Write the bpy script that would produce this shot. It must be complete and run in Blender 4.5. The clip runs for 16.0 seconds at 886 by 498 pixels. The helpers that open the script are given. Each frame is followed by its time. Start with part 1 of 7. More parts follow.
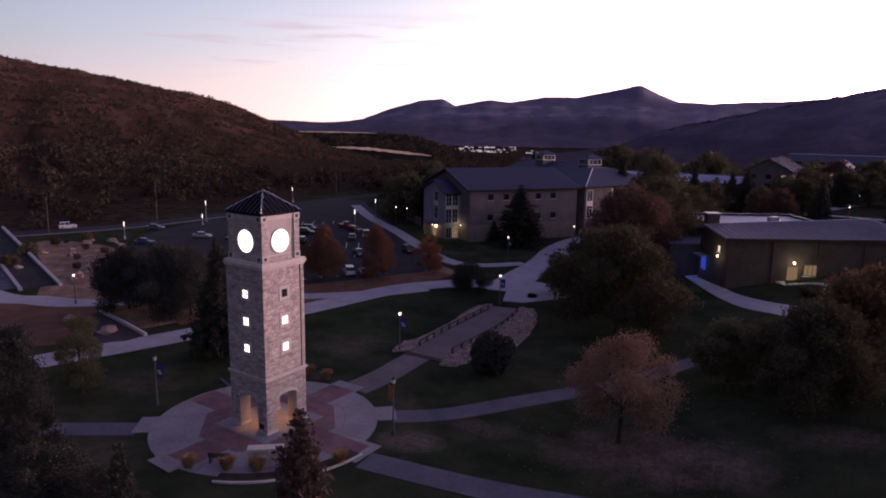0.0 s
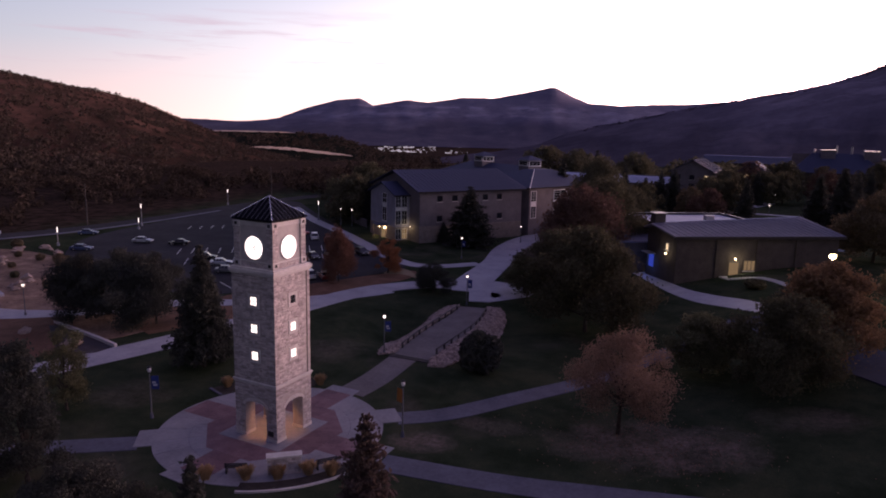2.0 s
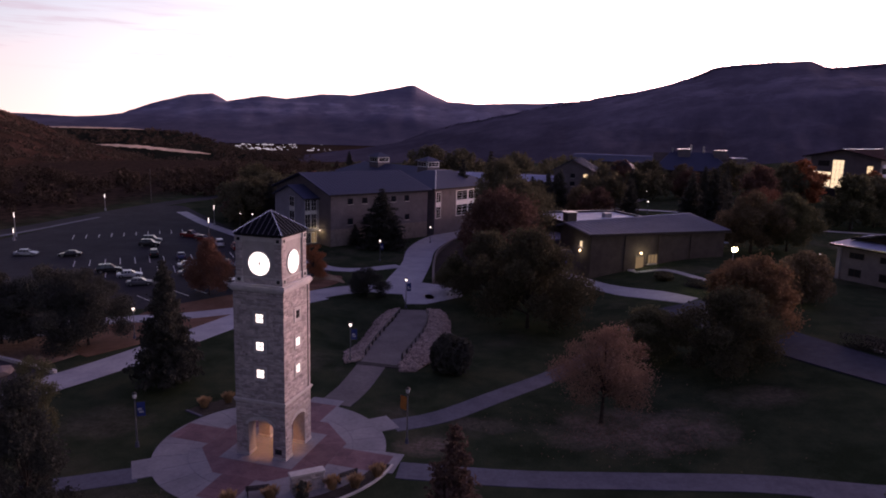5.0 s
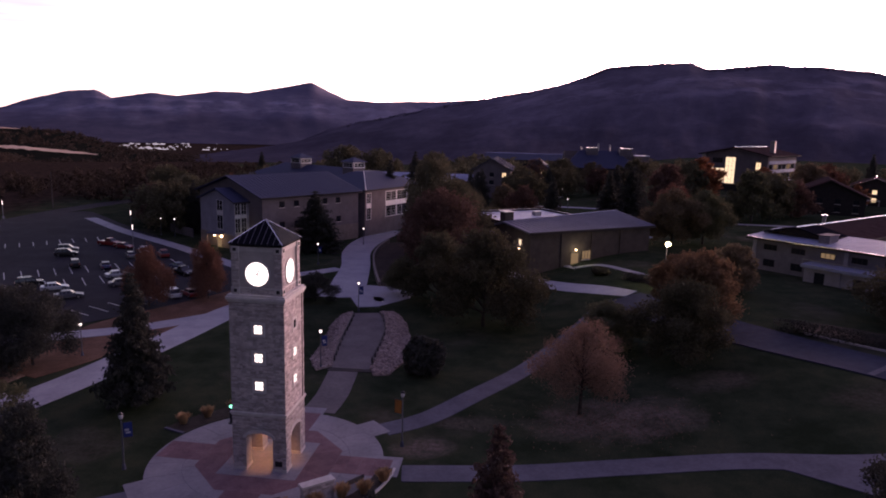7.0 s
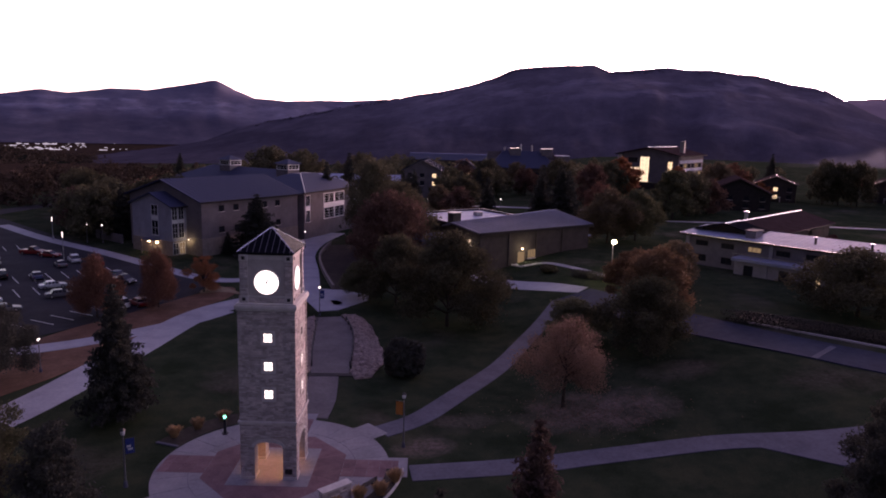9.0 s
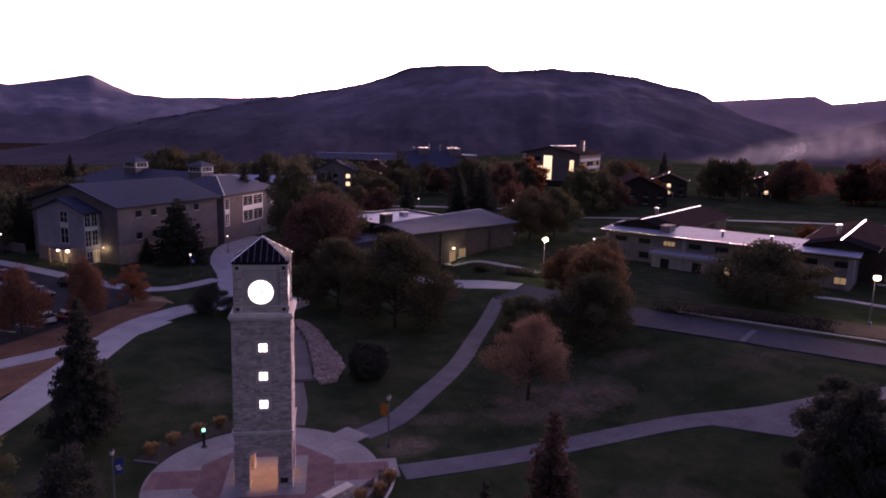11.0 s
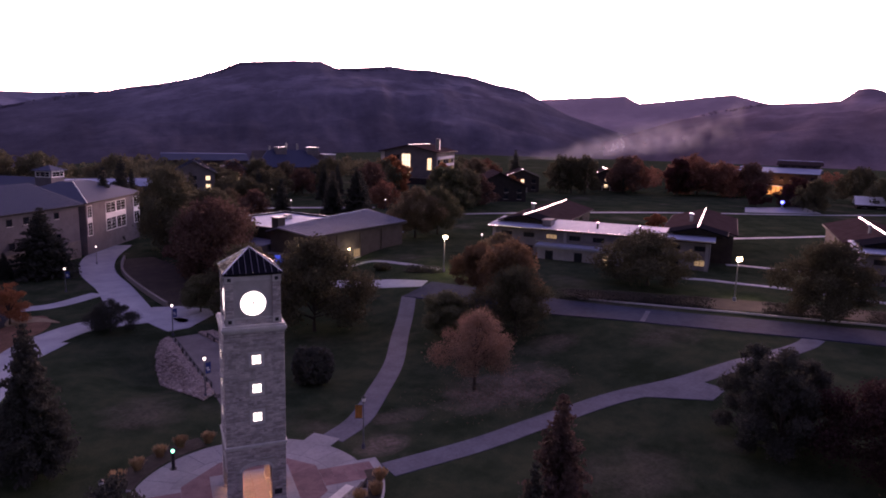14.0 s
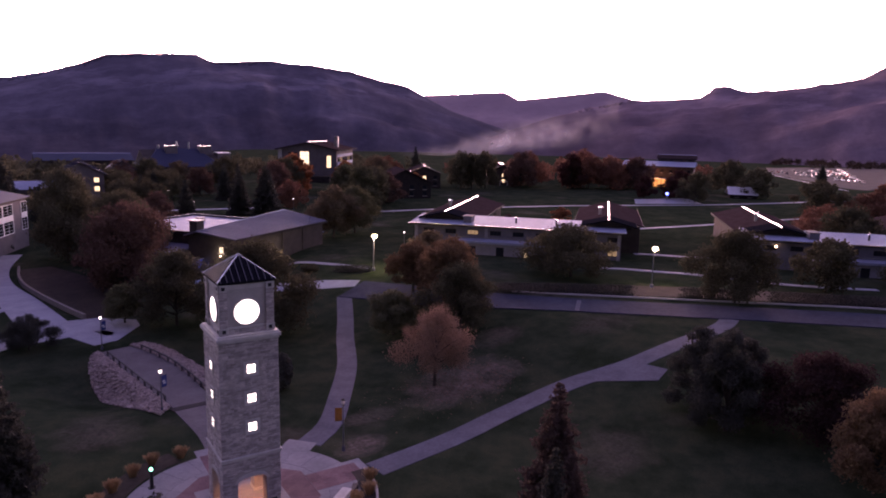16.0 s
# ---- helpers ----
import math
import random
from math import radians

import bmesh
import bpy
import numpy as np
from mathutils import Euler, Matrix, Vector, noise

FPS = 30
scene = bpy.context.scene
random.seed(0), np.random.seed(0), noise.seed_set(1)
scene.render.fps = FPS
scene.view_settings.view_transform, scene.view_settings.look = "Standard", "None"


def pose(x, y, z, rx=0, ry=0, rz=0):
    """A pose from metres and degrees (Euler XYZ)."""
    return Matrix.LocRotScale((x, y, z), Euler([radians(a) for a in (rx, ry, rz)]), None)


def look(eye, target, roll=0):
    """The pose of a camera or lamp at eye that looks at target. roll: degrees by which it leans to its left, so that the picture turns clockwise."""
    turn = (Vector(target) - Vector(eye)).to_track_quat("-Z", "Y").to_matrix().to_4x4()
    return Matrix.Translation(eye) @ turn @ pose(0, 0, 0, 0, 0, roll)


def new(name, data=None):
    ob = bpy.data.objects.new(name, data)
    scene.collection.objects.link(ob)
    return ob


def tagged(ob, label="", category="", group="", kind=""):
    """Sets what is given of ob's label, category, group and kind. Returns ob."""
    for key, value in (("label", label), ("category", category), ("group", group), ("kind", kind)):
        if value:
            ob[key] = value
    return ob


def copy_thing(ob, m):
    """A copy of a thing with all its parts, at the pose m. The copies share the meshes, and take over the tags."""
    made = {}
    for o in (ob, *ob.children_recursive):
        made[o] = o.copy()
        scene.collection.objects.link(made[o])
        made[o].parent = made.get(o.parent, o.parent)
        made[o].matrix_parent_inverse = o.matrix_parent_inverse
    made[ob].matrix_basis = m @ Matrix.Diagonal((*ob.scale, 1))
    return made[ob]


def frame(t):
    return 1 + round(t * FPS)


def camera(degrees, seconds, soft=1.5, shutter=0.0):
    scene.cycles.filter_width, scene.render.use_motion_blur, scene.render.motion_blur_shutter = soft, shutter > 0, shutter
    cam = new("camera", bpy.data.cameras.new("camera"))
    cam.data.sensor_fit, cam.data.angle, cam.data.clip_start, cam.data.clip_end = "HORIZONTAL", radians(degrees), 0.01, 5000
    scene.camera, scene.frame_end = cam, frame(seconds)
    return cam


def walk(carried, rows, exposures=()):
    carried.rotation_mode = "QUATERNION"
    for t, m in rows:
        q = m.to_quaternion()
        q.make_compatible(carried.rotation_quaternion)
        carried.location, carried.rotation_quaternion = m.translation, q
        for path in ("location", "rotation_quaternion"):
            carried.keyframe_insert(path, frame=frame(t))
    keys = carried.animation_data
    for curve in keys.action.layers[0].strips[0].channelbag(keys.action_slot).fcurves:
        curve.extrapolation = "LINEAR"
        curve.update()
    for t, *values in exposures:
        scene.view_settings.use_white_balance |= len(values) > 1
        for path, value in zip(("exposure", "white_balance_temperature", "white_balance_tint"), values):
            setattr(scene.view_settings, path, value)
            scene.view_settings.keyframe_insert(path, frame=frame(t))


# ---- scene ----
cam = camera(66.2, 16.0, soft=1.9)
PATH = [
    (0, (-0.813, 1.036, 27.047), (-1.589, 2.844, 26.688), 0.95),
    (0.5, (-2.525, -0.139, 27.127), (-3.235, 1.696, 26.769), 1.08),
    (1, (-4.207, -1.207, 27.24), (-4.864, 0.648, 26.884), 1.17),
    (1.5, (-5.924, -2.057, 27.331), (-6.529, -0.184, 26.976), 1.2),
    (2, (-7.743, -2.885, 27.483), (-8.295, -0.996, 27.128), 1.3),
    (2.5, (-9.556, -3.711, 27.724), (-10.049, -1.805, 27.369), 1.3),
    (3, (-11.48, -4.489, 27.941), (-11.906, -2.568, 27.586), 1.3),
    (3.5, (-13.388, -5.137, 28.126), (-13.75, -3.202, 27.772), 1.4),
    (4, (-15.452, -5.765, 28.307), (-15.747, -3.819, 27.953), 1.5),
    (6.5, (-25.69, -7.766, 29.016), (-25.632, -5.798, 28.664), 1.5),
    (7, (-27.694, -7.994, 29.179), (-27.565, -6.029, 28.827), 1.5),
    (7.5, (-29.708, -8.232, 29.257), (-29.516, -6.272, 28.907), 1.6),
    (8, (-31.748, -8.373, 29.394), (-31.497, -6.42, 29.044), 1.6),
    (8.5, (-33.747, -8.479, 29.514), (-33.437, -6.534, 29.166), 1.5),
    (9, (-35.801, -8.579, 29.655), (-35.417, -6.647, 29.308), 1.6),
    (11.5, (-46.067, -8.101, 30.442), (-45.32, -6.278, 30.099), 1.5),
    (12, (-48.116, -7.618, 30.471), (-47.299, -5.825, 30.13), 1.4),
    (12.5, (-50.194, -7.068, 30.539), (-49.303, -5.31, 30.199), 1.5),
    (13, (-52.2, -6.525, 30.657), (-51.24, -4.804, 30.318), 1.4),
    (13.5, (-54.253, -5.919, 30.769), (-53.224, -4.238, 30.431), 1.4),
    (14, (-56.264, -5.131, 30.914), (-55.168, -3.493, 30.574), 1.5),
    (14.5, (-58.275, -4.249, 31.047), (-57.113, -2.657, 30.706), 1.5),
    (15, (-60.222, -3.395, 31.181), (-58.999, -1.85, 30.84), 1.4),
    (15.5, (-62.068, -2.286, 31.314), (-60.78, -0.796, 30.971), 1.3),
    (16, (-63.95, -0.932, 31.375), (-62.595, 0.498, 31.031), 1.28),
]
walk(cam, [(t, look(eye, target, roll)) for t, eye, target, roll in PATH],
     [(0.0, 0.18, 7150, 34), (4.0, 0.20, 7150, 34), (8.0, 0.37, 7100, 38), (12.0, 0.73, 7080, 41), (16.0, 1.0, 7130, 44)])

# ---- world: clear dusk sky, afterglow low over the western ridge ----
GLOW_AZ = 46.0          # compass angle of the afterglow, clockwise from +y
world = bpy.data.worlds.new("dusk_sky")
scene.world = world
world.use_nodes = True


class Nodes:
    """Short notation for a node tree."""

    def __init__(self, tree):
        self.tree = tree
        tree.nodes.clear()

    def add(self, kind, **inputs):
        n = self.tree.nodes.new(kind)
        for key, value in inputs.items():
            key = int(key[1:]) if key[0] == "i" and key[1:].isdigit() else key.replace("_", " ")
            if isinstance(value, bpy.types.NodeSocket):
                self.tree.links.new(value, n.inputs[key])
            else:
                n.inputs[key].default_value = value
        return n

    def math(self, op, a, b=0.0, clamp=False):
        n = self.add("ShaderNodeMath", i0=a, i1=b)
        n.operation, n.use_clamp = op, clamp
        return n.outputs[0]

    def mix(self, f, a, b, mode="MIX"):
        n = self.tree.nodes.new("ShaderNodeMix")
        n.data_type, n.blend_type = "RGBA", mode
        for k, v in ((0, f), (6, a), (7, b)):
            if isinstance(v, bpy.types.NodeSocket):
                self.tree.links.new(v, n.inputs[k])
            else:
                n.inputs[k].default_value = (*v, 1) if k and len(v) == 3 else v
        return n.outputs[2]

    def ramp(self, f, *stops):
        n = self.add("ShaderNodeValToRGB", Fac=f)
        e = n.color_ramp.elements
        while len(e) < len(stops):
            e.new(0.5)
        for s, (p, c) in zip(e, stops):
            s.position, s.color = p, (*c, 1) if not isinstance(c, float) else (c, c, c, 1)
        return n.outputs[0]

    def noise(self, vec, scale, detail=4.0, rough=0.55, lac=2.0):
        return self.add("ShaderNodeTexNoise", Vector=vec, Scale=scale, Detail=detail, Roughness=rough, Lacunarity=lac).outputs[0]


def sky():
    w = Nodes(world.node_tree)
    d = w.add("ShaderNodeTexCoord").outputs["Generated"]
    sep = w.add("ShaderNodeSeparateXYZ", Vector=d)
    up = w.math("MAXIMUM", sep.outputs[2], 0.0)
    az = radians(GLOW_AZ)
    toward = w.math("ADD", w.math("MULTIPLY", sep.outputs[0], math.sin(az)), w.math("MULTIPLY", sep.outputs[1], math.cos(az)))
    near = w.math("MULTIPLY", w.math("ADD", toward, 1.0), 0.5, clamp=True)
    # away from the glow the sky is a dim violet blue, darkening towards the zenith
    far = w.ramp(up, (0.0, (0.54, 0.50, 0.48)), (0.05, (0.43, 0.47, 0.50)), (0.10, (0.33, 0.435, 0.515)), (0.18, (0.255, 0.39, 0.54)), (0.45, (0.165, 0.175, 0.36)), (1.0, (0.104, 0.104, 0.235)))
    glow = w.ramp(up, (0.0, (7.0, 4.7, 4.0)), (0.10, (3.6, 3.6, 3.5)), (0.26, (1.0, 1.1, 1.28)), (0.55, (0.23, 0.235, 0.43)), (1.0, (0.104, 0.104, 0.235)))
    k = w.math("POWER", near, 4.2)
    # the eastern sky, opposite the glow, is already in the earth's shadow
    far = w.mix(1.0, far, w.ramp(near, (0.08, 0.12), (0.30, 0.78), (0.44, 1.0)), "MULTIPLY")
    base = w.mix(k, far, glow)
    # the brightest part, just over where the sun went down
    core = w.math("MULTIPLY", w.math("POWER", near, 16.0), w.ramp(up, (0.0, 1.0), (0.12, 0.7), (0.3, 0.0)))
    base = w.mix(core, base, (36.0, 24.0, 22.5))
    # thin high streaks of cloud, slightly darker than the sky
    stretch = w.add("ShaderNodeMapping", Vector=d, Scale=(3.0, 3.0, 46.0))
    streak = w.noise(stretch.outputs[0], 1.6, 5.0, 0.6)
    band = w.ramp(up, (0.0, 0.0), (0.055, 0.0), (0.085, 1.0), (0.12, 1.0), (0.16, 0.0))
    amount = w.math("MULTIPLY", w.ramp(streak, (0.54, 0.0), (0.70, 0.62)), band)
    base = w.mix(amount, base, (0.52, 0.43, 0.52))
    nishita = w.add("ShaderNodeTexSky")
    nishita.sky_type, nishita.sun_disc = "NISHITA", False
    nishita.sun_elevation, nishita.sun_rotation = radians(-1.5), radians(GLOW_AZ)
    a = w.add("ShaderNodeBackground", Color=base, Strength=1.0)
    b = w.add("ShaderNodeBackground", Color=nishita.outputs[0], Strength=0.05)
    both = w.add("ShaderNodeAddShader", i0=a.outputs[0], i1=b.outputs[0])
    w.add("ShaderNodeOutputWorld", Surface=both.outputs[0])


sky()

# ---- materials ----
def material(name):
    m = bpy.data.materials.new(name)
    m.use_nodes = True
    return m, Nodes(m.node_tree)


def surface(name, colours, scale=1.0, rough=0.85, metal=0.0, bump=0.3, fine=8.0, piece=0.0, island=0.0, spec=0.18):
    """A two-scale mottled surface: colours at low, middle and high noise; scale in cycles per metre."""
    m, n = material(name)
    pos = n.add("ShaderNodeNewGeometry").outputs["Position"]
    big = n.noise(pos, scale, 5.0, 0.6)
    small = n.noise(pos, scale * fine, 4.0, 0.65)
    f = n.math("ADD", n.math("MULTIPLY", big, 0.65), n.math("MULTIPLY", small, 0.35))
    lo, mid, hi = colours
    c = n.ramp(f, (0.32, lo), (0.5, mid), (0.68, hi))
    if piece or island:
        r = n.add("ShaderNodeObjectInfo").outputs["Random"] if piece else n.add("ShaderNodeNewGeometry").outputs["Random Per Island"]
        k = piece or island
        c = n.mix(1.0, c, n.ramp(r, (0.0, 1.0 - k), (1.0, 1.0 + k)), "MULTIPLY")
    b = n.add("ShaderNodeBump", Strength=bump, Distance=0.03, Height=small)
    s = n.add("ShaderNodeBsdfPrincipled", Base_Color=c, Roughness=rough, Metallic=metal, Normal=b.outputs[0])
    s.inputs["Specular IOR Level"].default_value = spec
    n.add("ShaderNodeOutputMaterial", Surface=s.outputs[0])
    return m


def plain(name, colour, rough=0.5, metal=0.0, spec=0.5):
    m, n = material(name)
    pos = n.add("ShaderNodeNewGeometry").outputs["Position"]
    f = n.noise(pos, 3.0, 3.0)
    c = n.ramp(f, (0.3, tuple(0.86 * v for v in colour)), (0.7, tuple(min(1.0, 1.12 * v) for v in colour)))
    s = n.add("ShaderNodeBsdfPrincipled", Base_Color=c, Roughness=rough, Metallic=metal)
    s.inputs["Specular IOR Level"].default_value = spec
    n.add("ShaderNodeOutputMaterial", Surface=s.outputs[0])
    return m


def lit(name, colour, strength):
    m, n = material(name)
    e = n.add("ShaderNodeEmission", Color=(*colour, 1), Strength=strength)
    n.add("ShaderNodeOutputMaterial", Surface=e.outputs[0])
    return m


def pane_glass(name, colour=(0.02, 0.022, 0.03)):
    m, n = material(name)
    s = n.add("ShaderNodeBsdfPrincipled", Base_Color=(*colour, 1), Roughness=0.08)
    s.inputs["Specular IOR Level"].default_value = 0.6
    n.add("ShaderNodeOutputMaterial", Surface=s.outputs[0])
    return m


def leaf(name, colour, spread=0.17):
    """Leaves: tone varies from clump to clump and from tree to tree."""
    m, n = material(name)
    isl = n.add("ShaderNodeNewGeometry").outputs["Random Per Island"]
    ob = n.add("ShaderNodeObjectInfo").outputs["Random"]
    c = n.mix(1.0, (*colour, 1), n.ramp(isl, (0.0, 1.0 - spread), (1.0, 1.0 + spread)), "MULTIPLY")
    c = n.mix(1.0, c, n.ramp(ob, (0.0, 0.8), (1.0, 1.2)), "MULTIPLY")
    s = n.add("ShaderNodeBsdfPrincipled", Base_Color=c, Roughness=0.75)
    s.inputs["Specular IOR Level"].default_value = 0.04
    thin = n.add("ShaderNodeBsdfTranslucent", Color=c)
    both = n.add("ShaderNodeMixShader", Fac=0.26, i1=s.outputs[0], i2=thin.outputs[0])
    n.add("ShaderNodeOutputMaterial", Surface=both.outputs[0])
    return m


def lawn_material():
    m, n = material("lawn")
    pos = n.add("ShaderNodeNewGeometry").outputs["Position"]
    blades = n.noise(pos, 9.0, 5.0, 0.7)
    patch = n.noise(pos, 0.045, 5.0, 0.6)
    mow = n.noise(pos, 0.35, 4.0, 0.6)
    green = n.ramp(blades, (0.3, (0.025, 0.033, 0.020)), (0.55, (0.037, 0.049, 0.029)), (0.75, (0.053, 0.067, 0.042)))
    dry = n.ramp(blades, (0.3, (0.14, 0.108, 0.093)), (0.7, (0.24, 0.187, 0.163)))
    mottle = n.noise(pos, 0.16, 6.0, 0.68)
    green = n.mix(1.0, green, n.ramp(mottle, (0.36, (0.62, 0.66, 0.62)), (0.5, (1.0, 1.0, 1.0)), (0.66, (1.5, 1.28, 1.25))), "MULTIPLY")
    f = n.math("MULTIPLY", n.ramp(patch, (0.57, 0.0), (0.74, 0.55)), n.ramp(mow, (0.35, 0.25), (0.65, 1.0)))
    # worn and littered places with ragged edges: x, y, radius along x, radius along y
    rag = n.math("MULTIPLY", n.math("SUBTRACT", n.noise(pos, 0.28, 6.0, 0.65), 0.5), 2.4)
    litter = n.noise(pos, 2.2, 5.0, 0.7)
    xyz = n.add("ShaderNodeSeparateXYZ", Vector=pos)
    for cx, cy, rx, ry, k in ((-5.5, 56.8, 10.5, 6.0, 1.0), (8.5, 63.6, 6.0, 3.6, 0.5), (-25.4, 51.4, 3.2, 2.6, 0.9), (-20.5, 57.0, 4.5, 2.4, 0.5), (-8.0, 34.0, 7.0, 5.0, 0.32), (24.0, 55.0, 8.0, 5.0, 0.3), (-57.0, 52.0, 5.0, 4.0, 0.4), (-44.0, 72.0, 5.0, 6.0, 0.4)):
        dx = n.math("DIVIDE", n.math("SUBTRACT", xyz.outputs[0], cx), rx)
        dy = n.math("DIVIDE", n.math("SUBTRACT", xyz.outputs[1], cy), ry)
        d = n.math("ADD", n.math("MULTIPLY", dx, dx), n.math("MULTIPLY", dy, dy))
        spot = n.math("MULTIPLY", n.math("SUBTRACT", n.math("ADD", 1.0, rag), d, clamp=True), k)
        f = n.math("MAXIMUM", f, n.math("MULTIPLY", n.math("MULTIPLY", spot, n.ramp(mow, (0.3, 0.35), (0.6, 1.0))), n.ramp(litter, (0.38, 0.35), (0.58, 1.0))))
    c = n.mix(f, green, dry)
    # beyond the western road the grass gives way to brown brush
    west = n.math("SUBTRACT", n.math("MULTIPLY", n.math("ADD", xyz.outputs[0], 146.0), -0.06), rag, clamp=True)
    c = n.mix(west, c, n.ramp(mow, (0.35, (0.022, 0.017, 0.013)), (0.65, (0.06, 0.042, 0.033))))
    b = n.add("ShaderNodeBump", Strength=0.6, Distance=0.05, Height=blades)
    s = n.add("ShaderNodeBsdfPrincipled", Base_Color=c, Roughness=1.0, Normal=b.outputs[0])
    s.inputs["Specular IOR Level"].default_value = 0.0
    n.add("ShaderNodeOutputMaterial", Surface=s.outputs[0])
    return m


def mountain_material(name, rock, wood, scale, cliff=None):
    """Wooded slopes with bare rock bands; far ranges pass haze-tinted colours."""
    m, n = material(name)
    pos = n.add("ShaderNodeNewGeometry").outputs["Position"]
    # spurs and gullies run down the slope: noise drawn out along the fall line
    xyz = n.add("ShaderNodeSeparateXYZ", Vector=pos)
    turn = n.math("MULTIPLY", n.math("ARCTAN2", n.math("ADD", xyz.outputs[0], 45.0), xyz.outputs[1]), 2000.0)
    away = n.add("ShaderNodeVectorMath", i0=pos)
    away.operation = "LENGTH"
    flow = n.add("ShaderNodeCombineXYZ", X=turn, Y=n.math("MULTIPLY", away.outputs["Value"], 0.45), Z=n.math("MULTIPLY", xyz.outputs[2], 0.7))
    woods = n.noise(flow.outputs[0], scale * 6, 6.0, 0.72)
    mass = n.noise(flow.outputs[0], scale, 5.0, 0.6)
    trees = n.noise(pos, scale * 5, 5.0, 0.7)
    f = n.math("ADD", n.math("ADD", n.math("MULTIPLY", woods, 0.25), n.math("MULTIPLY", trees, 0.3)), n.math("MULTIPLY", mass, 0.45))
    c = n.ramp(f, (0.42, wood), (0.50, tuple(0.35 * a + 0.65 * b for a, b in zip(rock, wood))), (0.60, rock))
    # denser, darker woods low on the slope
    low = n.ramp(n.math("ADD", n.math("MULTIPLY", xyz.outputs[2], 0.008), n.math("MULTIPLY", n.math("SUBTRACT", mass, 0.5), 1.6)), (0.0, 0.62), (0.6, 1.0))
    c = n.mix(1.0, c, low, "MULTIPLY")
    if cliff:
        # broken bands of bare pale rock along the upper slopes
        z0, z1 = cliff
        height = n.math("ADD", xyz.outputs[2], n.math("MULTIPLY", n.math("SUBTRACT", mass, 0.5), 0.9 * (z1 - z0)))
        span = n.add("ShaderNodeMapRange", i0=height, i1=z0, i2=z1)
        band = n.ramp(span.outputs[0], (0.0, 0.0), (0.22, 0.8), (0.42, 0.25), (0.62, 1.0), (0.86, 0.0))
        broken = n.ramp(n.noise(pos, scale * 2.2, 5.0, 0.68), (0.46, 0.0), (0.60, 1.0))
        c = n.mix(n.math("MULTIPLY", band, broken), c, tuple(1.35 * v for v in rock))
    relief = n.add("ShaderNodeBump", Strength=0.5, Distance=12.0, Height=f)
    s = n.add("ShaderNodeBsdfPrincipled", Base_Color=c, Roughness=1.0, Normal=relief.outputs[0])
    s.inputs["Specular IOR Level"].default_value = 0.0
    n.add("ShaderNodeOutputMaterial", Surface=s.outputs[0])
    return m


def smoke_material():
    m, n = material("thin_smoke")
    pos = n.add("ShaderNodeNewGeometry").outputs["Position"]
    uv = n.add("ShaderNodeSeparateXYZ", Vector=n.add("ShaderNodeUVMap").outputs[0])
    f = n.noise(pos, 0.014, 9.0, 0.7)

    def bell(v):
        return n.math("MULTIPLY", n.math("MULTIPLY", v, n.math("SUBTRACT", 1.0, v)), 4.0, clamp=True)

    thick = n.math("MULTIPLY", n.math("POWER", bell(uv.outputs[1]), 1.8), n.math("POWER", bell(uv.outputs[0]), 0.5))
    d = n.add("ShaderNodeBsdfDiffuse", Color=(0.82, 0.8, 0.86, 1))
    l = n.add("ShaderNodeBsdfTranslucent", Color=(0.82, 0.8, 0.86, 1))
    d = n.add("ShaderNodeMixShader", Fac=0.5, i1=d.outputs[0], i2=l.outputs[0])
    t = n.add("ShaderNodeBsdfTransparent")
    s = n.add("ShaderNodeMixShader", Fac=n.math("MULTIPLY", thick, n.ramp(f, (0.45, 0.0), (0.56, 0.16), (0.70, 0.6))), i1=t.outputs[0], i2=d.outputs[0])
    n.add("ShaderNodeOutputMaterial", Surface=s.outputs[0])
    return m


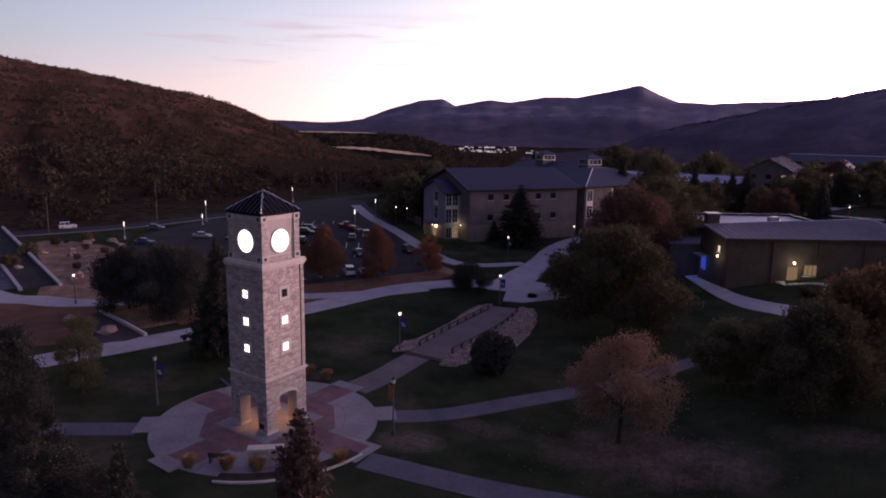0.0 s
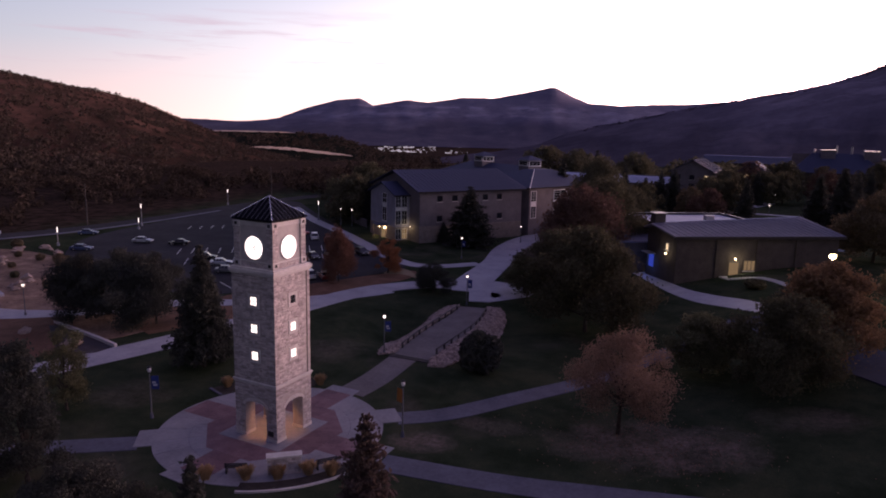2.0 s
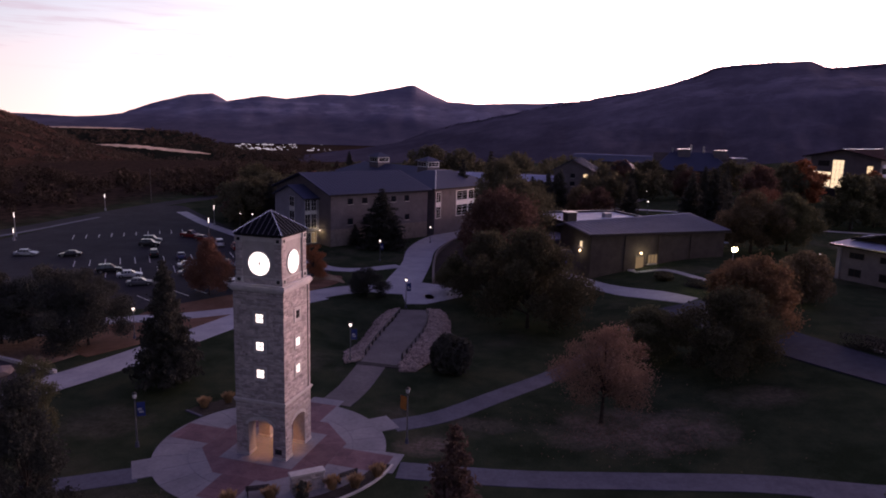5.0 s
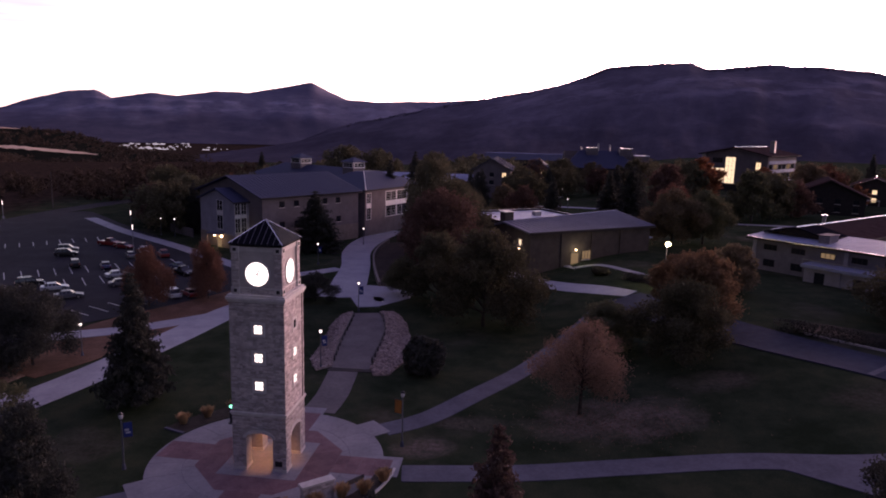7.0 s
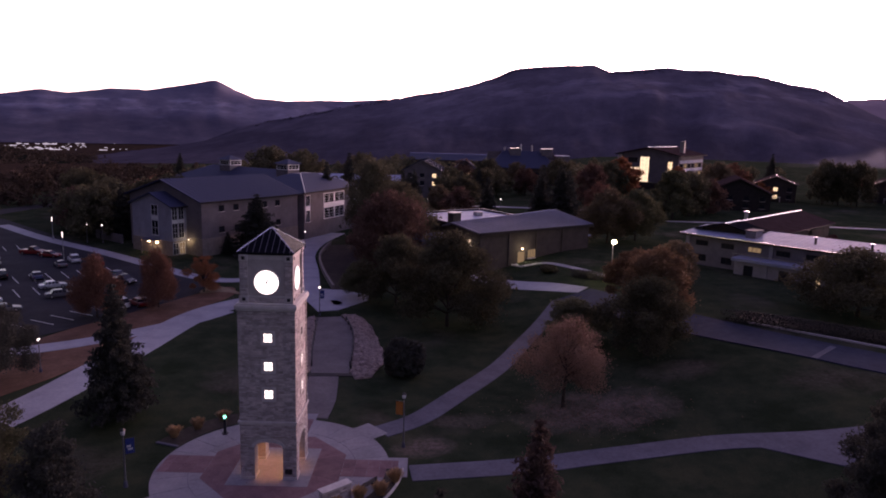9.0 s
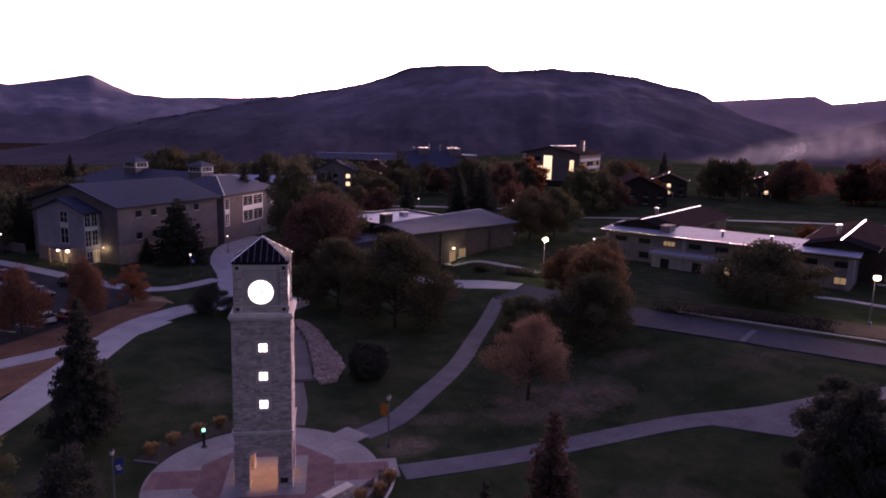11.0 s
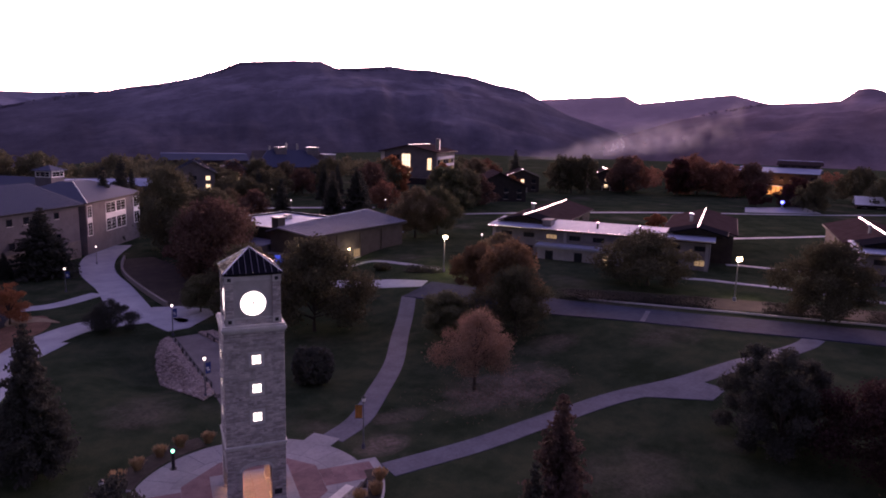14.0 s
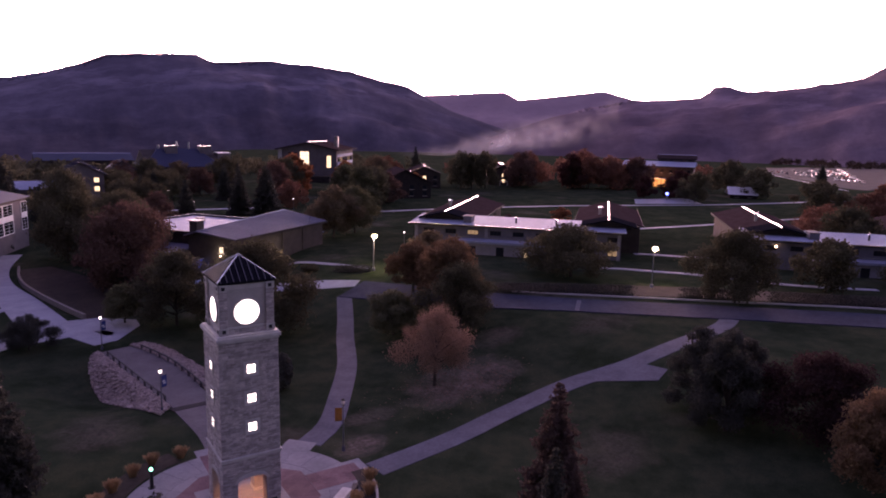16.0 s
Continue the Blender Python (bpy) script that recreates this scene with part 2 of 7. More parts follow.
M = {
    "smoke": smoke_material(),
    "lawn": lawn_material(),
    "stone": surface("sandstone_ashlar", ((0.285, 0.245, 0.24), (0.445, 0.395, 0.385), (0.59, 0.53, 0.51)), 1.4, 0.9, bump=0.5, island=0.3),
    "stonepiece": surface("sandstone_ashlar_block", ((0.285, 0.245, 0.24), (0.445, 0.395, 0.385), (0.59, 0.53, 0.51)), 1.4, 0.9, bump=0.5, piece=0.3),
    "mortar": surface("mortar", ((0.34, 0.30, 0.28), (0.42, 0.375, 0.35), (0.49, 0.44, 0.42)), 3.0),
    "trim": surface("dressed_stone", ((0.46, 0.43, 0.41), (0.56, 0.53, 0.51), (0.64, 0.61, 0.59)), 1.5, 0.8),
    "stucco": surface("clock_panel_render", ((0.38, 0.345, 0.33), (0.46, 0.42, 0.40), (0.52, 0.48, 0.46)), 1.2, 0.85),
    "metalroof": plain("dark_standing_seam_metal", (0.014, 0.014, 0.019), 0.9, 0.0, 0.0),
    "seam": plain("glossy_dark_seam_metal", (0.2, 0.2, 0.22), 0.3, 1.0),
    "concrete": surface("pale_concrete", ((0.25, 0.252, 0.293), (0.325, 0.328, 0.376), (0.395, 0.398, 0.447)), 0.35, 0.85, bump=0.2, piece=0.06, spec=0.4),
    "slab": surface("weathered_plaza_concrete", ((0.185, 0.18, 0.205), (0.24, 0.235, 0.262), (0.295, 0.288, 0.318)), 0.35, 0.88, bump=0.2, piece=0.06),
    "path": surface("weathered_path_concrete", ((0.077, 0.08, 0.108), (0.105, 0.109, 0.146), (0.137, 0.141, 0.184)), 0.3, 0.9, bump=0.25, piece=0.07),
    "lanestone": surface("warm_lane_concrete", ((0.112, 0.098, 0.102), (0.148, 0.131, 0.135), (0.188, 0.168, 0.173)), 0.3, 0.9, bump=0.25),
    "paver": surface("red_brick_pavers", ((0.13, 0.075, 0.087), (0.182, 0.108, 0.124), (0.23, 0.143, 0.16)), 0.9, 0.85, piece=0.14),
    "asphalt": surface("asphalt", ((0.024, 0.024, 0.029), (0.034, 0.034, 0.041), (0.048, 0.047, 0.055)), 0.12, 0.9, bump=0.2, spec=0.05),
    "road": surface("worn_road_asphalt", ((0.028, 0.033, 0.055), (0.040, 0.047, 0.077), (0.056, 0.064, 0.1)), 0.12, 0.9, bump=0.2, spec=0.05),
    "farlot": surface("dark_far_asphalt", ((0.05, 0.045, 0.05), (0.066, 0.06, 0.066), (0.085, 0.078, 0.085)), 0.1, 1.0, bump=0.1, spec=0.05),
    "paint": surface("road_paint", ((0.5, 0.5, 0.48), (0.62, 0.62, 0.6), (0.72, 0.72, 0.7)), 1.0),
    "mulch": surface("bark_mulch_bed", ((0.078, 0.038, 0.024), (0.13, 0.066, 0.042), (0.185, 0.102, 0.068)), 0.4, 0.95, bump=0.8),
    "bankmulch": surface("dark_bank_mulch", ((0.024, 0.018, 0.015), (0.04, 0.029, 0.024), (0.06, 0.044, 0.036)), 0.4, 0.95, bump=0.8),
    "soil": surface("dry_bare_soil", ((0.085, 0.052, 0.038), (0.20, 0.128, 0.092), (0.35, 0.24, 0.178)), 0.28, 0.95, bump=0.8),
    "straw": surface("dry_grass", ((0.12, 0.085, 0.05), (0.19, 0.14, 0.088), (0.27, 0.205, 0.135)), 0.12, 0.95, bump=0.7),
    "meadow": surface("pale_dry_meadow", ((0.42, 0.29, 0.20), (0.56, 0.40, 0.28), (0.68, 0.50, 0.36)), 0.01, 0.95),
    "rock": surface("pale_riprap_stone", ((0.21, 0.16, 0.142), (0.305, 0.24, 0.215), (0.41, 0.335, 0.305)), 0.8, 0.9, island=0.3),
    "boulder": surface("tan_boulder", ((0.2, 0.148, 0.125), (0.275, 0.21, 0.18), (0.355, 0.28, 0.245)), 0.6, 0.9, island=0.2),
    "bark": surface("bark", ((0.035, 0.027, 0.022), (0.06, 0.047, 0.04), (0.10, 0.08, 0.066)), 2.5, 0.95),
    "green": leaf("dull_green_leaves", (0.124, 0.124, 0.0707)),
    "deepgreen": leaf("deep_green_leaves", (0.1032, 0.0964, 0.0598)),
    "olive": leaf("turning_olive_leaves", (0.1624, 0.1277, 0.0829)),
    "amberleaf": leaf("dull_amber_leaves", (0.1869, 0.1196, 0.0703)),
    "orange": leaf("orange_autumn_leaves", (0.30, 0.13, 0.066)),
    "rust": leaf("rusty_autumn_leaves", (0.198, 0.0996, 0.0684)),
    "bronze": leaf("bronze_autumn_leaves", (0.24, 0.155, 0.115)),
    "maroon": leaf("dark_maroon_leaves", (0.054, 0.0312, 0.0312)),
    "umber": leaf("umber_autumn_leaves", (0.1323, 0.0805, 0.0644)),
    "red": leaf("dark_red_leaves", (0.085, 0.04, 0.036)),
    "gold": leaf("golden_dry_grass_blades", (0.37, 0.25, 0.14)),
    "needle": leaf("dark_conifer_needles", (0.0644, 0.0664, 0.0576), 0.12),
    "pine": leaf("brownish_conifer_needles", (0.085, 0.06, 0.053), 0.22),
    "scrub": leaf("hillside_scrub", (0.0682, 0.0506, 0.0396), 0.5),
    "hill": mountain_material("scrub_hillside", (0.13, 0.07, 0.052), (0.048, 0.034, 0.027), 0.012),
    "lowhill": mountain_material("wooded_low_hill", (0.035, 0.034, 0.026), (0.018, 0.021, 0.017), 0.01),
    # mountain and mesa: distance haze put into the base colours, paler and blue-violet
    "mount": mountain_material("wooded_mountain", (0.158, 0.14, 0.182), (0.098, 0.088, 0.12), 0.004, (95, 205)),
    # butte ridge: lifted violet base colour stands in for haze
    "butte": mountain_material("haze_tinted_wooded_ridge", (0.22, 0.165, 0.20), (0.14, 0.104, 0.132), 0.004, (70, 150)),
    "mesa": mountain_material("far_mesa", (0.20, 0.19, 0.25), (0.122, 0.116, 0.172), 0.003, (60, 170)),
    # lightest of all: sunset haze and glare painted into the ridge's colour
    "ridge": mountain_material("haze_tinted_far_ridge", (0.44, 0.32, 0.34), (0.35, 0.25, 0.28), 0.004),
    "hallwall": surface("tan_stucco_wall", ((0.125, 0.11, 0.12), (0.163, 0.145, 0.157), (0.196, 0.174, 0.188)), 0.4, 0.9, bump=0.2),
    "hallbase": surface("tan_stone_base", ((0.16, 0.135, 0.12), (0.22, 0.188, 0.168), (0.28, 0.24, 0.215)), 1.2, 0.9),
    "roofblue": plain("slate_grey_metal_roof", (0.04, 0.048, 0.095), 0.65, 0.0, 0.15),
    "roofpale": surface("pale_membrane_roof", ((0.215, 0.245, 0.345), (0.275, 0.31, 0.43), (0.33, 0.37, 0.505)), 0.1, 0.6),
    "roofgrey": surface("grey_metal_roof", ((0.10, 0.10, 0.145), (0.126, 0.126, 0.18), (0.155, 0.155, 0.215)), 0.15, 0.65, spec=0.25),
    "roofbrown": surface("brown_shingle_roof", ((0.04, 0.027, 0.028), (0.056, 0.038, 0.039), (0.075, 0.052, 0.053)), 0.6, 1.0, spec=0.0),
    "darkwood": surface("dark_stained_fascia", ((0.025, 0.022, 0.022), (0.035, 0.03, 0.03), (0.05, 0.042, 0.04)), 1.0, 0.8),
    "gymwall": surface("brown_brick_wall", ((0.05, 0.042, 0.039), (0.07, 0.058, 0.054), (0.09, 0.076, 0.07)), 0.5, 0.9),
    "dormwall": surface("buff_stone_wall", ((0.12, 0.115, 0.142), (0.16, 0.154, 0.19), (0.2, 0.193, 0.232)), 0.5, 0.9),
    "baywall": surface("pale_stone_wall", ((0.215, 0.212, 0.255), (0.27, 0.267, 0.318), (0.318, 0.315, 0.37)), 0.5, 0.9),
    "polewood": surface("weathered_pole_timber", ((0.07, 0.06, 0.055), (0.10, 0.088, 0.08), (0.14, 0.12, 0.11)), 2.0, 0.9),
    "roofwhite": surface("white_metal_roof", ((0.62, 0.62, 0.66), (0.70, 0.70, 0.74), (0.78, 0.78, 0.82)), 0.2, 0.6),
    "white": plain("white_frame_paint", (0.62, 0.62, 0.62), 0.5),
    "brightwhite": plain("bright_white_paint", (0.82, 0.82, 0.82), 0.45),
    "bedsoil": surface("dark_bed_soil", ((0.03, 0.024, 0.02), (0.048, 0.039, 0.033), (0.07, 0.058, 0.05)), 1.5, 0.95, bump=0.8),
    "bluelamp": lit("blue_lamp", (0.08, 0.12, 1.0), 6.0),
    "edge": plain("bright_metal_flashing", (0.85, 0.85, 0.86), 0.25, 1.0),
    "steel": plain("galvanised_steel", (0.35, 0.35, 0.36), 0.45, 0.7),
    "post": plain("dull_grey_post_paint", (0.13, 0.13, 0.14), 0.6, 0.2),
    "black": plain("black_painted_metal", (0.025, 0.025, 0.028), 0.5, 0.3),
    "bench": plain("dark_bench_timber", (0.05, 0.042, 0.045), 0.7),
    "navy": plain("navy_banner_cloth", (0.018, 0.036, 0.17), 0.9),
    "amber": plain("amber_banner_cloth", (0.32, 0.13, 0.025), 0.9),
    "bannermark": plain("pale_banner_print", (0.5, 0.5, 0.55), 0.9),
    "glass": pane_glass("dark_window_glass"),
    "tyre": plain("tyre_rubber", (0.02, 0.02, 0.02), 0.9),
    "rim": plain("alloy_rim", (0.45, 0.45, 0.46), 0.35, 0.9),
    "carwhite": plain("white_car_paint", (0.62, 0.63, 0.66), 0.3),
    "carsilver": plain("silver_car_paint", (0.40, 0.42, 0.46), 0.3, 0.5),
    "carblack": plain("black_car_paint", (0.012, 0.012, 0.014), 0.25),
    "carred": plain("red_car_paint", (0.20, 0.012, 0.012), 0.3),
    "carblue": plain("blue_car_paint", (0.03, 0.05, 0.12), 0.3),
    "cargrey": plain("grey_car_paint", (0.10, 0.105, 0.115), 0.3),
    "clock": lit("lit_clock_face", (1.0, 0.97, 0.93), 1.9),
    "winlit": lit("lit_window", (1.0, 0.95, 0.88), 2.0),
    "warmlit": lit("warm_lit_window", (1.0, 0.80, 0.46), 0.9),
    "entrylit": lit("orange_lit_entrance", (1.0, 0.42, 0.12), 0.6),
    "dimlit": lit("dim_warm_window", (1.0, 0.76, 0.42), 0.16),
    "brightlit": lit("bright_lit_glazing", (1.0, 0.85, 0.54), 0.9),
    "lamp": lit("white_lamp_globe", (1.0, 0.96, 0.88), 1.8),
    "flood": lit("warm_floodlight", (1.0, 0.86, 0.46), 16.0),
    "wallamp": lit("warm_wall_lamp", (1.0, 0.78, 0.45), 8.0),
    "greenlit": lit("green_signal_lens", (0.1, 1.0, 0.6), 3.0),
    "bluelit": lit("blue_light_panel", (0.06, 0.14, 1.0), 0.3),
    "tail": lit("red_tail_lamp", (1.0, 0.06, 0.05), 1.2),
    "townlit": lit("town_light", (0.85, 0.86, 1.0), 0.55),
    "headlamp": plain("clear_headlamp", (0.6, 0.6, 0.62), 0.15),
}

# ---- builders ----
TOWER = (-38.93, 49.50)
TOWER_TURN = -11.0
BASE = -0.42            # the plaza's level


def smooth(a, b, v):
    s = min(1.0, max(0.0, (v - a) / (b - a)))
    return s * s * (3 - 2 * s)


def G(x, y):
    """Height of the campus ground: level round the tower, a little lower to the north, a rise to the east."""
    w = smooth(-15, 25, x)
    off = abs(x + 32.6)
    # a shallow gully on both sides of the rock-lined lane
    gully = (2.4 if x < -32.6 else 1.1) * smooth(3.6, 6.6, off) * (1 - smooth(7, 17, off)) * math.exp(-((y - 88) / 9.5) ** 2)
    return (1 - w) * (BASE - (1.5 + BASE) * smooth(22, 60, math.hypot(x - TOWER[0], y - TOWER[1]))) + w * 3.0 - gully


class B:
    """A bmesh with short notation for solids."""

    def __init__(self):
        self.bm = bmesh.new()

    def face(self, *pts):
        return self.bm.faces.new([self.bm.verts.new(p) for p in pts])

    def prism(self, poly, z0, z1, m=None):
        """A solid over a plan polygon; z0 and z1 may be callables of x and y."""
        lo = [(x, y, z0(x, y) if callable(z0) else z0) for x, y in poly]
        hi = [(x, y, z1(x, y) if callable(z1) else z1) for x, y in poly]
        if m:
            lo, hi = [m @ Vector(p) for p in lo], [m @ Vector(p) for p in hi]
        a, b = [self.bm.verts.new(p) for p in lo], [self.bm.verts.new(p) for p in hi]
        self.bm.faces.new(a[::-1])
        self.bm.faces.new(b)
        for i in range(len(a)):
            j = (i + 1) % len(a)
            self.bm.faces.new((a[i], a[j], b[j], b[i]))
        return self

    def box(self, x0, y0, z0, x1, y1, z1, m=None):
        return self.prism([(x0, y0), (x1, y0), (x1, y1), (x0, y1)], z0, z1, m)

    def hull(self, rings, cap=True):
        """Skin over rings of equally many points."""
        rs = [[self.bm.verts.new(p) for p in r] for r in rings]
        for r, s in zip(rs, rs[1:]):
            for i in range(len(r)):
                j = (i + 1) % len(r)
                self.bm.faces.new((r[i], r[j], s[j], s[i]))
        if cap:
            self.bm.faces.new(rs[0][::-1])
            self.bm.faces.new(rs[-1])
        return self

    def tube(self, pts, radii, n=8):
        rings = []
        for k, (p, r) in enumerate(zip(pts, radii)):
            a = Vector(pts[max(0, k - 1)])
            b = Vector(pts[min(len(pts) - 1, k + 1)])
            q = (b - a).to_track_quat("Z", "Y")
            rings.append([Vector(p) + q @ Vector((r * math.cos(t), r * math.sin(t), 0)) for t in [2 * math.pi * i / n for i in range(n)]])
        return self.hull(rings)

    def cyl(self, x, y, z0, z1, r0, r1=None, n=16):
        r1 = r0 if r1 is None else r1
        return self.hull([[(x + r * math.cos(t), y + r * math.sin(t), z) for t in [2 * math.pi * i / n for i in range(n)]] for z, r in ((z0, r0), (z1, r1))])

    def ball(self, x, y, z, r, flat=1.0, n=10):
        rings = []
        for k in range(1, 6):
            a = math.pi * k / 6
            rings.append([(x + r * math.sin(a) * math.cos(t), y + r * math.sin(a) * math.sin(t), z - flat * r * math.cos(a)) for t in [2 * math.pi * i / n for i in range(n)]])
        return self.hull(rings)

    def bevel(self, w=0.02, seg=1):
        self.bm.normal_update()
        es = [e for e in self.bm.edges if len(e.link_faces) == 2 and e.calc_face_angle(0) > 0.5]
        bmesh.ops.bevel(self.bm, geom=es, offset=w, segments=seg, affect="EDGES", clamp_overlap=True)
        return self

    def data(self, name, mat):
        bmesh.ops.recalc_face_normals(self.bm, faces=self.bm.faces)
        me = bpy.data.meshes.new(name)
        self.bm.to_mesh(me)
        self.bm.free()
        me.materials.append(mat)
        return me


def part(name, b, mat, parent=None, label="", m=None):
    """Links a builder or mesh as one mesh object under a thing or part."""
    me = b.data(name, mat) if isinstance(b, B) else b
    ob = new(name, me)
    if parent:
        ob.parent = parent
    if m is not None:
        ob.matrix_basis = m
    if label:
        ob["label"] = label
    return ob


def thing(name, label, category, group="", m=None, kind=""):
    ob = new(name)
    ob.empty_display_size = 0.3
    if m is not None:
        ob.matrix_basis = m
    return tagged(ob, label, category, group, kind)


def structure(name, b, mat, label, category=""):
    return tagged(part(name, b, mat), label, category or name.replace("_", " "), kind="structure")


def raw(name, verts, faces, mat):
    me = bpy.data.meshes.new(name)
    me.from_pydata(verts, [], faces)
    me.materials.append(mat)
    return me


def curve_points(pts, step=2.0):
    """A smooth line through plan points, at even steps."""
    P = [Vector((*p, 0)) if len(p) == 2 else Vector(p) for p in pts]
    P = [P[0] * 2 - P[1]] + P + [P[-1] * 2 - P[-2]]
    out = []
    for a, b, c, d in zip(P, P[1:], P[2:], P[3:]):
        n = max(1, round((c - b).length / step))
        for i in range(n):
            t = i / n
            out.append(0.5 * ((2 * b) + (c - a) * t + (2 * a - 5 * b + 4 * c - d) * t * t + (3 * b - a - 3 * c + d) * t ** 3))
    return out + [P[-2]]


def ribbon(pts, width, lift, thick=0.12, step=2.0):
    """A strip of paving that follows the ground. The third number of a point, if given, is its own width."""
    line = curve_points([(p[0], p[1], p[2] if len(p) > 2 else width) for p in pts], step)
    b = B()
    left, right = [], []
    for k, p in enumerate(line):
        a, c = line[max(0, k - 1)], line[min(len(line) - 1, k + 1)]
        d = Vector((c.x - a.x, c.y - a.y)).normalized()
        n = Vector((-d.y, d.x)) * p.z / 2
        left.append((p.x + n.x, p.y + n.y))
        right.append((p.x - n.x, p.y - n.y))
    rings = []
    for l, r in zip(left, right):
        zl, zr = G(*l) + lift, G(*r) + lift
        rings.append([(*l, zl - thick), (*r, zr - thick), (*r, zr), (*l, zl)])
    b.hull(rings)
    return b


def drape(poly, lift, size=3.0, skirt=0.1):
    """A sheet over a plan polygon that follows the ground, with a thin edge."""
    bm = bmesh.new()
    f = bm.faces.new([bm.verts.new((x, y, 0)) for x, y in poly])
    bmesh.ops.triangulate(bm, faces=[f])
    for _ in range(7):
        long = [e for e in bm.edges if e.calc_length() > size]
        if not long:
            break
        bmesh.ops.subdivide_edges(bm, edges=long, cuts=1)
        bmesh.ops.triangulate(bm, faces=[q for q in bm.faces if len(q.verts) > 3])
    for v in bm.verts:
        v.co.z = G(v.co.x, v.co.y) + lift
    rim = [e for e in bm.edges if len(e.link_faces) == 1]
    made = bmesh.ops.extrude_edge_only(bm, edges=rim)["geom"]
    for v in made:
        if isinstance(v, bmesh.types.BMVert):
            v.co.z -= skirt
    b = B()
    b.bm.free()
    b.bm = bm
    return b


def rounded(poly, k=4):
    """Rounds the corners of a plan polygon by corner cutting."""
    for _ in range(k):
        out = []
        for (ax, ay), (bx, by) in zip(poly, poly[1:] + poly[:1]):
            out += [(0.75 * ax + 0.25 * bx, 0.75 * ay + 0.25 * by), (0.25 * ax + 0.75 * bx, 0.25 * ay + 0.75 * by)]
        poly = out
    return poly


def at(x, y, turn=0.0, lift=0.0, s=1.0, sz=None):
    """The pose of a thing that stands on the ground."""
    return pose(x, y, G(x, y) + lift, 0, 0, turn) @ Matrix.Diagonal((s, s, sz or s, 1))


def leaf_mesh(name, centres, sizes, mat, rng, droop=0.0):
    """A crown of many small bent leaf clumps (two triangles each)."""
    n = len(centres)
    a = rng.normal(size=(n, 3))
    a /= np.linalg.norm(a, axis=1)[:, None]
    b = np.cross(a, rng.normal(size=(n, 3)))
    b /= np.linalg.norm(b, axis=1)[:, None]
    a[:, 2] -= droop
    s = np.asarray(sizes)[:, None]
    c = np.asarray(centres)
    k = np.cross(a, b) * s * 0.35
    v = np.stack([c - a * s, c + b * s * 0.6 + k, c + a * s, c - b * s * 0.6 + k], 1).reshape(-1, 3)
    f = np.arange(4 * n).reshape(-1, 4)
    f = np.concatenate([f[:, [0, 1, 2]], f[:, [0, 2, 3]]])
    me = bpy.data.meshes.new(name)
    me.from_pydata(v.tolist(), [], f.tolist())
    me.materials.append(mat)
    return me


def foliage_cloud(name, label, category, centres, radii, tall, per, grain, mat, seed):
    """Many crowns in one mesh: each a ragged cloud of small leaf clumps round its centre."""
    rng = np.random.default_rng(seed)
    c = np.repeat(np.asarray(centres, float), per, 0)
    r = np.repeat(np.asarray(radii, float), per)
    n = len(c)
    d = rng.normal(size=(n, 3))
    d /= np.linalg.norm(d, axis=1)[:, None]
    d *= (0.35 + 0.65 * rng.random(n) ** 0.5)[:, None] * r[:, None]
    d[:, 2] = np.abs(d[:, 2]) * tall if tall > 0 else -d[:, 2] * tall
    me = leaf_mesh(name, c + d, grain * r * rng.uniform(0.6, 1.3, n), mat, rng)
    return tagged(new(name, me), label, category, kind="stuff")

# ---- land ----
def terrain(x, y):
    """Campus ground; beyond it the land falls to the valley."""
    r = math.hypot(x + 20, y - 110)
    drop = smooth(330, 1500, r - 380 * smooth(200, 420, x)) * -62
    return G(x, y) + drop


def ground():
    rings = [0, 4, 8, 12, 16] + [18 + 2 * k for k in range(24)] + [68 + 4 * k for k in range(16)] + [134, 142, 151, 162, 176, 192, 212, 238, 270, 320, 390, 480, 600, 760, 960, 1250, 1650, 2200, 3000, 3900, 4700]
    seg = 216
    verts, faces = [(TOWER[0], TOWER[1], BASE)], []
    for r in rings[1:]:
        for i in range(seg):
            a = 2 * math.pi * i / seg
            x, y = TOWER[0] + r * math.sin(a), TOWER[1] + r * math.cos(a)
            verts.append((x, y, terrain(x, y)))
    for i in range(seg):
        faces.append((0, 1 + (i + 1) % seg, 1 + i))
    for k in range(len(rings) - 2):
        a, b = 1 + k * seg, 1 + (k + 1) * seg
        for i in range(seg):
            j = (i + 1) % seg
            faces.append((a + i, a + j, b + j, b + i))
    ob = new("ground", raw("ground", verts, faces, M["lawn"]))
    return tagged(ob, "dark dusk lawn with dry patches over gently sloping ground", "ground", kind="structure")


ground()


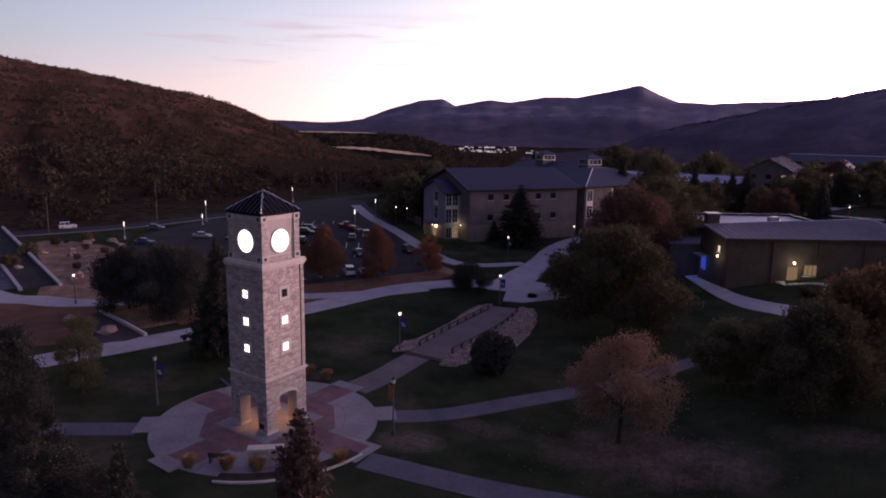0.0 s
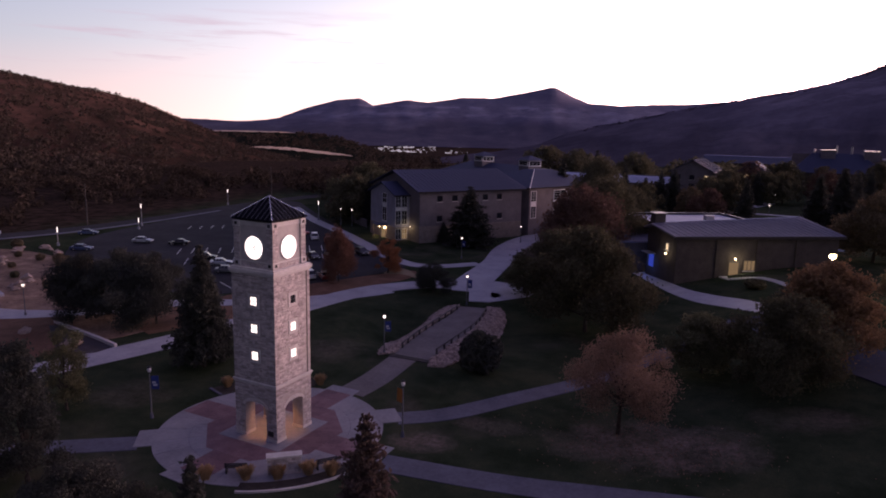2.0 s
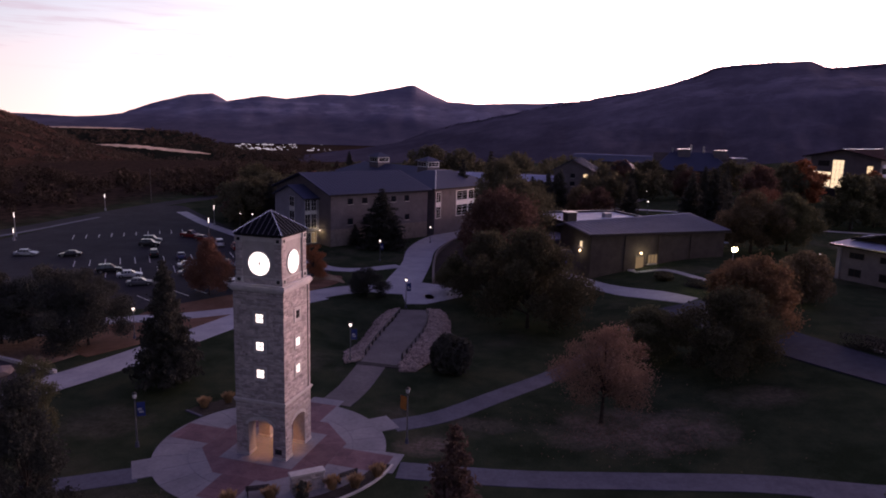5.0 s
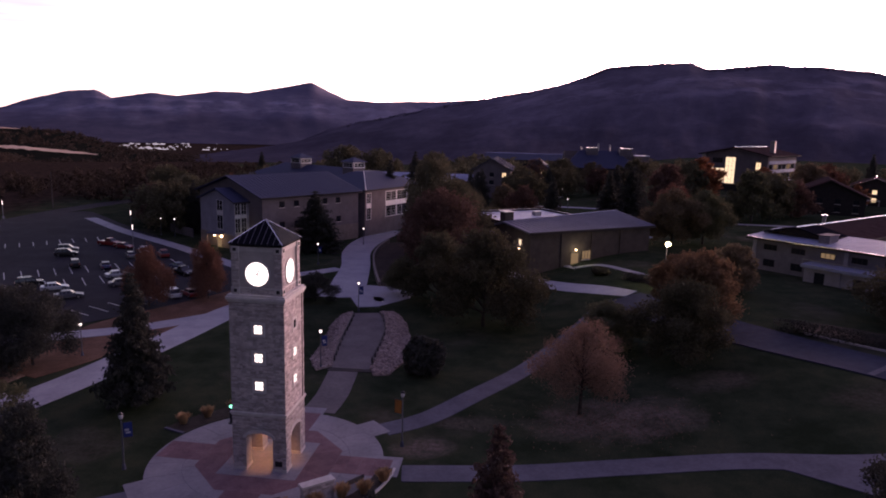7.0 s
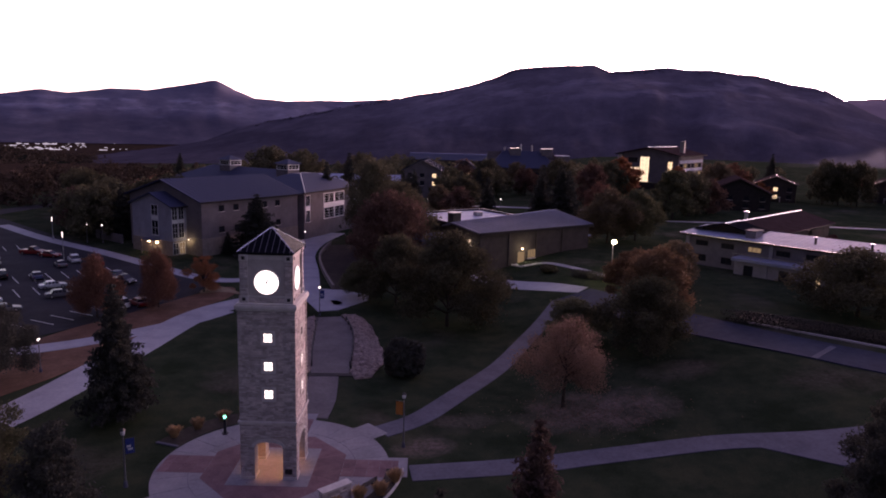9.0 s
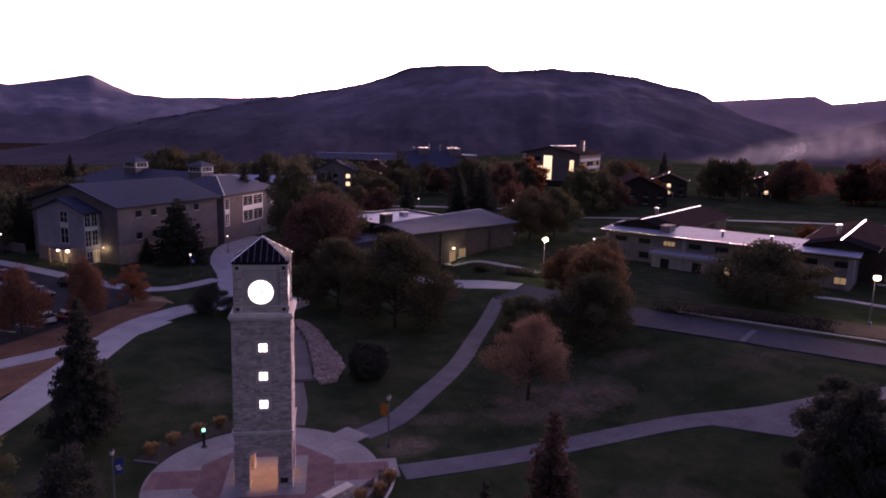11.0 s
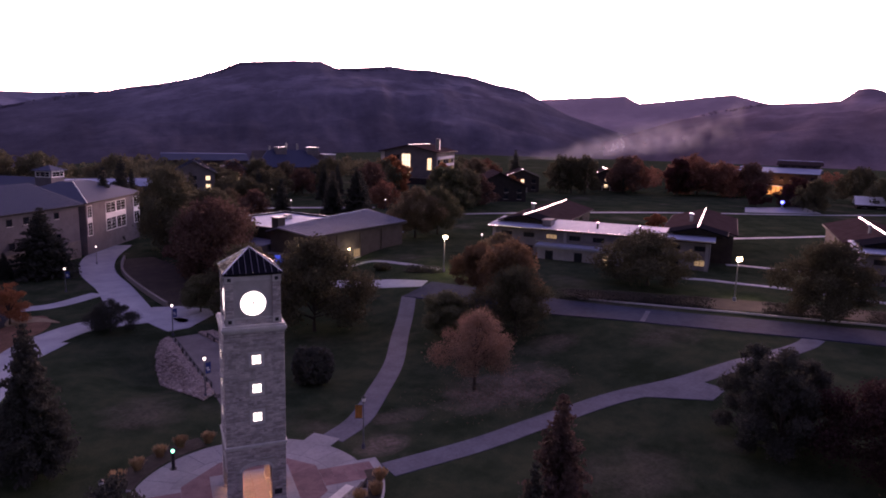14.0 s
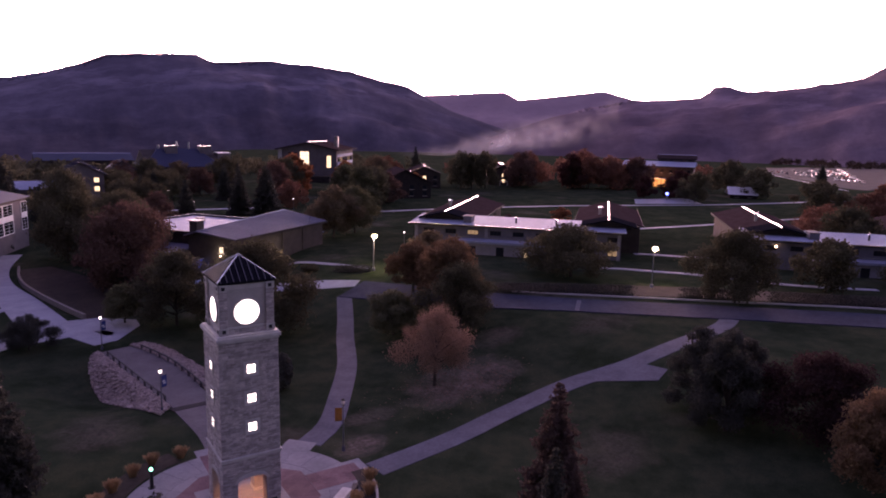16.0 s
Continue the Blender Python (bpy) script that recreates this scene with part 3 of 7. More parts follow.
def ridge(name, label, mat, origin, crest, r_foot, r_crest, z_foot, rough=1.0, back=0.35, steep=1.0, seed=0, cols=260, rows=34):
    """A mountain whose skyline, seen from origin, rises to the given (azimuth, elevation) pairs. Returns its surface as a function."""
    ox, oy, oz = origin
    azs = [c[0] for c in crest]
    els = [c[1] for c in crest]
    a0, a1 = azs[0], azs[-1]

    def height(a, u):
        """a: azimuth; u: 0 at the foot, 1 at the crest, up to 1 + back behind it."""
        el = float(np.interp(a, azs, els))
        # notches of the skyline fade out down the slope
        broad = sum(float(np.interp(a + d, azs, els)) for d in (-6, -4, -2, 0, 2, 4, 6)) / 7
        el = broad + (el - broad) * smooth(0.72, 1.0, u)
        top = oz + r_crest * math.tan(radians(el))
        r = r_foot + (r_crest - r_foot) * u
        x, y = ox + r * math.sin(radians(a)), oy + r * math.cos(radians(a))
        n = noise.fractal(Vector((x, y, seed * 97.0)) / (0.12 * r_crest), 0.9, 2.1, 6)
        gully = noise.fractal(Vector((a * 0.3 + seed + u, u * 1.6, seed)), 0.8, 2.2, 5)
        if u <= 1:
            shape = u ** steep
            shape = 0.72 * shape + 0.28 * smooth(0, 1, u)
            rise = top - z_foot
            z = z_foot + rise * shape
            z += rough * abs(rise) * (0.09 * n + 0.022 * gully) * (4 * u * (1 - u)) ** 0.8
            fine = noise.fractal(Vector((a * 5.0, seed, u)), 0.7, 2.0, 4)
            z += rough * 0.0009 * r_crest * fine * smooth(0.9, 1.0, u)
        else:
            z = top - (u - 1) * 0.8 * (r_crest - r_foot) * 0.3
        return x, y, z

    verts, faces = [], []
    us = [k / rows for k in range(rows + 1)] + [1 + back]
    for i in range(cols + 1):
        a = a0 + (a1 - a0) * i / cols
        for u in us:
            verts.append(height(a, u))
    n = len(us)
    for i in range(cols):
        for k in range(n - 1):
            v = i * n + k
            faces.append((v, v + n, v + n + 1, v + 1))
    me = raw(name, verts, faces, mat)
    for p in me.polygons:
        p.use_smooth = True
    tagged(new(name, me), label, "mountain", kind="structure")
    return height


hill_at = ridge("scrub_hill", "steep reddish-brown hillside covered in dark scrub and low trees", M["hill"], (-5, 0, 27.4),
                [(-110, 3.0), (-90, 5.0), (-75, 5.2), (-65, 4.9), (-55.7, 4.2), (-53.7, 3.85), (-50.6, 3.38), (-48.7, 3.05), (-45.3, 2.38), (-42.9, 2.02),
                 (-40.4, 1.42), (-39.1, 0.86), (-37.0, 0.0), (-35.2, -0.75), (-33.4, -1.7), (-31, -2.4), (-27.4, -3.0), (-21, -3.5), (-12, -3.8)],
                250, 1500, -14, 0.7, seed=3)
low_at = ridge("wooded_low_hill", "low dark wooded hill in front of the far valley", M["lowhill"], (-8, -2, 27.6),
               [(-46, -0.9), (-40, -0.75), (-34, -0.72), (-30, -0.72), (-27, -0.85), (-24.5, -1.3), (-22.5, -2.0), (-20, -2.5), (-16, -2.7), (-10, -3.0)],
               700, 1950, -52, 0.5, seed=8)
ridge("far_mesa", "long mesa, haze-tinted blue-grey, with a notched skyline behind the town", M["mesa"], (-15, -4, 28),
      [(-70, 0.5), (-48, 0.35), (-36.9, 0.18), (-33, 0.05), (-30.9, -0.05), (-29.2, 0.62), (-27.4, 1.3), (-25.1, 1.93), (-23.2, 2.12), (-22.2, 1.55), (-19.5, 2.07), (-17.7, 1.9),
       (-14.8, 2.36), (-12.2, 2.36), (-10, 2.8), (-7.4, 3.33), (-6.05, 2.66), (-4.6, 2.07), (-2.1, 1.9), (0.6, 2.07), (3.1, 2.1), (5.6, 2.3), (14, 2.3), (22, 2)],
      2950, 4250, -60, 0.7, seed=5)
mount_at = ridge("wooded_mountain", "broad haze-tinted wooded mountain with pale cliff bands below its flat top", M["mount"], (-45, -6, 30),
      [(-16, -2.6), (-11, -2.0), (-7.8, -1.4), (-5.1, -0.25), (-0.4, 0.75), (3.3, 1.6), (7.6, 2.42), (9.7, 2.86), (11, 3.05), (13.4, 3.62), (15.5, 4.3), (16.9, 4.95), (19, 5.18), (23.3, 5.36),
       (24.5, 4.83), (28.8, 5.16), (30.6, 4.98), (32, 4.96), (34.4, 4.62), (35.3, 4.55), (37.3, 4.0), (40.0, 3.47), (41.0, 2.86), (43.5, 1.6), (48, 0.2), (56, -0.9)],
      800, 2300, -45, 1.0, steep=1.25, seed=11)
glow_at = ridge("afterglow_ridge", "ridge painted hazy violet under the brightest part of the sky", M["ridge"], (-57, -4, 31),
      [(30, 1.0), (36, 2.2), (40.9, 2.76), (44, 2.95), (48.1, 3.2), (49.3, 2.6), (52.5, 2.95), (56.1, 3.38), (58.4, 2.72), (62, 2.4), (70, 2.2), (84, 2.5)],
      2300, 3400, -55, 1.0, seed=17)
butte_at = ridge("butte_ridge", "dark ridge, haze-tinted violet, with a small butte and a rising shoulder", M["butte"], (-62, -2, 31.3),
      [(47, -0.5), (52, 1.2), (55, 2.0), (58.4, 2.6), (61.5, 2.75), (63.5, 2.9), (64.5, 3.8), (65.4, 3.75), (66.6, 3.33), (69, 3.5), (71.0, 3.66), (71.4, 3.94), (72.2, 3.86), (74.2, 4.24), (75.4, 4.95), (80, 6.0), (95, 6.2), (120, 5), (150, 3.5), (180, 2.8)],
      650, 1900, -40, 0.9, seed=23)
ridge("south_hills", "low dark wooded hills", M["mount"], (-35, 0, 28), [(175, 2.5), (200, 2.0), (225, 2.4), (250, 3.1)], 900, 2200, -40, seed=29, cols=120)


def level(surface_at, a, el, origin):
    """How far up a slope the line of sight at elevation el meets it."""
    lo, hi = 0.0, 1.0
    for _ in range(24):
        u = 0.5 * (lo + hi)
        x, y, z = surface_at(a, u)
        if z - origin[2] < math.tan(radians(el)) * math.hypot(x - origin[0], y - origin[1]):
            lo = u
        else:
            hi = u
    return u


def meadow(name, label, surface_at, a0, a1, u0, u1, seed, sight=None):
    """A pale dry field lying on a hill."""
    rnd = random.Random(seed)
    n = 40
    lo = [u0 + 0.25 * (u1 - u0) * rnd.random() for _ in range(n + 1)]
    hi = [u1 - 0.25 * (u1 - u0) * rnd.random() for _ in range(n + 1)]
    b = B()
    rows = []
    for i in range(n + 1):
        a = a0 + (a1 - a0) * i / n
        pinch = math.sin(math.pi * min(1, max(0.06, i / n)) * 0.98 + 0.03) ** 0.5
        mid = 0.5 * (u0 + u1)
        row = []
        for k in range(5):
            u = lo[i] + (hi[i] - lo[i]) * k / 4
            u = mid + (u - mid) * pinch
            if sight:
                u = level(surface_at, a, u, sight)
            x, y, z = surface_at(a, u)
            row.append(b.bm.verts.new((x, y, z + 2.2)))
        rows.append(row)
    for r, s in zip(rows, rows[1:]):
        for k in range(4):
            b.bm.faces.new((r[k], r[k + 1], s[k + 1], s[k]))
    structure(name, b, M["meadow"], label, "meadow")


meadow("meadow", "pale dry meadow among the dark woods", low_at, -32.6, -24.0, 0.52, 0.60, 1)
meadow("upper_meadow", "thin pale strip of dry meadow along the hill's top", low_at, -36.5, -28.6, 0.92, 0.99, 2)


def clump(rnd, x, y, z, r, verts, faces, tall=1.0):
    """A rough low bush or far tree crown of a few facets, with an uneven outline."""
    base = len(verts)
    n = 6
    for k, (h, w) in enumerate(((-0.2, 0.7), (0.35, 1.0), (0.85, 0.75))):
        for i in range(n):
            t = 2 * math.pi * (i + 0.5 * k) / n
            q = r * w * rnd.uniform(0.65, 1.25)
            verts.append((x + q * math.cos(t), y + q * math.sin(t), z + r * tall * h * rnd.uniform(0.8, 1.2)))
    verts.append((x + r * rnd.uniform(-0.2, 0.2), y + r * rnd.uniform(-0.2, 0.2), z + r * tall * rnd.uniform(1.1, 1.5)))
    for k in range(2):
        for i in range(n):
            j = (i + 1) % n
            faces.append((base + k * n + i, base + k * n + j, base + (k + 1) * n + j, base + (k + 1) * n + i))
    for i in range(n):
        faces.append((base + 2 * n + i, base + 2 * n + (i + 1) % n, base + 3 * n))


def woods(name, label, surface_at, count, a0, a1, u0, u1, r0, r1, seed, mat, tall=1.0, clear=(), per=14, grain=0.42):
    rnd = random.Random(seed)
    cs, rs = [], []
    for _ in range(count):
        a, u = rnd.uniform(a0, a1), u0 + (u1 - u0) * rnd.random() ** 1.2
        if any(p < a < q and r < u < s for p, q, r, s in clear):
            continue
        x, y, z = surface_at(a, u)
        if noise.noise(Vector((x, y, seed)) / 70.0) < -0.14 and rnd.random() < 0.85:
            continue
        cs.append((x, y, z))
        rs.append(rnd.uniform(r0, r1) * rnd.uniform(0.8, 1.2))
    foliage_cloud(name, label, "woods", cs, rs, tall, per, grain, mat, seed)


woods("hill_scrub", "dark scrub oaks and junipers scattered over the hillside", hill_at, 8500, -62, -20, 0.02, 1.0, 1.5, 3.8, 1, M["scrub"], 1.1)
woods("foothill_trees", "dark brown trees at the foot of the hill beyond the road", hill_at, 3000, -62, -14, 0.0, 0.16, 2.6, 5.0, 2, M["scrub"], 1.5, per=36, grain=0.27)
woods("low_hill_woods", "dense dark woods on the low hill", low_at, 3600, -42, -12, 0.05, 1.0, 4, 8, 3, M["scrub"], 1.1, clear=((-32.8, -23.8, 0.44, 0.61), (-37, -28.4, 0.86, 1.0)))
# crest leaves take the slope material, its painted haze tint included
woods("mountain_crest_trees", "dark woods fringing the crest of the broad mountain", mount_at, 1500, -4, 40.5, 0.93, 1.0, 1.8, 3.6, 41, M["mount"], 1.4)
woods("butte_crest_trees", "dark woods fringing the crest of the butte ridge", butte_at, 600, 54, 96, 0.94, 1.0, 1.6, 3.2, 42, M["butte"], 1.4)


def town():
    """Lights of the far town in the valley."""
    rnd = random.Random(4)
    b = B()
    for _ in range(120):
        a, r = rnd.gauss(-20.2, 2.6), 2300 + 1000 * rnd.random() ** 1.5
        if not -25 < a < -13:
            continue
        x, y = -10 + r * math.sin(radians(a)), r * math.cos(radians(a))
        s = rnd.uniform(0.3, 1.0)
        w = s * rnd.choice((1.2, 2, 3, 6, 12))
        b.box(x - w, y - s, -61, x + w, y + s, -59.6 + s)
    for _ in range(26):
        x, y, z = glow_at(rnd.gauss(48.2, 0.7), rnd.uniform(0.24, 0.31))
        s = rnd.uniform(0.5, 2.0)
        b.box(x - s, y - s, z, x + s, y + s, z + 1.6 + s)
    tagged(part("town_lights", b, M["townlit"]), "scattered lit buildings of a far town in the valley", "town", kind="stuff")


town()


def smoke(name, label, line, h0, h1, seed):
    """Thin drifting smoke: three faint billowing veils one behind another."""
    rnd = random.Random(seed)
    pts = curve_points(line, 6.0)
    n = len(pts)
    v, f, uv = [], [], []
    rows = 8
    for k in range(3):
        base, ph = len(v), rnd.uniform(0, 6)
        for i, p in enumerate(pts):
            u = i / (n - 1)
            h = h0 + (h1 - h0) * u
            for j in range(rows + 1):
                w = j / rows
                sway = 9 * math.sin(5 * u + 3 * w + ph)
                v.append((p.x + 22 * k + sway, p.y + 22 * k - sway, p.z + h * (w - 0.5) + 5 * math.sin(7 * u + ph)))
                uv.append((u, w))
        for i in range(n - 1):
            for j in range(rows):
                a = base + i * (rows + 1) + j
                f.append((a, a + rows + 1, a + rows + 2, a + 1))
    me = raw(name, v, f, M["smoke"])
    lay = me.uv_layers.new(name="UVMap")
    for loop in me.loops:
        lay.data[loop.index].uv = uv[loop.vertex_index]
    for q in me.polygons:
        q.use_smooth = True
    tagged(new(name, me), label, "smoke", kind="stuff")


smoke("smoke_plume", "thin pale smoke drifting over the valley", [(415, 565, 5), (520, 562, 14), (610, 560, 23), (690, 545, 38), (760, 505, 62)], 26, 62, 5)

# ---- paving, beds, roads ----
def paved(name, pts, width, lift, mat, label, **kw):
    return structure(name, ribbon(pts, width, lift, **kw), M[mat], label, "path")


paved("promenade", [(-82, 36), (-73.6, 51), (-65.3, 66.8), (-60.0, 84), (-54.6, 103.5), (-47, 113.2), (-39, 116.5)], 5.6, 0.06, "concrete", "pale concrete promenade curving past the lawn")
paved("north_walk", [(-37.5, 112), (-37.4, 124, 7.0), (-37.2, 140, 6.4), (-38.0, 158, 7.0), (-35.5, 175, 7.5), (-29, 193, 7)], 7.0, 0.072, "concrete", "pale concrete walk running north past the hall")
structure("walk_landing", drape([(-41.5, 112.6), (-36.4, 112.6), (-34.6, 105.2), (-31.0, 105.8), (-32.4, 112.7), (-25.6, 111.8), (-24.9, 115.6), (-29.4, 120.4), (-33.5, 121.7), (-41.5, 119)], 0.084), M["concrete"], "pale concrete landing where the walks meet", "pavement")
paved("lot_walk", [(-86, 82.5), (-75.3, 88.0), (-70.2, 89.9), (-66, 92), (-60, 96.4), (-54.2, 101.8), (-50, 107.5)], 4.2, 0.052, "concrete", "pale concrete walk between parking lot and mulch bed")
paved("hall_walk", [(-40.5, 137), (-49, 130.8), (-57, 133), (-70, 147), (-84, 163), (-104, 184), (-124, 209)], 3.4, 0.06, "concrete", "concrete footway along the parking lot")
paved("plaza_walk_north", [(-35.9, 59.5), (-34.9, 64), (-34.2, 72.3)], 3.6, 0.05, "lanestone", "weathered concrete walk from the plaza to the rock-lined lane")
paved("plaza_walk_east", [(-29.0, 55.2), (-24.6, 57.9), (-19.2, 63.8), (-12, 72.5), (-5.2, 82.6), (0.4, 90.5), (6.5, 99.5)], 2.7, 0.05, "path", "weathered concrete footpath curving up the lawn")
paved("plaza_walk_south", [(-27.2, 46.6), (-17.5, 46.5), (-8, 47.1), (2.5, 46.4), (12.6, 43.4), (24, 42.1), (35.0, 42.1), (40.5, 43.2)], 2.8, 0.05, "path", "weathered concrete footpath crossing the lawn")
paved("plaza_walk_west", [(-48.4, 43.0), (-56.5, 39.0), (-66, 33.5), (-80, 24)], 2.6, 0.05, "path", "weathered concrete footpath leading away from the plaza")
structure("path_fork", drape([(5.5, 44.2), (10.2, 38.4), (13.6, 39.0), (13.2, 42.5), (11.0, 43.6)], 0.062), M["path"], "widened concrete fork of the footpath", "path")
paved("campus_road", [(78, 2), (66, 18), (58.8, 27), (45, 44.2), (34.5, 56.6), (28.7, 63.6), (21.7, 73.2), (15.2, 85.5), (12.4, 94), (9.6, 101.5)], 8.6, 0.13, "road", "grey asphalt campus road climbing past the lawn")
structure("crosswalk", drape([(25.0, 61.7), (25.4, 61.1), (31.4, 64.9), (31.0, 65.5)], 0.17), M["path"], "pale crosswalk band over the road", "crosswalk")
paved("gym_walk", [(-12, 154), (-8.5, 143), (-5, 133), (-0.6, 121, 3.4), (3.6, 113.6, 4.8), (7.6, 109.2, 5.0), (12.2, 103.2, 3.6)], 3.0, 0.07, "concrete", "concrete walk along the brick wall")
paved("gym_door_walk", [(8.4, 127.5), (13.5, 127), (17, 119.5), (20, 110)], 1.4, 0.07, "concrete", "lit concrete walk to the building's door")
paved("dorm_walk", [(80.5, 84.5), (83, 81.5), (87, 75), (90.5, 70.5)], 1.8, 0.09, "concrete", "concrete walk between the residence halls")
paved("dorm_walk_lower", [(58.5, 79.5), (61.5, 76.6), (65.5, 69.5), (69, 63.6), (72.5, 53), (76, 44.7), (84, 34)], 1.7, 0.09, "concrete", "narrow concrete walk on the bank above the road")
paved("field_walk", [(86, 119), (120, 108), (146, 100), (190, 88), (230, 70)], 2.2, 0.06, "concrete", "pale walk along the playing field")
paved("field_walk_far", [(60, 190), (110, 178), (160, 158), (215, 128), (290, 100)], 2.6, 0.06, "concrete", "pale walk across the playing field")
paved("north_court_walk", [(-2, 205), (10, 222), (24, 240), (36, 262)], 4.0, 0.06, "concrete", "concrete walk among the trees behind the low building")
paved("north_court_cross", [(-12, 232), (8, 228), (30, 224), (60, 214)], 3.0, 0.072, "concrete", "concrete cross walk among the trees")

LOT = [(-79, 91), (-70, 100), (-58.5, 116), (-52.5, 127.5), (-58, 136), (-72, 152), (-86, 168), (-104, 190), (-121, 212), (-133, 228), (-139, 216), (-140, 190), (-141, 160), (-140, 134), (-133, 120), (-121, 106), (-104, 96)]
structure("parking_lot", drape(rounded(LOT, 2), 0.05, 5.0), M["asphalt"], "dark asphalt parking lot with painted stalls", "parking lot")
paved("lot_road", [(-205, 70), (-172, 104), (-153, 135), (-146, 165), (-143, 200), (-138, 235), (-128, 262), (-105, 300)], 8.0, 0.062, "asphalt", "asphalt road running past the parking lot")
paved("lot_verge", [(-166, 103), (-150, 131), (-143.4, 158), (-141, 190)], 1.6, 0.09, "path", "pale concrete kerb strip beside the road")
structure("lot_bank", drape(rounded([(-77, 88.5), (-62, 92), (-55.5, 108), (-49, 117.5), (-50.5, 127), (-57, 118.5), (-69, 103)], 2), 0.045), M["mulch"], "reddish mulch bank between lot and promenade", "bed")
structure("promenade_bed", drape([(-82, 80.5), (-76, 85), (-67.5, 88.6), (-61, 93.2), (-58.4, 94.0), (-62, 84), (-66, 76), (-69.8, 70), (-73, 72), (-79, 76)], 0.046), M["mulch"], "orange-brown mulch bed between two walks", "bed")
structure("lot_island", drape(rounded([(-56.6, 119), (-52, 121.5), (-47.5, 117.5), (-51, 124), (-55, 127)], 2), 0.06), M["straw"], "dry planted island at the lot's corner", "bed")
structure("west_garden", drape(rounded([(-150, 112), (-128, 112), (-104, 96), (-82, 89), (-72, 80), (-70.5, 70), (-80, 56), (-100, 70), (-120, 88), (-150, 105)], 2), 0.04, 5.0), M["soil"], "bare reddish garden ground with rocks and shrubs", "garden")
structure("west_bed", drape([(-89, 74.2), (-85.6, 71.6), (-72.2, 65.2), (-76, 58), (-84, 52), (-104, 57), (-114, 64), (-104, 68.5), (-96, 71.5)], 0.065), M["mulch"], "brown mulch bed beside the promenade", "bed")
structure("west_court", drape([(-86.5, 69.9), (-85.2, 70.4), (-69.9, 63.7), (-70.3, 61.4), (-73.1, 58.9), (-80, 64.2)], 0.09), M["farlot"], "dark grey paved court inside a low pale wall", "court")
paved("west_walk", [(-150, 82), (-122, 73.5), (-107.7, 70.3), (-102, 71.9), (-97, 72.6), (-91.4, 75, 4.0), (-84, 79, 2.6), (-78, 80.5, 2.2)], 5.0, 0.075, "concrete", "pale concrete walk through the garden")
structure("road_bank", drape(rounded([(74, 22), (56, 47), (36, 68), (26, 80), (31, 84), (44, 72), (64, 50), (82, 27)], 2), 0.04), M["bankmulch"], "dark mulched bank along the road", "bed")
structure("hedge_bed", drape([(-31.2, 120.2), (-24, 118.6), (-19, 130), (-20, 150), (-24, 172), (-30.3, 172), (-32.4, 162), (-33.4, 152), (-33.0, 140), (-32.0, 128)], 0.05), M["bankmulch"], "brown mulch under the trees beside the walk", "bed")

# ---- clock tower ----
def stones(rnd, s0, s1, z0, z1, holes=(), depth=0.045):
    """Coursed random ashlar on one wall: boxes in (along, up, out) that leave the holes free."""
    out = []
    z = z0
    while z < z1 - 0.06:
        h = min(rnd.choice((0.10, 0.13, 0.17, 0.23)), z1 - z)
        s = s0
        while s < s1 - 0.03:
            w = min(rnd.uniform(0.2, 0.62), s1 - s)
            if s1 - s - w < 0.12:
                w = s1 - s
            if not any(s < b and s + w > a and z < d and z + h > c for a, b, c, d in holes):
                out.append((s + 0.008, s + w - 0.008, z + 0.008, z + h - 0.008, depth * rnd.uniform(0.35, 1.0)))
            s += w
        z += h
    return out


def stone_mesh(sets, mat="stone"):
    """One mesh of all stones; each set is a pose (x along, y out, z up) and its stones."""
    verts, faces = [], []
    for m, items in sets:
        for a, b, c, d, p in items:
            k = len(verts)
            q = 0.012
            pts = [(a, 0, c), (b, 0, c), (b, 0, d), (a, 0, d), (a + q, p, c + q), (b - q, p, c + q), (b - q, p, d - q), (a + q, p, d - q)]
            verts += [tuple(m @ Vector(v)) for v in pts]
            faces += [tuple(k + i for i in f) for f in ((4, 5, 6, 7), (0, 1, 5, 4), (1, 2, 6, 5), (2, 3, 7, 6), (3, 0, 4, 7))]
    return raw("stone_facing", verts, faces, M[mat])


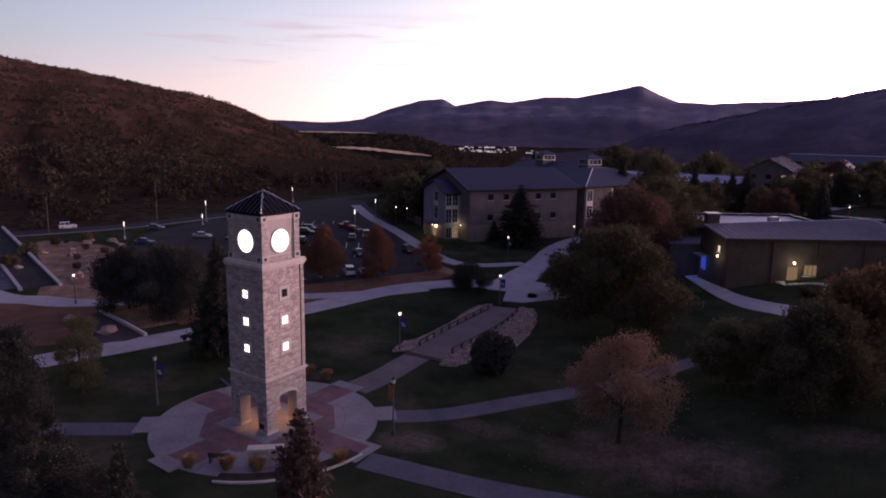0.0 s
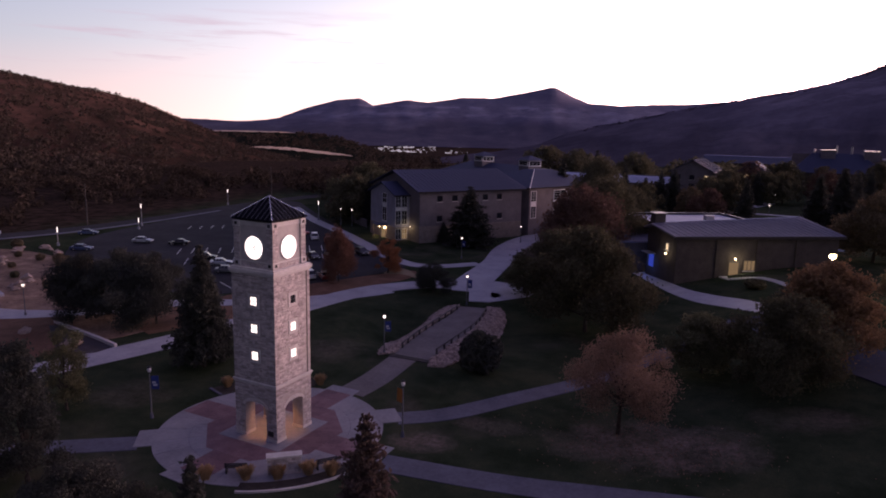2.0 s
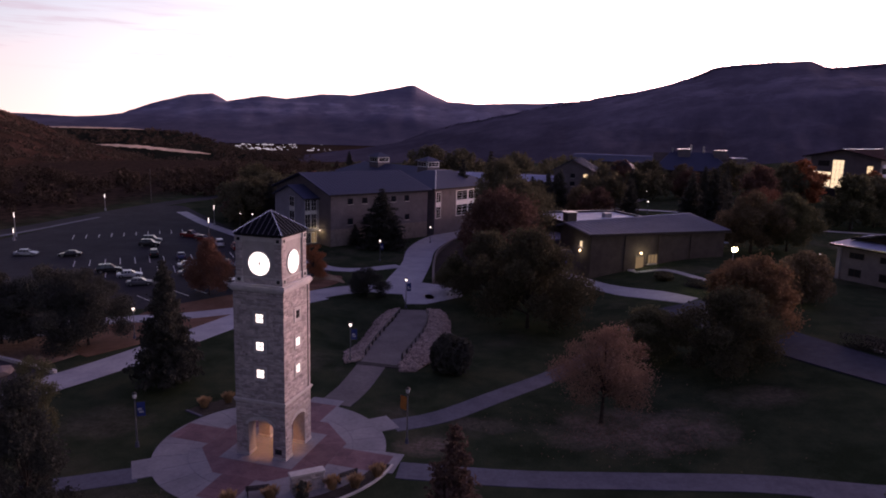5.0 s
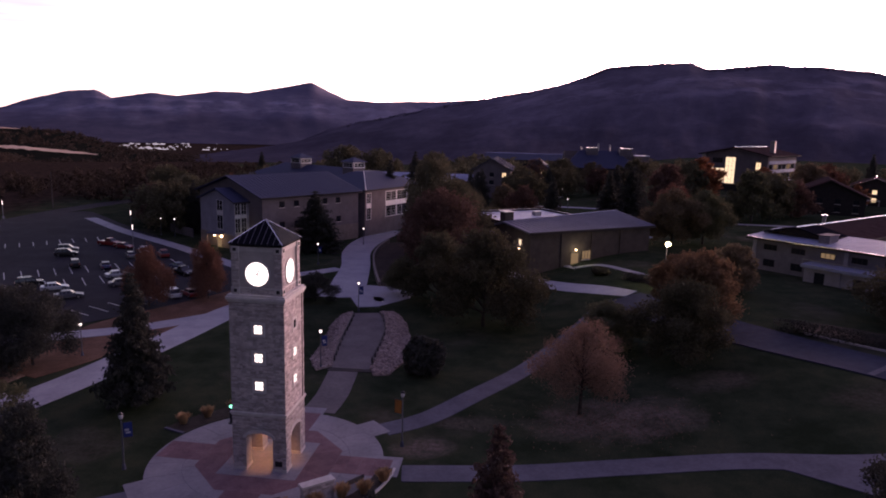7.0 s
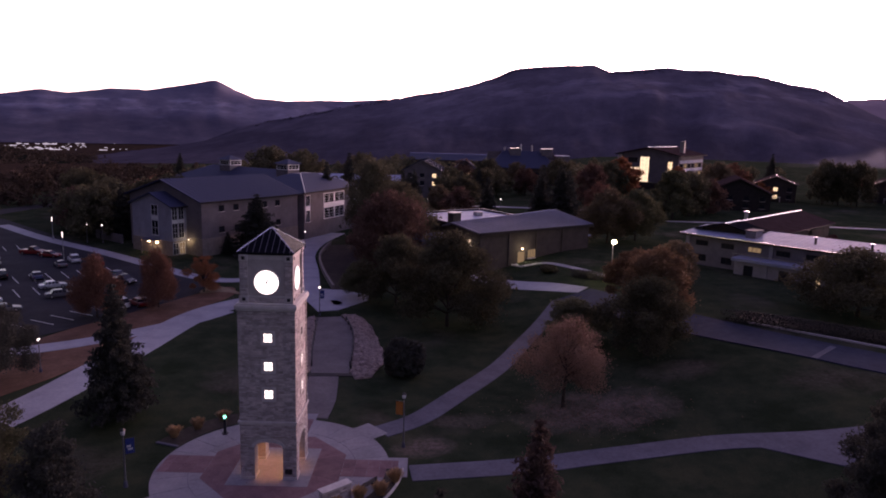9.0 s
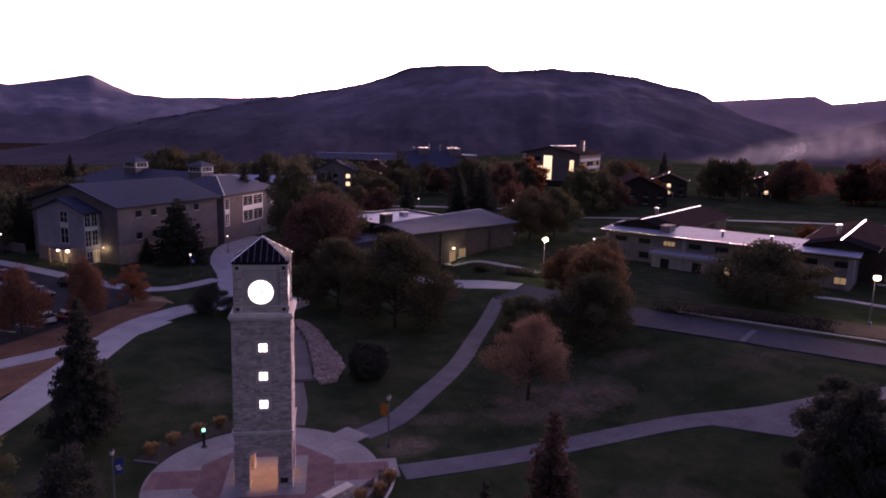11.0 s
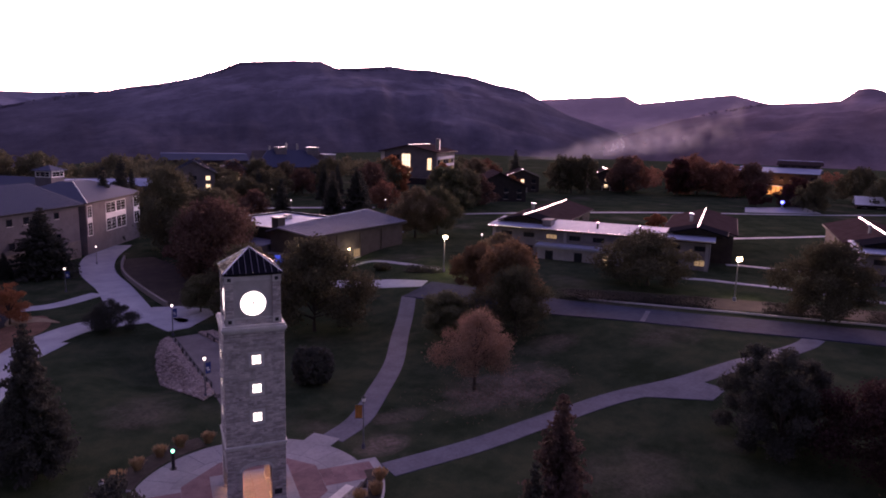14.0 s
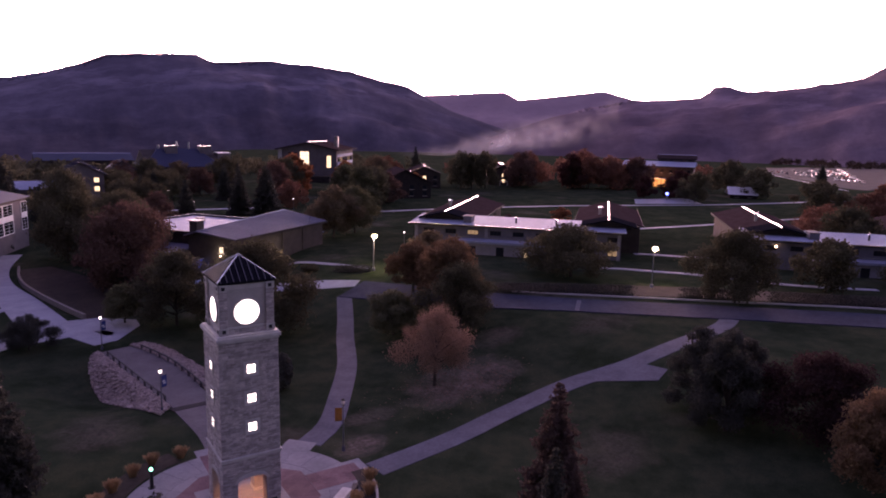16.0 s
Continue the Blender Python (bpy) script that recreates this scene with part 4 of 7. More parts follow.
def clock_tower():
    t = thing("clock_tower", "tall square stone clock tower with lit dials, dark roof", "clock tower", m=pose(*TOWER, 0.05, 0, 0, TOWER_TURN))
    rnd = random.Random(7)
    H, R = 2.37, 1.2               # half width of the core, half width of an arch
    SPRING, RISE, FOOT = 2.55, 0.45, BASE - 0.05
    sides = [pose(0, 0, 0, 0, 0, 90 * k) @ pose(0, -H, 0, 0, 0, 0) @ Matrix.Diagonal((1, -1, 1, 1)) for k in range(4)]
    # corner piers and the wall above the arches
    for sx in (-1, 1):
        for sy in (-1, 1):
            x0, x1 = sorted((sx * R, sx * H))
            y0, y1 = sorted((sy * R, sy * H))
            part("pier", B().box(x0, y0, FOOT, x1, y1, 4.7), M["mortar"], t)
            part("plinth", B().box(x0 - 0.06, y0 - 0.06, FOOT, x1 + 0.06, y1 + 0.06, FOOT + 0.32).bevel(0.03), M["trim"], t)
    arch = [(R * math.cos(a), SPRING + RISE * math.sin(a)) for a in [math.pi * i / 14 for i in range(15)]]
    for k, m in enumerate(sides):
        b = B()
        poly = arch + [(-R, 4.7), (R, 4.7)]
        lo = [b.bm.verts.new(m @ Vector((x, 0, z))) for x, z in poly]
        hi = [b.bm.verts.new(m @ Vector((x, R - H, z))) for x, z in poly]
        b.bm.faces.new(lo)
        b.bm.faces.new(hi[::-1])
        for i in range(len(lo)):
            j = (i + 1) % len(lo)
            b.bm.faces.new((lo[i], lo[j], hi[j], hi[i]))
        part("arch_wall", b, M["mortar"], t)
        for i in range(14):
            a, c = math.pi * i / 14 + 0.012, math.pi * (i + 1) / 14 - 0.012
            q = [(r0 * math.cos(w), SPRING + r1 * math.sin(w)) for r0, r1, w in ((R, RISE, a), (R + 0.24, RISE + 0.32, a), (R + 0.24, RISE + 0.32, c), (R, RISE, c))]
            part("arch_stone", B().hull([[m @ Vector((x, d, z)) for x, z in q] for d in (0, 0.07)]), M["trim"], t, "pale wedge-shaped arch stone")
    part("vault", B().box(-R, -R, 4.2, R, R, 4.7), M["trim"], t)
    part("shaft", B().box(-H, -H, 4.7, H, H, 14.6), M["mortar"], t)
    panes = {}
    levels = (7.3, 9.76, 12.22)
    sets = []
    for k, m in enumerate(sides):
        s = 0.12 if k == 0 else 0.0
        holes = [(s - 0.62, s + 0.62, z - 0.66, z + 0.66) for z in levels]
        arched = [(-R - 0.02, R + 0.02, FOOT, SPRING + RISE + 0.05), (-R - 0.24, R + 0.24, SPRING, SPRING + RISE + 0.34)]
        if k == 1:
            holes.append((1.86, 1.98, 4.9, 14.6))
        items = stones(rnd, -H, H, 4.92, 14.48, holes)
        if k in (0, 1):
            # the lower courses of the two faces that the path looks at, stone by stone
            near = [i for i in items if i[3] < 6.9]
            for i in near:
                part("stone", stone_mesh([(m, [i])], "stonepiece"), M["stonepiece"], t)
            items = [i for i in items if i[3] >= 6.9]
        sets.append((m, items))
        sets.append((m, stones(rnd, -H, H, FOOT + 0.34, 4.6, arched)))
    stone = part("stone_facing", stone_mesh(sets), M["stone"], t)
    tagged(stone, "coursed purple-grey and tan sandstone blocks", kind="stuff")
    # string course and cornice
    for name, z0, z1, w in (("string_course", 4.56, 4.72, 2.45), ("string_course", 4.722, 4.9, 2.53), ("cornice", 14.5, 14.68, 2.47), ("cornice", 14.682, 14.98, 2.58), ("cornice", 14.982, 15.12, 2.48)):
        part(name, B().box(-w, -w, z0, w, w, z1).bevel(0.025), M["trim"], t, "pale projecting stone course")
    # windows: a stone surround, a lit pane and its bars
    for k, m in enumerate(sides):
        m = m @ pose(0.12 if k == 0 else 0.0, 0, 0)
        for z in levels:
            f = B()
            for a, b, c, d in ((-0.6, 0.6, 0.36, 0.62), (-0.6, 0.6, -0.62, -0.36), (-0.6, -0.34, -0.36, 0.36), (0.34, 0.6, -0.36, 0.36)):
                f.box(a, 0.0, z + c, b, 0.075, z + d, m)
            w = part("window", f, M["trim"], t, "pale stone window surround")
            dark = k == 1 and z > 12
            part("pane", B().box(-0.34, 0.004, z - 0.36, 0.34, 0.02, z + 0.36, m), M["glass" if dark else "winlit"], w, "unlit dark pane" if dark else "brightly lit pane")
            bars = B()
            bars.box(-0.02, 0.022, z - 0.34, 0.02, 0.045, z + 0.34, m)
            bars.box(-0.32, 0.022, z - 0.02, 0.32, 0.04, z + 0.02, m)
            part("glazing_bar", bars, M["black"], w)
    part("conduit", B().box(1.89, 0.0, 4.9, 1.95, 0.05, 14.5, sides[1]), M["black"], t, "dark vertical conduit")
    part("plaque", B().box(1.38, 0.03, 0.12, 2.02, 0.07, 0.6, sides[0]).bevel(0.01), M["black"], t, "dark metal plaque")
    # clock stage
    Q, DIAL = 2.16, 16.85
    part("clock_stage", B().box(-2.02, -2.02, 15.12, 2.02, 2.02, 19.2), M["stucco"], t, "smooth pale clock panels")
    csets = []
    for k in range(4):
        m = pose(0, 0, 0, 0, 0, 90 * k) @ pose(0, -Q, 0) @ Matrix.Diagonal((1, -1, 1, 1))
        e = pose(0, 0, 0, 0, 0, 90 * k) @ pose(0, -2.02, 0) @ Matrix.Diagonal((1, -1, 1, 1))
        sx = pose(0, 0, 0, 0, 0, 90 * k)
        part("corner_pier", B().box(1.52, 1.52, 15.12, Q, Q, 19.2, sx), M["mortar"], t)
        csets.append((m, stones(rnd, -Q, -1.52, 15.75, 18.55, depth=0.035) + stones(rnd, 1.52, Q, 15.75, 18.55, depth=0.035)))
        csets.append((e, stones(rnd, -1.5, 1.5, 15.14, 15.55, depth=0.06)))
        for s in (-1, 1):
            for z in (15.16, 18.6):
                a, b = sorted((s * 1.50, s * (Q + 0.06)))
                part("corner_block", B().box(a, -0.1, z, b, 0.06, z + 0.56, m).bevel(0.02), M["trim"], t, "pale square corner block")
                part("boss", B().box(s * 1.84 - 0.14, 0.06, z + 0.14, s * 1.84 + 0.14, 0.09, z + 0.42, m), M["black"], t, "dark recessed square")
        part("panel_rail", B().box(-1.5, 0.0, 18.75, 1.5, 0.07, 19.1, e), M["trim"], t)
        part("panel_sill", B().box(-1.5, 0.0, 15.58, 1.5, 0.09, 15.70, e), M["trim"], t)
        n = 40
        ring = [(math.cos(2 * math.pi * i / n), math.sin(2 * math.pi * i / n)) for i in range(n)]
        bez = B()
        bez.hull([[e @ Vector((r * x, d, DIAL + r * z)) for x, z in ring] for r, d in ((1.12, 0.0), (1.12, 0.09), (1.0, 0.09), (1.0, 0.03))], cap=False)
        dial = part("clock_bezel", bez, M["trim"], t, "pale round bezel")
        part("dial", B().hull([[e @ Vector((1.0 * x, d, DIAL + 1.0 * z)) for x, z in ring] for d in (0.01, 0.035)]), M["clock"], dial, "brightly lit white dial")
        for ang, ln, w in ((28, 0.52, 0.13), (152, 0.74, 0.10)):
            ptr = B()
            d = Vector((math.sin(radians(ang)), 0, math.cos(radians(ang))))
            s = Vector((d.z, 0, -d.x)) * w / 2
            c = Vector((0, 0, DIAL)) - d * 0.08
            for_tip = c + d * ln
            ptr.hull([[e @ (p + Vector((0, o, 0))) for p in (c - s, c + s, for_tip + s * 0.4, for_tip - s * 0.4)] for o in (0.045, 0.06)])
            part("pointer", ptr, M["steel"], dial, "thin grey pointer")
    cs = part("stone_facing", stone_mesh(csets), M["stone"], t)
    tagged(cs, kind="stuff")
    # roof: hipped, with standing seams and bright hips
    W, z0, z1 = 2.3, 19.3, 21.12
    part("eave", B().box(-2.2, -2.2, 19.16, 2.2, 2.2, 19.26), M["darkwood"], t, "dark boarded eave")
    part("gutter", B().box(-W, -W, 19.26, W, W, 19.38).bevel(0.03), M["metalroof"], t)
    roof = part("roof", B().hull([[(-W, -W, z0 + 0.06), (W, -W, z0 + 0.06), (W, W, z0 + 0.06), (-W, W, z0 + 0.06)], [(-0.03, -0.03, z1), (0.03, -0.03, z1), (0.03, 0.03, z1), (-0.03, 0.03, z1)]]), M["metalroof"], t, "dark standing-seam metal hip roof")
    for k in range(4):
        m = pose(0, 0, 0, 0, 0, 90 * k)
        seams = B()
        for i in range(-4, 5):
            x = i * 0.5
            top = 1 - abs(x) / W
            a = Vector((x, -W, z0 + 0.08))
            b = Vector((x, -W * (1 - top), z0 + 0.08 + (z1 - z0) * top))
            if (b - a).length < 0.2:
                continue
            o, s = Vector((0, -0.03, 0.04)), Vector((0.018, 0, 0))
            seams.hull([[m @ p for p in (a - s, a + s, a + s + o, a - s + o)], [m @ p for p in (b - s, b + s, b + s + o, b - s + o)]])
        part("seam", seams, M["seam"], roof, "raised glossy seams")
        part("hip_cap", B().tube([m @ Vector((W, -W, z0 + 0.09)), m @ Vector((0, 0, z1 + 0.03))], [0.05, 0.05], 6), M["edge"], roof, "bright metal hip capping")
    return t


clock_tower()
lamp_data = bpy.data.lights.new("porch_lamp_glow", "SPOT")
lamp_data.energy, lamp_data.color, lamp_data.shadow_soft_size = 520, (1.0, 0.47, 0.16), 0.18
lamp_data.spot_size, lamp_data.spot_blend = radians(84), 0.7
porch = new("porch_lamp_glow", lamp_data)
porch.matrix_basis = pose(*TOWER, 4.0)
fix = thing("porch_lamp", "small round lamp under the tower's vault", "ceiling lamp", m=pose(*TOWER, 4.25))
part("housing", B().cyl(0, 0, -0.08, 0.0, 0.22), M["black"], fix)
part("diffuser", B().cyl(0, 0, -0.11, -0.08, 0.18), M["warmlit"], fix)


# ---- plaza ----
def plaza():
    m = pose(*TOWER, 0.0, 0, 0, TOWER_TURN)
    base = B()
    n, c, reach = 96, Vector((-0.1, -0.25, 0)), 10.2
    base.hull([[m @ (c + Vector((reach * math.cos(2 * math.pi * i / n), reach * math.sin(2 * math.pi * i / n), z))) for i in range(n)] for z in (BASE - 0.15, BASE + 0.035)])
    p = structure("plaza", base, M["path"], "round concrete plaza with red paved bands at the tower's foot", "plaza")

    def slab(poly, z, mat, name):
        part(name, B().prism([tuple((m @ Vector((x, y, 0)))[:2]) for x, y in poly], BASE, BASE + z), M[mat], p)

    # concrete sectors in two rings
    for r0, r1, seg in ((4.4, 7.2, 16), (7.23, 10.25, 24)):
        for i in range(seg):
            a0, a1 = 2 * math.pi * i / seg + 0.002, 2 * math.pi * (i + 1) / seg - 0.002
            arc = [a0 + (a1 - a0) * k / 6 for k in range(7)]
            slab([(c.x + r1 * math.cos(a), c.y + r1 * math.sin(a)) for a in arc] + [(c.x + r0 * math.cos(a), c.y + r0 * math.sin(a)) for a in arc[::-1]], 0.05, "slab", "concrete_slab")
    # red paved ring and four arms
    oct_ = [(6.45 * math.cos(math.pi * (i + 0.5) / 4), 6.45 * math.sin(math.pi * (i + 0.5) / 4)) for i in range(8)]
    for i in range(8):
        a, b = oct_[i], oct_[(i + 1) % 8]
        slab([(0.0, 0.0), (a[0] * 0.998, a[1] * 0.998), (b[0] * 0.998, b[1] * 0.998)], 0.058, "paver", "paving_wedge")
    for k, far in ((0, 10.9), (1, 10.0), (2, 10.1), (3, 9.6)):
        r = Matrix.Rotation(radians(90 * k), 3, "Z")
        x = 5.97
        while x < far - 0.05:
            x1 = min(x + 1.1, far)
            for y0 in (-1.55, 0.0):
                q = [r @ Vector((a, b, 0)) for a, b in ((x, y0 + 0.01), (x1 - 0.015, y0 + 0.01), (x1 - 0.015, y0 + 1.54), (x, y0 + 1.54))]
                slab([(v.x, v.y) for v in q], 0.064, "paver", "paving_panel")
            x = x1
    # pale square at the tower's foot
    for i in range(4):
        for j in range(4):
            x, y = -3.5 + 1.75 * i, -3.5 + 1.75 * j
            slab([(x, y), (x + 1.735, y), (x + 1.735, y + 1.735), (x, y + 1.735)], 0.071, "slab", "foot_slab")
    # stubs where the walks leave
    for ang, w, r0, r1 in ((90, 3.5, 9.4, 11.4), (45, 3.1, 9.6, 11.8), (2, 3.5, 9.6, 11.75), (221, 3.3, 9.6, 11.9), (267, 3.2, 9.6, 11.2)):
        r = Matrix.Rotation(radians(ang), 3, "Z")
        q = [r @ Vector(v) for v in ((r0, -w / 2, 0), (r1, -w / 2, 0), (r1, w / 2, 0), (r0, w / 2, 0))]
        slab([(v.x, v.y) for v in q], 0.053, "slab", "stub_slab")


plaza()

# ---- trees and plants ----
SHAPES = {}


def broadleaf(shape, mat, seed, label, leaves=18000, size=0.17):
    """A broad tree one metre high in plan units of its height: trunk with limbs, and a lobed crown. shape: width, crown base, taper."""
    key = (shape, mat, seed)
    if key in SHAPES:
        return SHAPES[key]
    wid, low, taper = shape
    rng = np.random.default_rng(seed)
    rnd = random.Random(seed)
    t = thing("tree", label, "tree")
    H = 10.0
    tr = B()
    tr.tube([(0, 0, -0.3), (0.05, 0.02, low * H * 0.6), (0.12, -0.08, low * H * 1.3), (0.0, 0.1, H * 0.72)], [0.24, 0.18, 0.13, 0.03], 7)
    lobes = []
    for i in range(20):
        a = 2 * math.pi * i * 0.618 + rnd.uniform(-0.3, 0.3)
        u = (i + 0.5) / 20
        z = H * (low + (0.94 - low) * u)
        prof = math.sin(math.pi * min(1, (0.18 + 0.82 * u)) ** taper) ** 0.7
        r = 0.5 * wid * H * prof * rnd.uniform(0.45, 0.95)
        p = (r * math.cos(a), r * math.sin(a), z)
        lobes.append((p, wid * H * rnd.uniform(0.08, 0.20) * (1.15 - 0.35 * u)))
        z0 = low * H * rnd.uniform(0.7, 1.2) + 0.25 * (z - low * H)
        tr.tube([(0.05, 0, z0), (p[0] * 0.5, p[1] * 0.5, 0.5 * (z0 + z) + 0.2), p], [0.09, 0.055, 0.015], 5)
    lobes.append(((0, 0, H * 0.62), wid * H * 0.26))
    part("trunk", tr, M["bark"], t)
    cs, ss = [], []
    w = np.array([r ** 2 for _, r in lobes])
    for (p, r), q in zip(lobes, w / w.sum()):
        k = int(leaves * q)
        d = rng.normal(size=(k, 3))
        d /= np.linalg.norm(d, axis=1)[:, None]
        rad = r * (0.2 + 0.75 * rng.random(k) ** 0.6 + 0.5 * rng.random(k) ** 4)
        pts = np.array(p) + d * rad[:, None] * np.array([1, 1, 0.82])
        cs.append(pts)
        ss.append(size * rng.uniform(0.55, 1.25, k))
    part("crown", leaf_mesh("crown", np.concatenate(cs), np.concatenate(ss), M[mat], rng), M[mat], t)
    SHAPES[key] = t
    t.matrix_basis = pose(0, -900, -200)
    return t


def conifer(mat, seed, label, wid=0.42, tiers=24, thin=1.0, low=0.06):
    key = ("conifer", mat, seed)
    if key in SHAPES:
        return SHAPES[key]
    rng = np.random.default_rng(seed)
    rnd = random.Random(seed)
    t = thing("conifer", label, "conifer")
    H = 10.0
    tr = B()
    tr.tube([(0, 0, -0.3), (0.03, 0, 4), (0, 0.03, H * 0.97)], [0.2, 0.12, 0.02], 7)
    cs, ss = [], []
    for k in range(tiers):
        u = k / (tiers - 1)
        z = H * (low + (0.96 - low) * u)
        R = 0.5 * wid * H * (1 - u) ** 0.85 * rnd.uniform(0.78, 1.12) + 0.12
        n = max(4, round(10 * (1 - 0.5 * u)))
        off = rnd.uniform(0, 6)
        for i in range(n):
            a = off + 2 * math.pi * i / n + rnd.uniform(-0.25, 0.25)
            L = R * rnd.uniform(0.62, 1.15)
            tip = (L * math.cos(a), L * math.sin(a), z - 0.16 * L + rnd.uniform(-0.1, 0.1))
            if k % 2 == 0:
                tr.tube([(0, 0, z), tip], [0.035, 0.008], 4)
            m = max(8, round(40 * thin * L / (0.5 * wid * H) + 5))
            s = rng.random(m) ** 0.7
            pts = np.stack([s * tip[0], s * tip[1], z + s * (tip[2] - z)], 1) + rng.normal(scale=0.10 + 0.05 * L, size=(m, 3)) * np.array([1, 1, 0.6])
            cs.append(pts)
            ss.append(rng.uniform(0.09, 0.2, m) * (1.1 - 0.3 * u))
    part("trunk", tr, M["bark"], t)
    part("crown", leaf_mesh("crown", np.concatenate(cs), np.concatenate(ss), M[mat], rng, 0.3), M[mat], t)
    SHAPES[key] = t
    t.matrix_basis = pose(0, -900, -200)
    return t


def shrub(mat, seed, label, leaves=700, name="shrub", size=0.13):
    """A low shrub, one metre high and wide, on a few bare stems."""
    key = (name, mat, seed)
    if key in SHAPES:
        return SHAPES[key]
    rng = np.random.default_rng(seed)
    t = thing(name, label, "shrub")
    st = B()
    for i in range(6):
        a = 2 * math.pi * i / 6
        st.tube([(0, 0, -0.05), (0.12 * math.cos(a), 0.12 * math.sin(a), 0.3), (0.3 * math.cos(a), 0.3 * math.sin(a), 0.6)], [0.02, 0.014, 0.004], 4)
    part("stem", st, M["bark"], t)
    d = rng.normal(size=(leaves, 3))
    d /= np.linalg.norm(d, axis=1)[:, None]
    lump = 1 + 0.18 * np.sin(5 * d[:, 0] + seed) * np.cos(4 * d[:, 1] + 2 * d[:, 2])
    pts = d * (0.25 + 0.25 * rng.random(leaves) ** 0.4)[:, None] * lump[:, None]
    pts[:, 2] = 0.5 + pts[:, 2] * 0.98
    part("crown", leaf_mesh("crown", pts, size * rng.uniform(0.6, 1.2, leaves), M[mat], rng), M[mat], t)
    SHAPES[key] = t
    t.matrix_basis = pose(0, -900, -200)
    return t


def tuft():
    """A fountain of dry ornamental grass, one metre high."""
    if "tuft" in SHAPES:
        return SHAPES["tuft"]
    rnd = random.Random(5)
    t = thing("grass_tuft", "golden dry ornamental grass clump in a planting bed", "grass clump", "ornamental grasses round the plaza")
    verts, faces = [], []
    for i in range(300):
        a, lean, L = rnd.uniform(0, 6.28), rnd.uniform(0.05, 0.55) ** 1.0, rnd.uniform(0.75, 1.1)
        x, y = 0.3 * rnd.random() * math.cos(a), 0.3 * rnd.random() * math.sin(a)
        w = 0.02
        px, py = -math.sin(a) * w, math.cos(a) * w
        k = len(verts)
        for s in (0, 0.45, 0.8, 1.0):
            q = lean * s ** 1.6 * L
            c = (x + q * math.cos(a), y + q * math.sin(a), L * s * (1 - 0.32 * lean * s))
            f = 1.0 if s < 0.7 else 1.8 if s < 0.9 else 0.3
            verts += [(c[0] - px * f, c[1] - py * f, c[2]), (c[0] + px * f, c[1] + py * f, c[2])]
        faces += [(k + 2 * j, k + 2 * j + 1, k + 2 * j + 3, k + 2 * j + 2) for j in range(3)]
    part("foliage", raw("foliage", verts, faces, M["gold"]), M["gold"], t)
    t.matrix_basis = pose(0, -900, -200)
    SHAPES["tuft"] = t
    return t


def plant(template, x, y, h, turn=None, wide=1.0, label="", unit=10.0, lift=0.0, group=""):
    """Stands a copy of a template at a place, h metres high."""
    s = h / unit
    turn = (x * 37 + y * 91) % 360 if turn is None else turn
    ob = copy_thing(template, at(x, y, turn, lift, s * wide, s))
    return tagged(ob, label, group=group)


def grove(rows):
    """Rows of template, x, y, height, width factor and label."""
    for tpl, x, y, h, w, label in rows:
        plant(tpl, x, y, h, wide=w, label=label)


ROUND = (0.95, 0.20, 1.0)
BROAD = (1.15, 0.16, 1.0)
TALL = (0.72, 0.14, 1.1)
bronze = broadleaf((0.95, 0.33, 1.0), "bronze", 1, "round bronze-leaved tree standing alone on the lawn", 20000, 0.105)
green1 = broadleaf(BROAD, "deepgreen", 2, "broad dark green leafy tree")
green2 = broadleaf(ROUND, "green", 3, "dull green leafy tree")
olive1 = broadleaf(ROUND, "olive", 4, "olive-brown tree turning to autumn colour")
amber1 = broadleaf(ROUND, "amberleaf", 9, "dull amber-brown leafy tree")
orange1 = broadleaf(TALL, "orange", 5, "slender orange autumn tree", 10000, 0.15)
rust1 = broadleaf(BROAD, "rust", 6, "broad rust-brown autumn tree")
umber1 = broadleaf(BROAD, "umber", 10, "broad dark brown autumn tree")
maroon1 = broadleaf(BROAD, "maroon", 15, "broad dark maroon tree")
slim1 = broadleaf(TALL, "green", 8, "slender green-leaved young tree", 9000, 0.13)
fir1 = conifer("needle", 11, "tall dark green spruce", 0.44, 24, 2.4)
fir5 = conifer("needle", 16, "tall dark spruce with drooping arms", 0.56, 21, 4.2, 0.15)
dark1 = broadleaf((0.66, 0.08, 0.55), "needle", 18, "dark pointed pine", 16000, 0.13)
dark2 = broadleaf((1.2, 0.12, 0.9), "needle", 19, "broad low dark tree", 26000, 0.14)
fir2 = conifer("pine", 12, "dense brownish-green pine", 0.46, 22, 2.8)
fir3 = conifer("needle", 13, "narrow dark green spruce", 0.34, 24, 2.0)
def far_kind(shape, mat, seed, label):
    """The same kind of tree with coarser leaves, for the distance."""
    return broadleaf(shape, mat, seed, label, 4200, 0.33)


green1f = far_kind(BROAD, "deepgreen", 32, "broad dark green leafy tree")
green2f = far_kind(ROUND, "green", 33, "dull green leafy tree")
olive1f = far_kind(ROUND, "olive", 34, "olive-brown tree turning to autumn colour")
orange1f = far_kind(TALL, "orange", 35, "slender orange autumn tree")
rust1f = far_kind(BROAD, "rust", 36, "broad rust-brown autumn tree")
red1f = far_kind(TALL, "red", 37, "slender dark red autumn tree")
umber1f = far_kind(BROAD, "umber", 38, "broad dark brown autumn tree")
bush4 = shrub("needle", 24, "large rounded dark evergreen shrub", 2600, size=0.1)
bush1 = shrub("deepgreen", 21, "rounded dark evergreen shrub")
bush2 = shrub("olive", 22, "low dry olive shrub")

